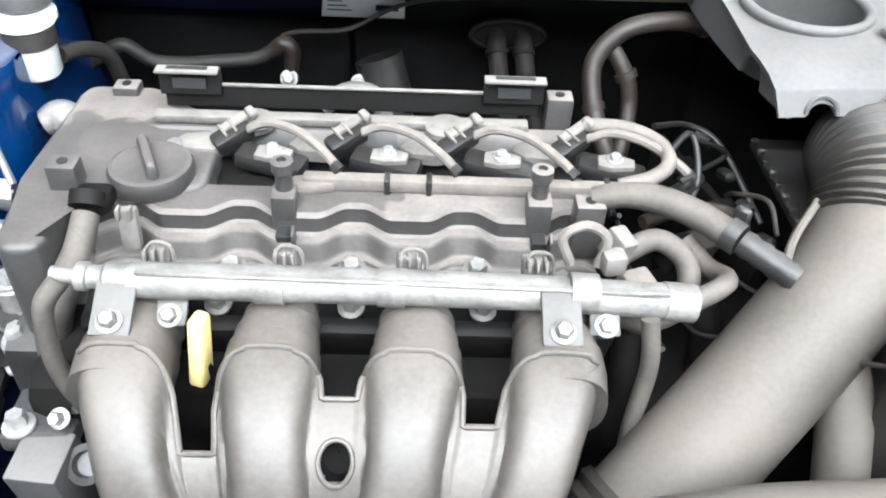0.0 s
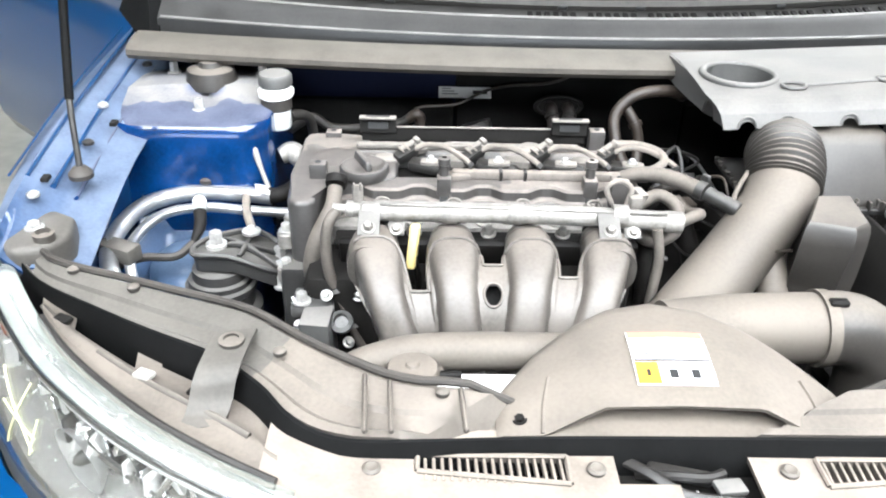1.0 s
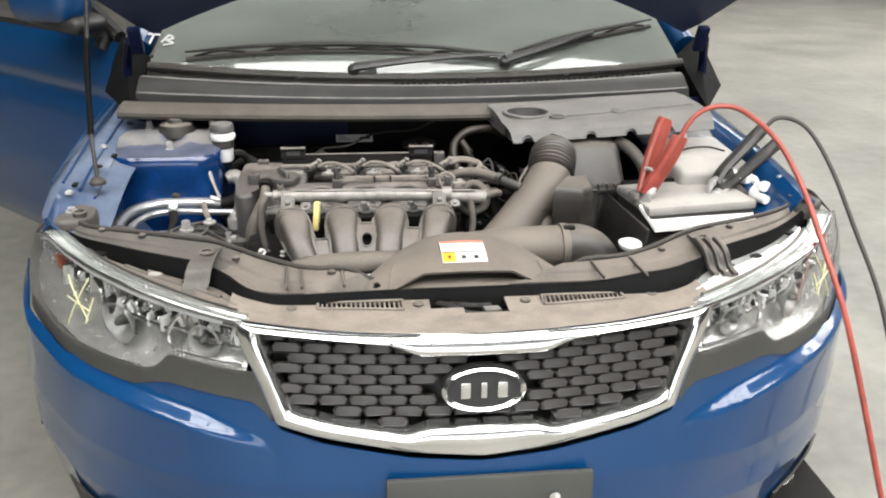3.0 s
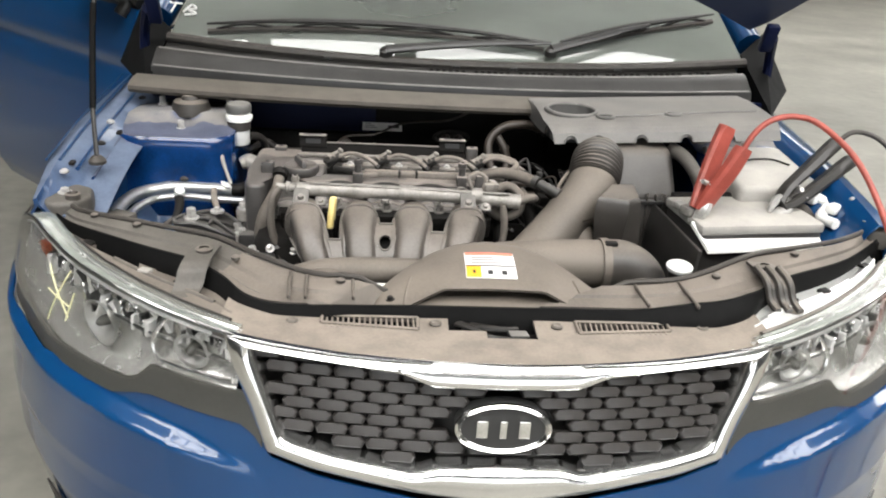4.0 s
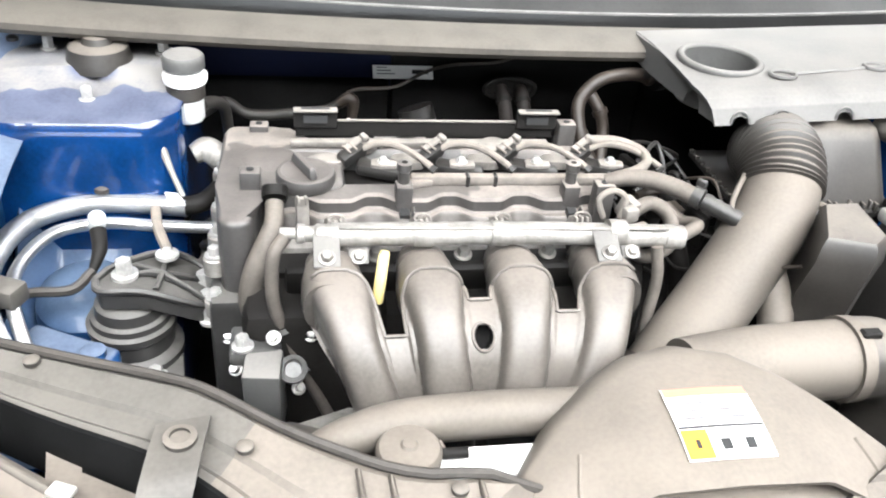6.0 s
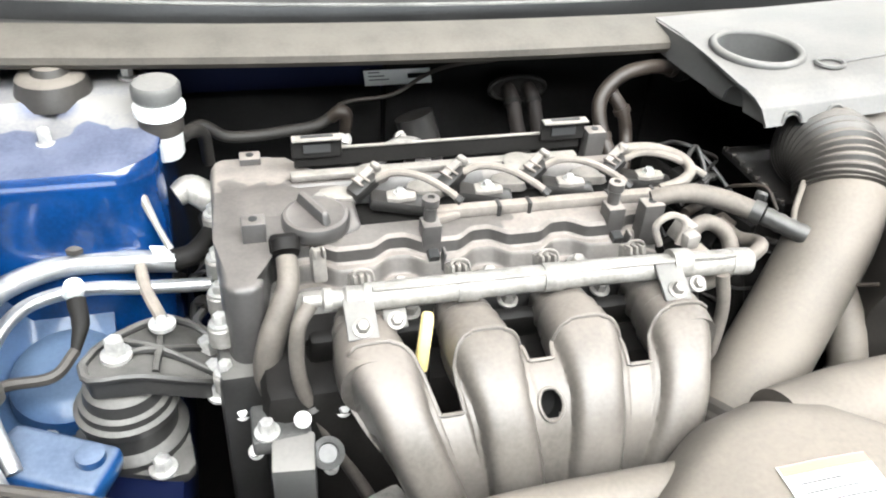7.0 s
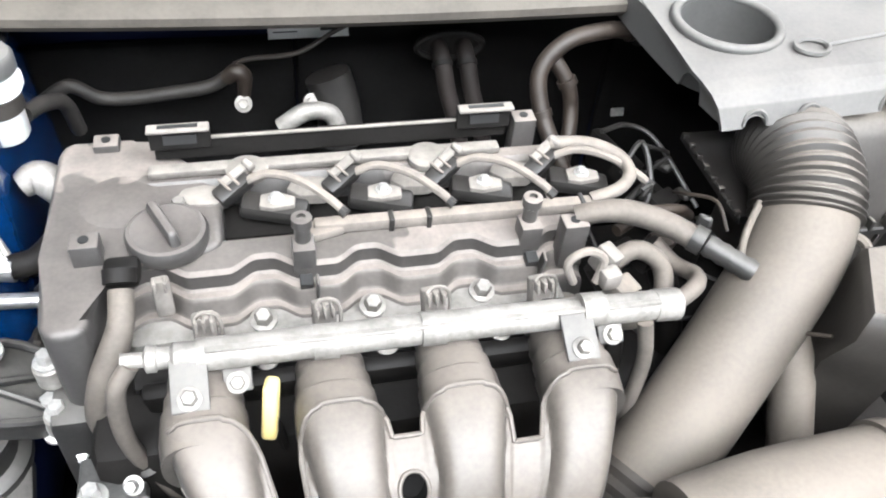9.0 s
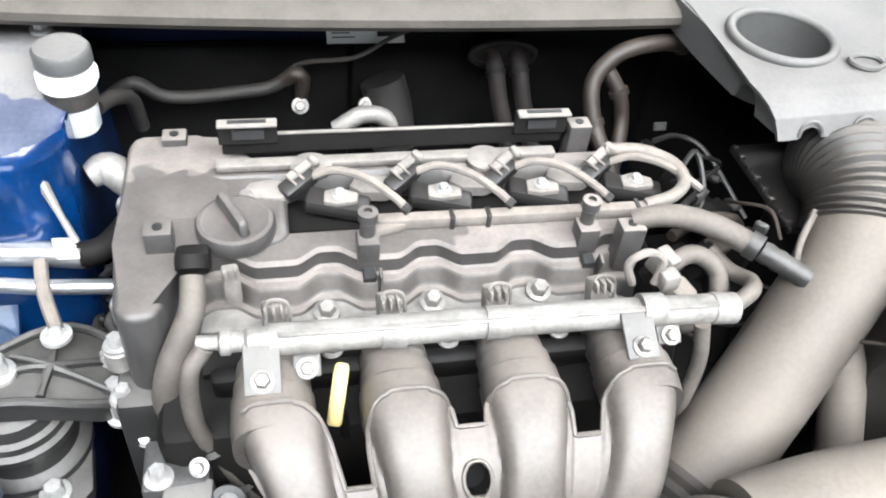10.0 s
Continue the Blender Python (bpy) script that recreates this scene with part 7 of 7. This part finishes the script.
part("nozzle", tube(B(), [(-0.240, 0.115, 0.754), (-0.214, 0.114, 0.755)], 0.005, 10, smooth=False), DARK, rad)
part("plate", box(B(), (-0.195, 0.113, 0.742), (0.090, 0.034, 0.005), (0, 0, 0), 0.001, 1), PAPER, rad, "pale sticker strip")
part("hose", tube(B(), [(-0.33, 0.14, 0.735), (-0.37, 0.19, 0.70), (-0.36, 0.25, 0.62)], 0.018, 14), RUBBER, rad)

# ---- cover over the control units, with the filler recess ----
bx = thing("control_box_cover", (0.38, 0.62, 0.80), "large dusty grey cover with a round recess and notched edge", "cover")
NOTCH = (0.193, 0.249, 0.336, 0.428, 0.515)
CUP = (0.212, 0.630)


def cov_pt(u, v):
    """From the rear edge over the top and down the front face, whose lower edge has half-round cut-outs."""
    x = 0.142 + 0.478 * u
    x += 0.032 * max(0, v - 0.45) * (1 - u) ** 2
    prof = [(0.765, 0.912), (0.70, 0.917), (0.62, 0.917), (0.560, 0.915), (0.542, 0.9125), (0.528, 0.9075), (0.517, 0.899), (0.506, 0.881)]
    n = len(prof) - 1
    k = v * n
    if k > n - 1:
        bite = max([math.sqrt(max(0.0, 1 - ((x - c0) / 0.0115) ** 2)) for c0 in NOTCH])
        k = n - 1 + (k - n + 1) * (1 - 0.5 * bite)
    i = min(int(k), n - 1)
    t = k - i
    y, z = prof[i][0] + (prof[i + 1][0] - prof[i][0]) * t, prof[i][1] + (prof[i + 1][1] - prof[i][1]) * t
    return (x, y, z + 0.026 * u)


def cov_hole(u, v):
    x, y, z = cov_pt(u, v)
    return math.hypot(x - CUP[0], y - CUP[1]) < 0.0520


part("lid", sheet(B(), cov_pt, 240, 84, 0.004, cov_hole), COVER, bx, "", 30)
part("cup", lathe(B(), (*CUP, 0.9195), [(0.0, -0.056), (0.048, -0.056), (0.0515, 0.0), (0.048, 0.0), (0.043, -0.050), (0.0, -0.050)], (0, 0, 1), 40), COVER, bx, "round filler recess")
for n in NOTCH:
    arc = [Vector((n + 0.0125 * math.cos(k * math.pi / 12), 0.5075 + 0.0125 * math.sin(k * math.pi / 12) * 0.40, 0.881 + 0.026 * (n - 0.142) / 0.478 + 0.0135 * math.sin(k * math.pi / 12))) for k in range(13)]
    part("notch_rim", tube(B(), arc, 0.0022, 6, 2), COVER, bx)
part("side", sheet(B(), lambda u, v: (0.142 + 0.030 * u**2, 0.755 - 0.245 * u, (0.912 + 0.008 * math.sin(math.pi * u * 0.6) - 0.036 * u**4) * (1 - v) + v * (0.878 + 0.022 * math.sqrt(max(0.0, 1 - ((0.755 - 0.245 * u - 0.572) / 0.017) ** 2)))), 96, 6, 0.004), COVER, bx)
rim = [Vector((CUP[0] + 0.053 * math.cos(a), CUP[1] + 0.053 * math.sin(a), 0.9205)) for a in np.linspace(0, 2 * math.pi, 33)]
part("rim", tube(B(), rim, 0.0055, 10, 2), COVER, bx)
ovl = [Vector((0.272 + 0.017 * math.cos(a), 0.570 + 0.013 * math.sin(a), 0.9255)) for a in np.linspace(0, 2 * math.pi, 25)]
part("badge_ring", tube(B(), ovl, 0.0028, 6, 2), COVER, bx)
ovl = [Vector((0.418 + 0.017 * math.cos(a), 0.588 + 0.013 * math.sin(a), 0.9322)) for a in np.linspace(0, 2 * math.pi, 25)]
part("badge_ring", tube(B(), ovl, 0.0028, 6, 2), COVER, bx)
part("crease", tube(B(), [(0.291, 0.574, 0.9245), (0.400, 0.586, 0.9305), (0.437, 0.590, 0.9325), (0.52, 0.598, 0.9375), (0.60, 0.604, 0.942)], 0.0028, 6, 4), COVER, bx)

# ---- battery ----
bat = thing("car_battery", (0.52, 0.37, 0.60), "grey car battery with a pale label on its sloped cover", "battery")
part("case", box(B(), (0.515, 0.375, 0.69), (0.245, 0.155, 0.19), (0, 0, 8), 0.008), BLACK, bat, "black battery case")
part("top", box(B(), (0.515, 0.378, 0.792), (0.25, 0.16, 0.020), (0, 0, 8), 0.006), BATTERY, bat, "dusty grey battery top")
bm = B()
rings(bm, [[(0.392, 0.315, 0.798), (0.635, 0.350, 0.798), (0.645, 0.300, 0.765), (0.412, 0.262, 0.765)], [(0.392, 0.315, 0.790), (0.635, 0.350, 0.790), (0.645, 0.300, 0.757), (0.412, 0.262, 0.757)]])
part("label_plate", bm, PAPER, bat, "white printed label plate")
for x0, w, m in ((0.425, 0.030, ORANGE), (0.500, 0.07, ORANGE), (0.585, 0.03, LAMPGREY)):
    bm = B()
    box(bm, (x0 + w / 2, 0.298 + 0.145 * (x0 - 0.41), 0.7842), (w, 0.016, 0.001), (37, 0, 8))
    part("print", bm, m, bat)
for x, y in ((0.415, 0.345), (0.61, 0.40)):
    part("terminal", lathe(B(), (x, y, 0.80), [(0.011, 0), (0.009, 0.02), (0, 0.0205)], (0, 0, 1), 18), STEEL, bat)
part("terminal_clamp", box(B(), (0.405, 0.352, 0.808), (0.045, 0.03, 0.018), (0, 0, 30), 0.004), ALLOY, bat)
part("terminal_clamp", box(B(), (0.395, 0.375, 0.805), (0.02, 0.05, 0.012), (0, 0, 20), 0.003), STEEL, bat)
part("hold_down", box(B(), (0.52, 0.46, 0.80), (0.25, 0.018, 0.014), (0, 0, 6), 0.004), DARK, bat)
fb = thing("fuse_box", (0.60, 0.60, 0.60), "pale dusty fuse box lid behind the battery", "fuse box")
part("lid", box(B(), (0.608, 0.545, 0.815), (0.185, 0.235, 0.055), (4, 0, 2), 0.014, 3), BATTERY, fb, "pale dusty lid")
part("case", box(B(), (0.608, 0.545, 0.72), (0.175, 0.225, 0.15), (0, 0, 2), 0.008), BLACK, fb)
part("groove", tube(B(), [(0.55, 0.53, 0.8425), (0.585, 0.565, 0.8445), (0.64, 0.575, 0.845), (0.67, 0.545, 0.843)], 0.003, 6), DARK, fb)
part("tray", box(B(), (0.47, 0.33, 0.62), (0.40, 0.38, 0.03), (0, 0, 6), 0.008), BLACK, fb)
part("side_wall", box(B(), (0.365, 0.34, 0.70), (0.008, 0.24, 0.16), (0, 6, 4), 0.003), BLACK, fb)
wash = thing("washer_filler", (0.325, 0.16, 0.66), "white washer fluid filler cap on a black neck", "cap")
part("neck", tube(B(), [(0.335, 0.19, 0.64), (0.33, 0.17, 0.72), (0.325, 0.162, 0.77)], 0.018, 14), BLACK, wash)
part("cap", lathe(B(), (0.325, 0.161, 0.770), [(0.020, 0), (0.022, 0.003), (0.022, 0.008), (0.017, 0.011), (0, 0.012)], (0, -0.1, 1), 28), WHITE, wash, "white round cap")
rs = thing("side_wiring", (0.66, 0.38, 0.72), "bright clips and wiring beside the battery", "wiring")
for pts, r, m in (
    ([(0.62, 0.44, 0.80), (0.66, 0.43, 0.82), (0.69, 0.40, 0.81), (0.66, 0.36, 0.80), (0.67, 0.32, 0.80)], 0.010, WHITE),
    ([(0.66, 0.46, 0.80), (0.70, 0.43, 0.81), (0.70, 0.37, 0.80), (0.69, 0.33, 0.79)], 0.008, PIPE),
    ([(0.60, 0.42, 0.80), (0.64, 0.40, 0.80), (0.65, 0.36, 0.78)], 0.012, RUBBER),
):
    part("cable", tube(B(), pts, r, 10, 6), m, rs)
for x, y in ((0.67, 0.42), (0.685, 0.365)):
    part("plug", box(B(), (x, y, 0.815), (0.028, 0.022, 0.018), (0, 0, 30), 0.004), WHITE, rs)

# ---- jumper cables ----


def clamp(name, base, tips, mat, label, wide):
    """Two round-edged rubber handles from a pair of zinc jaws, joined by a pivot."""
    base, tips = Vector(base), [Vector(t) for t in tips]
    d = ((tips[0] + tips[1]) / 2 - base).normalized()
    side = tips[0] - tips[1]
    side = (side - d * side.dot(d)).normalized()
    across = d.cross(side)
    th_ = thing(name, base, label, "jumper clamp", "jumper clamps")
    for k, tip in zip((1, -1), tips):
        a = base + side * 0.006 * k
        line = spline([a + d * 0.012, a + d * 0.050 + side * 0.010 * k, a.lerp(tip, 0.65) + side * 0.003 * k, tip], 6)
        loops = []
        for i, p in enumerate(line):
            f = i / (len(line) - 1)
            w = wide * (0.80 + 0.22 * math.sin(math.pi * min(1, 0.2 + 0.6 * f))) * (0.86 if f > 0.97 else 1)
            loops.append([p + across * w * x + side * k * y * (0.008 + 0.005 * f) for x, y in ((-1, -0.5), (-0.94, 0.5), (-0.6, 1.0), (0.6, 1.0), (0.94, 0.5), (1, -0.5), (0.75, -1.0), (-0.75, -1.0))])
        part("handle", rings(B(), loops), mat, th_)
        part("jaw", tube(B(), [a + d * 0.030, a + d * 0.012 + side * 0.006 * k, base - d * 0.016 + side * 0.003 * k], [0.010, 0.009, 0.004], 8, 4, flat=1.6), STEEL, th_, "zinc clamp jaw")
    mid = base + d * 0.062
    part("pivot", lathe(B(), mid - across * wide * 1.15, [(0.0045, 0), (0.0045, wide * 2.3)], across, 12), STEEL, th_)
    part("spring", tube(B(), [mid + across * wide * math.cos(q * 0.9) * 1.1 + side * (0.020 * (q / 5 - 1)) for q in range(11)], 0.0016, 6, 3), STEEL, th_)
    return th_


clamp("red_jumper_clamp", (0.405, 0.334, 0.804), ((0.458, 0.396, 0.960), (0.466, 0.322, 0.940)), RED, "red rubber jumper clamp gripping the battery terminal", 0.0175)
clamp("black_jumper_clamp", (0.575, 0.375, 0.806), ((0.722, 0.480, 0.915), (0.752, 0.465, 0.882)), BLACK, "black rubber jumper clamp gripping the battery terminal", 0.0165)
rc = thing("red_jumper_cable", (0.9, 0.1, 0.0), "red jumper cable arching off the battery to the floor", "cable", "jumper cables")
part("cable", tube(B(), [(0.464, 0.324, 0.932), (0.482, 0.326, 0.968), (0.508, 0.326, 0.992), (0.545, 0.318, 1.002), (0.580, 0.29, 0.995), (0.618, 0.22, 0.955), (0.640, 0.14, 0.885), (0.652, 0.06, 0.80), (0.668, -0.02, 0.70), (0.70, -0.08, 0.55), (0.76, -0.14, 0.32), (0.84, -0.18, 0.10), (0.95, -0.25, 0.010), (1.2, -0.45, 0.009), (1.6, -0.55, 0.009)], 0.0053, 12, 8), RED, rc)
bc = thing("black_jumper_cable", (0.95, 0.15, 0.0), "black jumper cable hanging from the battery to the floor", "cable", "jumper cables")
part("cable", tube(B(), [(0.718, 0.478, 0.908), (0.752, 0.484, 0.935), (0.795, 0.475, 0.930), (0.82, 0.44, 0.905), (0.845, 0.38, 0.84), (0.868, 0.30, 0.74), (0.90, 0.20, 0.60), (0.92, 0.10, 0.40), (0.96, 0.0, 0.16), (1.05, -0.10, 0.010), (1.3, -0.3, 0.009), (1.7, -0.45, 0.009)], 0.0048, 12, 8), RUBBER, bc)
